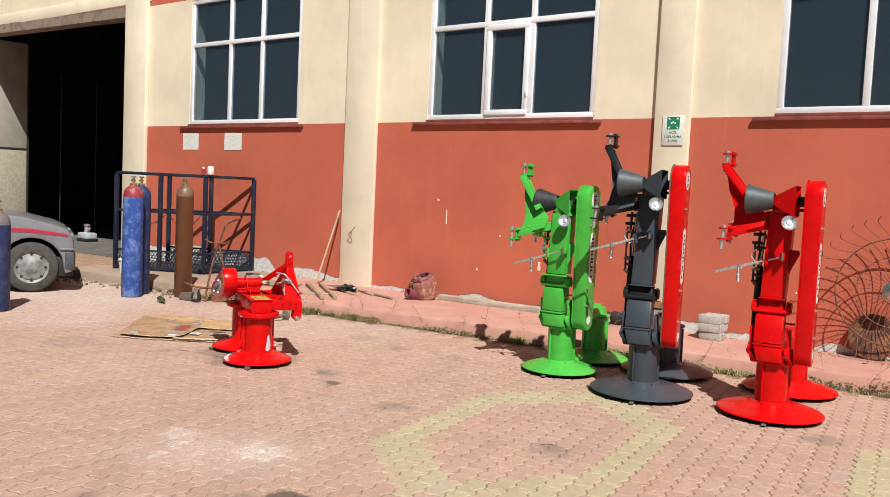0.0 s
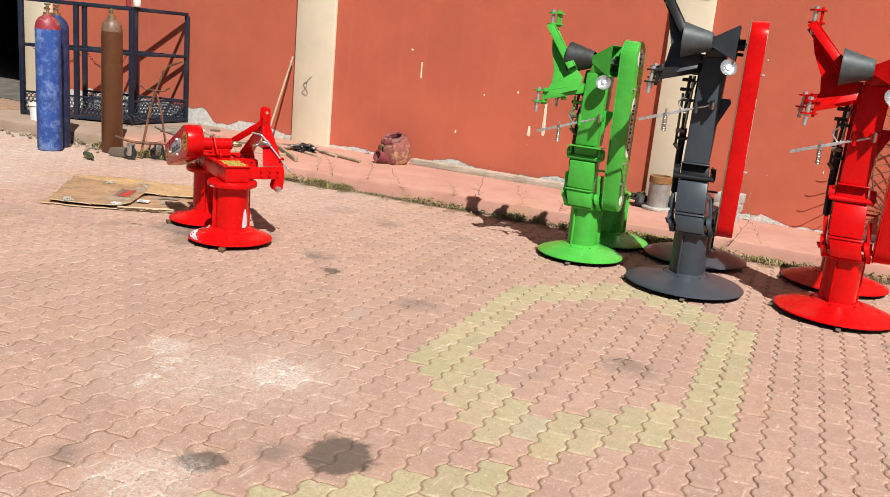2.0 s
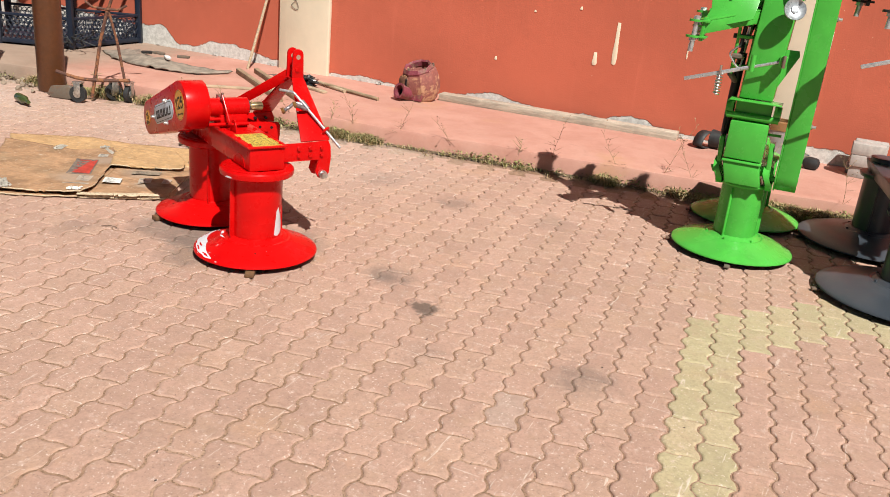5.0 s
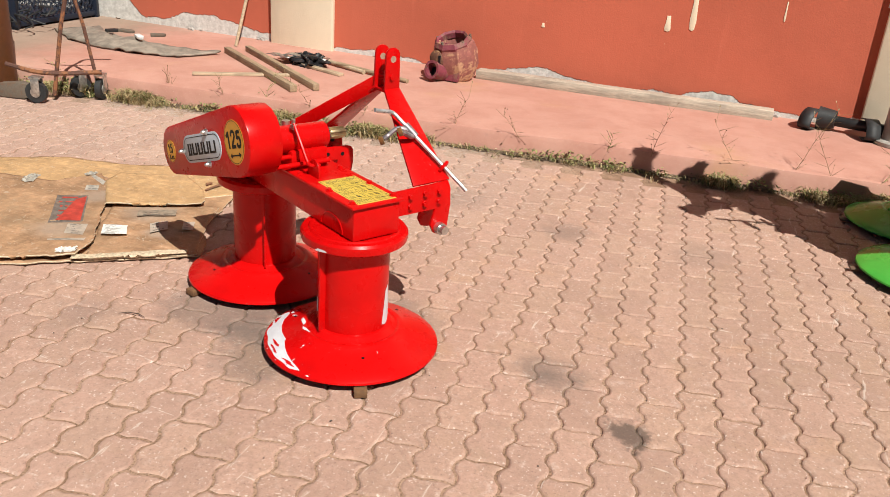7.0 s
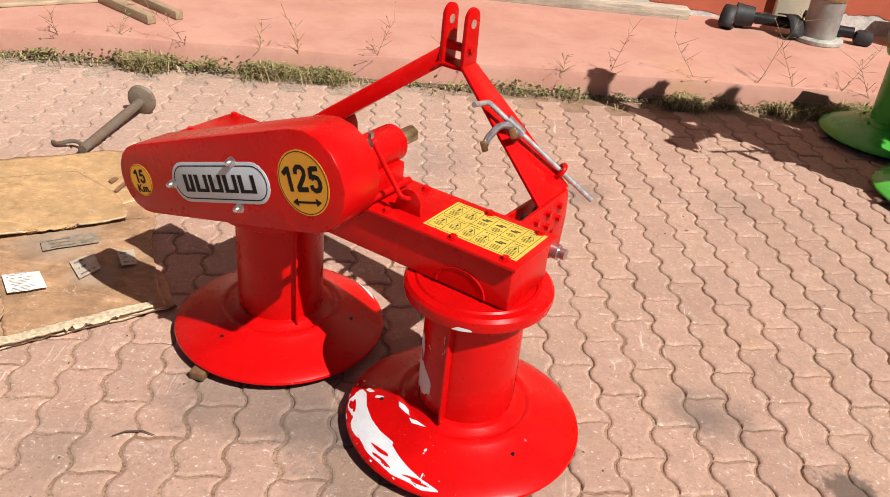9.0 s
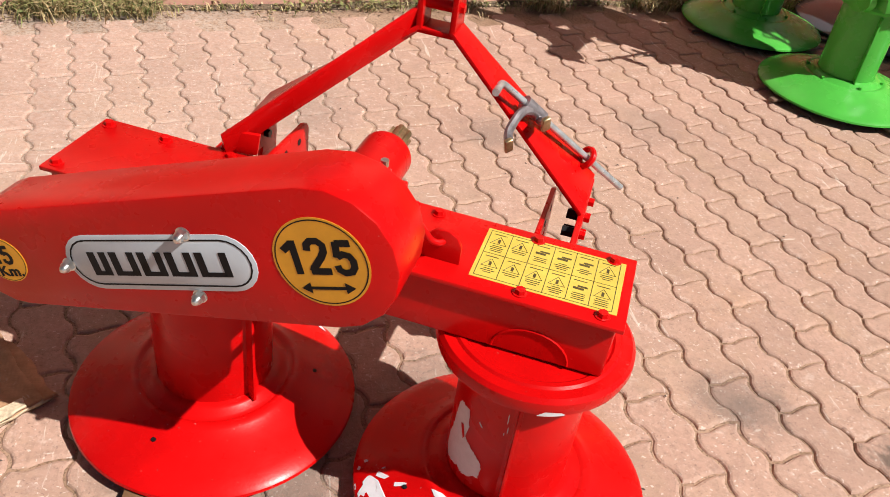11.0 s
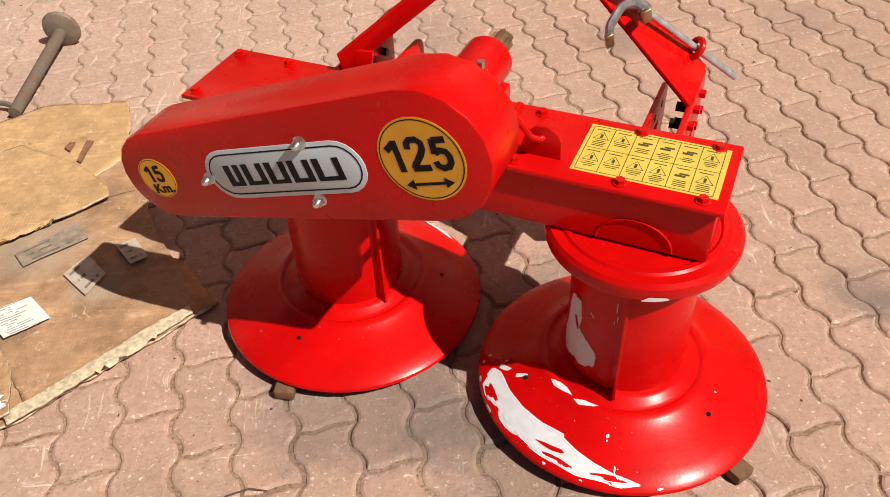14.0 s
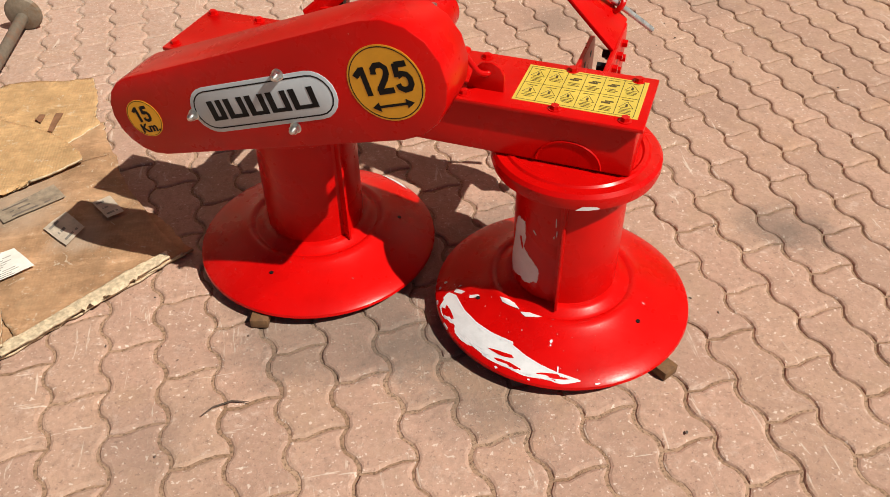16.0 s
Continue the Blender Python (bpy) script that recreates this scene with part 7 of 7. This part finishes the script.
card_label([(-6.37, 5.792), (-6.322, 5.819), (-6.362, 5.87), (-6.407, 5.844)], LEFT, SCRAP, "small grubby white label on the carton", 2)
for quad in ([(-6.028, 6.17), (-6.007, 6.148), (-6.003, 6.195), (-6.02, 6.2)], [(-5.981, 6.105), (-5.966, 6.094), (-5.954, 6.194), (-5.976, 6.199)]):
    card_label(quad, FAR, BROWN_TAPE, "strip of brown tape on the tan carton")
card_label([(-6.040, 5.548), (-5.958, 5.590), (-5.898, 5.517), (-5.979, 5.468)], RIGHT, LABEL_WHITE, "scuffed white address label on the carton", 13, lift=0.0125)
card_label([(-5.907, 5.657), (-5.866, 5.716), (-5.811, 5.646), (-5.842, 5.582)], RIGHT, OLD_TAPE, "wrinkled strip of old tape on the carton", 3)
card_label([(-5.809, 5.741), (-5.768, 5.762), (-5.727, 5.693), (-5.762, 5.671)], RIGHT, OLD_TAPE, "wrinkled strip of old tape on the carton", 3)
card_label([(-6.036, 5.741), (-5.916, 5.836), (-5.876, 5.776), (-6.005, 5.696)], RIGHT, plain("grey_print", (0.26, 0.205, 0.15), 0.8, 0, 0.3, 30), "faded printed panel on the carton", 3, bar_mat=FADED_PRINT)
card_label([(-6.079, 5.388), (-6.01, 5.41), (-6.078, 5.509), (-6.143, 5.472)], LEFT, OLD_TAPE, "torn strip of old tape on the carton", 5)
card_label([(-6.08, 5.307), (-5.965, 5.367), (-5.975, 5.392), (-6.09, 5.319)], LEFT, OLD_TAPE, "narrow strip of printed tape on the carton", 2)


def crumple(x, y, sheet, w, d, h, seed, mat, label):
    """Screwed-up scrap of film or paper that lies on a carton."""
    n = 14
    turn = Matrix.Rotation(radians(seed * 37), 2)
    bm = bmesh.new()
    g = []
    for j in range(n + 1):
        row = []
        for i in range(n + 1):
            q = turn @ Vector((w * (i / n - 0.5) + 0.3 * w * noise.noise((i * 0.5, j * 0.5, seed)), d * (j / n - 0.5) + 0.3 * d * noise.noise((i * 0.5, j * 0.5, seed + 5))))
            row.append(bm.verts.new((q.x, q.y, card_height(x + q.x, y + q.y, *sheet) + 0.0085 + h * abs(noise.noise((i * 0.45, j * 0.45, seed + 9))) * 1.8)))
        g.append(row)
    for j in range(n):
        for i in range(n):
            bm.faces.new((g[j][i], g[j][i + 1], g[j + 1][i + 1], g[j + 1][i]))
    o = solo("crumpled_tape", bm, mat, label, "scrap", pose(x, y, 0), "scraps on the cartons", smooth=0)
    so = o.modifiers.new("thick", "SOLIDIFY")
    so.thickness = 0.0012


crumple(-6.49, 5.955, LEFT, 0.05, 0.02, 0.010, 2, SCRAP, "crumpled white tape stuck on the carton")
crumple(-6.65, 5.77, LEFT, 0.08, 0.05, 0.008, 3, SCRAP, "crumpled white tape stuck on the carton")
crumple(-6.28, 5.11, LEFT, 0.15, 0.06, 0.012, 4, SCRAP, "crumpled white film on the carton's corner")
crumple(-5.945, 5.265, LEFT, 0.06, 0.025, 0.012, 6, LABEL_WHITE, "crumpled white scrap on the carton's edge")

# ---- parked car ----
car = thing("car", "dusty silver-grey hatchback with a red side stripe", "car", faces_to((0.456, 0.89, 0), (-0.89, 0.456, 0), (-9.455, 5.79, 0)))


def arch(x, r=0.345, n=10):
    return [(x + r * math.cos(t), 0.30 + r * math.sin(t)) for t in [math.pi * k / n - 0.0 for k in range(n + 1)]]


side = [(0.43, 0.24), (0.36, 0.22), *arch(0.0), (-0.36, 0.20), (-2.03, 0.20), *arch(-2.40), (-2.78, 0.24), (-3.02, 0.30), (-3.10, 0.50), (-3.08, 0.86), (-2.95, 0.93), (-0.62, 0.935), (-0.10, 0.885), (0.24, 0.80), (0.38, 0.735), (0.44, 0.66), (0.455, 0.48), (0.45, 0.30)]
bm = bmesh.new()
add_prism(bm, side, -1.52, faces_to((1, 0, 0), (0, 0, 1), (0, 0.0, 0)), 0.02)
part("body", bm, CAR_PAINT, car)
roof = [(-0.62, 0.93), (-1.18, 1.34), (-1.5, 1.39), (-2.3, 1.38), (-2.95, 0.93)]
part("cabin", prism_bm(roof, -1.32, faces_to((1, 0, 0), (0, 0, 1), (0, 0.10, 0)), 0.03), CAR_PAINT, car)
glassy = plain("tinted_car_glass", (0.02, 0.025, 0.03), 0.08, 0, 0.2, 5, 0.0)
for a in ([(-0.80, 0.96), (-1.24, 1.29), (-1.72, 1.31), (-1.72, 0.96)], [(-1.80, 0.96), (-1.80, 1.31), (-2.25, 1.30), (-2.75, 0.96)]):
    part("side_window", prism_bm(a, 0.01, faces_to((1, 0, 0), (0, 0, 1), (0, 0.099, 0))), glassy, car)
for s in (-0.002, 1.525):
    part("stripe", prism_bm([(0.40, 0.665), (0.36, 0.70), (-0.05, 0.755), (-2.9, 0.76), (-2.9, 0.71), (-0.05, 0.71)], 0.003, faces_to((1, 0, 0), (0, 0, 1), (0, s, 0))), CAR_STRIPE, car, "red side stripe")
part("bumper", box_bm((0.345, -0.015, 0.25), (0.475, 1.535, 0.50), 0.045), CAR_TRIM, car, "dark plastic bumper")
part("bumper_strip", box_bm((0.30, -0.022, 0.50), (0.465, 1.542, 0.53), 0.012), CAR_PAINT, car)
part("headlight", box_bm((0.36, 0.05, 0.55), (0.458, 0.42, 0.70), 0.03), HEAD_GLASS, car)
part("headlight", box_bm((0.36, 1.10, 0.55), (0.458, 1.47, 0.70), 0.03), HEAD_GLASS, car)
part("grille", box_bm((0.40, 0.45, 0.56), (0.466, 1.07, 0.68), 0.01), CAR_TRIM, car)
part("indicator", box_bm((-0.30, -0.006, 0.62), (-0.24, 0.002, 0.65), 0.003), plain("orange_lens", (0.5, 0.15, 0.02), 0.3), car)
part("underbody", box_bm((-2.9, 0.06, 0.18), (0.45, 1.46, 0.42), 0.02), RUBBER, car)
for x in (0.0, -2.40):
    for y, sgn in ((0.09, -1), (1.43, 1)):
        ty = lathe_bm([(0.19, -0.085), (0.262, -0.085), (0.286, -0.07), (0.295, -0.045), (0.296, 0.045), (0.286, 0.07), (0.262, 0.085), (0.19, 0.085), (0.19, -0.085)], 40, False)
        wl = part("wheel", ty, plain("dusty_tyre", (0.055, 0.052, 0.048), 0.85, 0, 0.3, 14, 0.002), car, "dusty tyre on a steel rim", m=pose(x, y, 0.297, 90, 0, 0))
        rimp = lathe_bm([(0.205, 0.075), (0.195, 0.080), (0.175, 0.060), (0.16, 0.055), (0.15, 0.065), (0.09, 0.075), (0.07, 0.090), (0.055, 0.098), (0.0, 0.100)], 36, False)
        part("rim", rimp, plain("dull_rim", (0.24, 0.24, 0.235), 0.6, 0.3, 0.35, 12), wl, m=None if sgn < 0 else pose(0, 0, 0, 180, 0, 0))
        for k in range(8):
            t = 2 * math.pi * k / 8
            c = (0.150 * math.cos(t), 0.150 * math.sin(t))
            part("rim_slot", rod_bm((*c, 0.055), (*c, 0.069), 0.016, seg=12), RUBBER, wl, m=None if sgn < 0 else pose(0, 0, 0, 180, 0, 0))

# ---- weeds along the slab's edge ----
rnd = random.Random(77)


def weeds(n, mat, name, label, h0, h1, lean, spread):
    verts, faces = [], []
    for _ in range(n):
        e = rnd.uniform(-7.6, 2.2)
        dens = 0.06 + 0.94 * max(0, min(1, noise.noise((e * 2.3, 4.2, 0)) * 2.4 + 0.16 + 1.5 * noise.noise((e * 6, 1, 0))))
        if rnd.random() > dens:
            continue
        c = es(e, KERB_S - 0.02 + rnd.gauss(-0.012, spread), 0.0)
        for _k in range(rnd.randint(5, 9)):
            b = c + Vector((rnd.gauss(0, 0.02), rnd.gauss(0, 0.016), 0))
            a = rnd.uniform(0, 2 * math.pi)
            h = rnd.uniform(h0, h1) * (0.45 + 0.9 * dens)
            d = Vector((math.cos(a), math.sin(a), 0))
            w = Vector((-d.y, d.x, 0)) * rnd.uniform(0.0011, 0.0032)
            l = rnd.uniform(0.3, 1.0) * lean
            k = len(verts)
            m1 = b + d * h * l * 0.45 + Vector((0, 0, h * 0.6))
            tip = b + d * h * l + Vector((0, 0, h * (1.0 - 0.35 * l)))
            verts += [b - w * 0.6, b + w * 0.6, m1 + w, m1 - w, tip]
            faces += [(k, k + 1, k + 2, k + 3), (k + 3, k + 2, k + 4)]
    me = bpy.data.meshes.new(name)
    me.from_pydata([tuple(v) for v in verts], [], faces)
    me.materials.append(mat)
    return tagged(new(name, me), label, "weeds", "", "stuff")


weeds(4200, WEED_GREEN, "weed_strip", "low green weeds growing in the slab joint", 0.015, 0.075, 1.3, 0.042)
weeds(8500, WEED_DRY, "dry_grass_strip", "dry yellow grass growing in the slab joint", 0.012, 0.080, 1.3, 0.050)

# washed-up earth and dead leaves along the foot of the slab
bm = bmesh.new()
rows = []
for k in range(420):
    e = -8.6 + k * 0.026
    w = 0.035 + 0.035 * abs(noise.noise((e * 1.9, 3, 0))) + 0.012 * noise.noise((e * 11, 3, 0))
    h = 0.006 + 0.014 * abs(noise.noise((e * 3.1, 8, 0))) + 0.004 * noise.noise((e * 23, 8, 0))
    rows.append([bm.verts.new(es(e, KERB_S + ds, z)) for ds, z in ((0.012, h + 0.006), (-0.012, h), (-w * 0.6, h * 0.5), (-w, -0.004))])
for a, b in zip(rows, rows[1:]):
    for k in range(3):
        bm.faces.new((a[k], b[k], b[k + 1], a[k + 1]))
solo("earth_bank", bm, earth("dark_earth", (0.105, 0.075, 0.05), (0.22, 0.16, 0.11), False), "thin bank of washed-up earth along the slab", "earth", kind="stuff")
verts, faces = [], []
for _ in range(1500):
    e = rnd.uniform(-8.4, 2.2)
    c = es(e, KERB_S - abs(rnd.gauss(0, 0.05)) - 0.005, rnd.uniform(0.004, 0.022))
    a, l = rnd.uniform(0, 2 * math.pi), rnd.uniform(0.006, 0.020)
    d = Vector((math.cos(a), math.sin(a), rnd.uniform(-0.25, 0.35)))
    w = Vector((-d.y, d.x, rnd.uniform(-0.3, 0.3))) * l * rnd.uniform(0.2, 0.4)
    k = len(verts)
    verts += [c - d * l * 0.5, c + w, c + d * l * 0.5, c - w]
    faces += [(k, k + 1, k + 2, k + 3)]
me = bpy.data.meshes.new("leaf_litter")
me.from_pydata([tuple(v) for v in verts], [], faces)
me.materials.append(leafy("dead_leaf", (0.14, 0.085, 0.045), (0.55, 0.44, 0.28)))
tagged(new("leaf_litter", me), "pale and brown dead leaves along the slab", "leaf litter", "", "stuff")

# broad-leaved clumps
verts, faces = [], []
for _ in range(900):
    e = rnd.uniform(-8.0, 2.0)
    lush = noise.noise((e * 1.7, 1.1, 0)) + 0.6 * noise.noise((e * 5.3, 2.1, 0))
    if lush < rnd.uniform(-0.15, 0.25):
        continue
    c = es(e, KERB_S - 0.03 + rnd.gauss(0, 0.03), 0.0)
    for _k in range(12):
        a, h = rnd.uniform(0, 2 * math.pi), rnd.uniform(0.010, 0.045 + 0.09 * max(0, lush))
        d = Vector((math.cos(a), math.sin(a), rnd.uniform(0.1, 0.7))).normalized()
        w = Vector((-d.y, d.x, 0)).normalized() * rnd.uniform(0.003, 0.007)
        l = rnd.uniform(0.012, 0.03)
        b = c + Vector((rnd.gauss(0, 0.03), rnd.gauss(0, 0.022), h))
        k = len(verts)
        verts += [b, b + d * l * 0.5 + w, b + d * l, b + d * l * 0.5 - w]
        faces += [(k, k + 1, k + 2, k + 3)]
me = bpy.data.meshes.new("leafy_weeds")
me.from_pydata([tuple(v) for v in verts], [], faces)
me.materials.append(WEED_GREEN)
tagged(new("leafy_weeds", me), "small broad-leaved green weeds along the slab", "weeds", "", "stuff")


def stalk(e, s, h, lean, seed, mat=STALK):
    r = random.Random(seed)
    base = es(e, s, 0.02)
    bm = bmesh.new()
    p = base.copy()
    d = Vector((lean, r.uniform(-0.25, 0.15), 1)).normalized()
    pts = [p.copy()]
    for k in range(8):
        p = p + d * h / 8
        d = (d + Vector((r.gauss(0, 0.10), r.gauss(0, 0.08), -0.02))).normalized()
        pts.append(p.copy())
    add_pipe(bm, pts, [0.0017 - 0.00014 * k for k in range(9)], 5)
    for k in range(2, 9):
        for _j in range(2):
            q = pts[k]
            b = Vector((r.gauss(0, 1), r.gauss(0, 1), r.uniform(0.2, 1.2))).normalized()
            l = r.uniform(0.02, 0.09)
            add_pipe(bm, [q, q + b * l * 0.6, q + b * l], [0.0012, 0.001, 0.0006], 4)
            t = q + b * l
            w = b.cross(Vector((0, 0, 1))).normalized() * 0.004
            bm.faces.new([bm.verts.new(v) for v in (t, t + b * 0.006 + w, t + b * 0.014, t + b * 0.006 - w)])
    return solo("weed_stalk", bm, mat, "tall thin dry weed stalk at the slab's edge", "weed", group="weed stalks")


for k, (e, h, lean) in enumerate(((-4.95, 0.22, 0.2), (-4.75, 0.26, -0.1), (-4.42, 0.28, 0.25), (-3.98, 0.24, -0.4), (-3.55, 0.18, 0.5), (-3.30, 0.34, 0.2), (-2.60, 0.45, 0.5), (-2.35, 0.40, -0.3), (-2.2, 0.5, 0.6), (-1.95, 0.35, -0.6), (-2.8, 0.34, -0.7),
                                  (-5.25, 0.30, -0.3), (-5.6, 0.28, 0.3), (-5.85, 0.2, 0.1), (-6.2, 0.16, -0.2), (-1.2, 0.4, 0.5), (-0.9, 0.45, -0.4), (-0.5, 0.5, 0.4), (-0.2, 0.42, -0.3), (0.1, 0.4, 0.3), (-7.0, 0.14, 0.2), (-1.5, 0.36, 0.2))):
    stalk(e, KERB_S + 0.01, h, lean, 40 + k, STALK if k % 4 else WEED_GREEN)

# fine litter on the paving
bm_l = bmesh.new()
for _ in range(420):
    x, y = rnd.uniform(-8.5, 0.3), rnd.uniform(2.6, 7.6)
    r = rnd.uniform(0.0009, 0.0026)
    vs = bmesh.ops.create_icosphere(bm_l, subdivisions=1, radius=r)["verts"]
    bmesh.ops.scale(bm_l, vec=(rnd.uniform(0.7, 2.4), 1, 0.6), verts=vs)
    bmesh.ops.rotate(bm_l, cent=(0, 0, 0), matrix=Matrix.Rotation(rnd.uniform(0, 6), 3, "Z"), verts=vs)
    bmesh.ops.translate(bm_l, vec=(x, y, r * 0.4 + 0.0005), verts=vs)
solo("grit", bm_l, plain("dark_grit", (0.10, 0.075, 0.06), 0.9, 0, 0.5, 60, 0.001), "dark grit and crumbs scattered over the paving", "grit", kind="stuff", smooth=0)
for x, y, rz, l in ((-5.47, 5.06, 20, 0.09), (-2.0, 5.0, 40, 0.1)):
    b = pipe_bm([(-l / 2, 0, 0.004), (-l / 5, 0.008, 0.006), (l / 5, 0.004, 0.006), (l / 2, -0.012, 0.003)], [0.0012, 0.0018, 0.0018, 0.0008], 6)
    solo("twig", b, plain("twig_brown", (0.09, 0.06, 0.045), 0.9), "small dark twig lying on the paving", "twig", pose(x, y, 0, 0, 0, rz), "twigs on the paving")

# ---- interlocking pavers ----
PW, PL = 0.1078, 0.2195
E0, S0 = -5.035, 5.692
WAVE = 0.0102
paving = thing("paving", "pink and straw wavy interlocking concrete pavers", "paving")
tagged(paving, kind="structure")


def wave(s):
    """Sideways swing of the long joints."""
    t = math.sin(2 * math.pi * (s - S0) / (PL / 2) + 0.6)
    return WAVE * max(-1, min(1, 1.35 * t))


def outline_of(s_mid):
    """A paver's rim about its middle, in e and s."""
    g = 0.0023
    h, w = PL / 2 - g, PW / 2 - g
    right, left, top, bottom = [], [], [], []
    n = 12
    for k in range(n + 1):
        s = -h + 2 * h * k / n
        right.append((w + wave(s_mid + s), s))
        left.append((-w + wave(s_mid + s), s))
    cross = lambda x: 0.0055 * math.sin(2 * math.pi * x / PW)
    for k in range(1, 4):
        f = k / 4
        xr, xl = right[-1][0], left[-1][0]
        top.append((xr + (xl - xr) * f, h + cross(xr + (xl - xr) * f)))
        xr, xl = right[0][0], left[0][0]
        bottom.append((xl + (xr - xl) * f, -h + cross(xl + (xr - xl) * f)))
    return right + top + left[::-1] + bottom


def paver_shell(pts):
    """Vertices and faces of one paver with a worn bevel; top at z 0."""
    n = len(pts)
    cx, cy = sum(p[0] for p in pts) / n, sum(p[1] for p in pts) / n

    def inset(d, z):
        out = []
        for i in range(n):
            a, b = Vector(pts[i - 1]), Vector(pts[(i + 1) % n])
            t = (b - a).normalized()
            out.append((pts[i][0] - t.y * d, pts[i][1] + t.x * d, z))
        return out
    v = inset(0, -0.012) + inset(0.0008, -0.0048) + inset(0.0034, -0.0018) + inset(0.0084, 0.0)
    f = []
    for r in range(3):
        for i in range(n):
            j = (i + 1) % n
            f.append((r * n + i, r * n + j, (r + 1) * n + j, (r + 1) * n + i))
    f.append(tuple(range(3 * n, 4 * n)))
    return v, f


SHELLS = []
for odd in (0, 1):
    mid = S0 + PL / 2 + (0 if odd == 0 else PL / 2)
    SHELLS.append(paver_shell(outline_of(mid)))


def in_hex(e, s, ec, sc, w, h, k):
    a = abs(e - ec)
    return a < w and abs(s - sc) < h + (w - a) * k


def straw_here(e, s):
    for ec, sc in ((-1.54, 5.40), (-1.50, 2.52), (0.865, 5.60)):
        if in_hex(e, s, ec, sc, 0.70, 0.68, 0.97) and not in_hex(e, s, ec, sc, 0.475, 0.50, 0.93):
            return True
    return False


def silted(x, y):
    """How far washed-in sand fills the joints: 1 is nearly level."""
    d = (-(x + 2.9) * 1.2 - (y - 4.4) * 2.6) / 2.86 + 0.35 * noise.noise((x * 1.3, y * 1.3, 3))
    near = max(0, min(1, d / 0.7 + 0.5)) * max(0, min(1, (-2.6 - x) / 0.5)) * max(0.0, min(1, (x + 5.6) / 0.8 + 0.45))
    west = max(0, min(1, (-6.3 - x + 0.5 * noise.noise((x * 0.9, y * 0.9, 7))) / 0.9))
    return max(near, west, 0.35 * max(0, noise.noise((x * 0.8, y * 0.8, 9))))


SINGLE = []
for odd in (0, 1):
    for mat in (PAVER_PINK_ONE, PAVER_STRAW_ONE):
        me = bpy.data.meshes.new("paver")
        me.from_pydata(SHELLS[odd][0], [], SHELLS[odd][1])
        me.materials.append(mat)
        SINGLE.append(me)
FRAME = Matrix((E_AXIS, S_AXIS, Vector((0, 0, 1)))).transposed().to_4x4()
rnd = random.Random(31)
rest_v, rest_f, rest_m = [], [], []
count = 0
for i in range(-58, 66):
    odd = i % 2
    e_mid = E0 + (i + 0.5) * PW
    for j in range(-18, 12):
        s_mid = S0 + PL / 2 + (PL / 2 if odd else 0) + j * PL
        if s_mid + PL / 2 > KERB_S - 0.02:
            continue
        straw = straw_here(e_mid, s_mid)
        at = es(e_mid, s_mid, 0)
        tilt = (rnd.gauss(0, 0.28), rnd.gauss(0, 0.28), rnd.gauss(0, 0.25))
        dz = -0.0012 + rnd.gauss(0, 0.0009) - 0.0022 * silted(at.x, at.y)
        dx, dy = rnd.gauss(0, 0.0006), rnd.gauss(0, 0.0006)
        m = Matrix.Translation(at + Vector((dx, dy, min(dz, 0.0008)))) @ FRAME @ pose(0, 0, 0, *tilt)
        near_walk = -6.2 < at.x < -3.95 and 3.95 < at.y < 6.1
        if near_walk and count < 300:
            o = bpy.data.objects.new("paver", SINGLE[odd * 2 + straw])
            scene.collection.objects.link(o)
            o.parent = paving
            o.matrix_world = m
            count += 1
        else:
            v, f = SHELLS[odd]
            k = len(rest_v)
            rest_v += [tuple(m @ Vector(p)) for p in v]
            rest_f += [tuple(q + k for q in face) for face in f]
            rest_m += [1 if straw else 0] * len(f)
# the yard goes on behind the walk with the same pavers, laid with plainer edges
PLAIN = []
for odd in (0, 1):
    v, f = SHELLS[odd]
    n = len(v) // 4
    keep = [k for k in range(n) if k % 3 == 0]
    c = len(keep)
    pv = [v[n + k] for k in keep] + [v[3 * n + k] for k in keep]
    PLAIN.append((pv, [(k, (k + 1) % c, c + (k + 1) % c, c + k) for k in range(c)] + [tuple(range(c, 2 * c))]))
for i in range(-64, 110):
    odd = i % 2
    for j in range(-56, 12):
        if -58 <= i < 66 and j >= -18:
            continue
        s_mid = S0 + PL / 2 + (PL / 2 if odd else 0) + j * PL
        if s_mid + PL / 2 > KERB_S - 0.02:
            continue
        at = es(E0 + (i + 0.5) * PW, s_mid, -0.0012 + rnd.gauss(0, 0.0009))
        m = Matrix.Translation(at) @ FRAME
        v, f = PLAIN[odd]
        k = len(rest_v)
        rest_v += [tuple(m @ Vector(p)) for p in v]
        rest_f += [tuple(q + k for q in face) for face in f]
        rest_m += [0] * len(f)
me = bpy.data.meshes.new("pavers")
me.from_pydata(rest_v, [], rest_f)
me.materials.append(PAVER_PINK)
me.materials.append(PAVER_STRAW)
me.polygons.foreach_set("material_index", rest_m)
o = new("pavers", me)
o.parent = paving
tagged(o, "pink and straw interlocking pavers further off", kind="stuff")
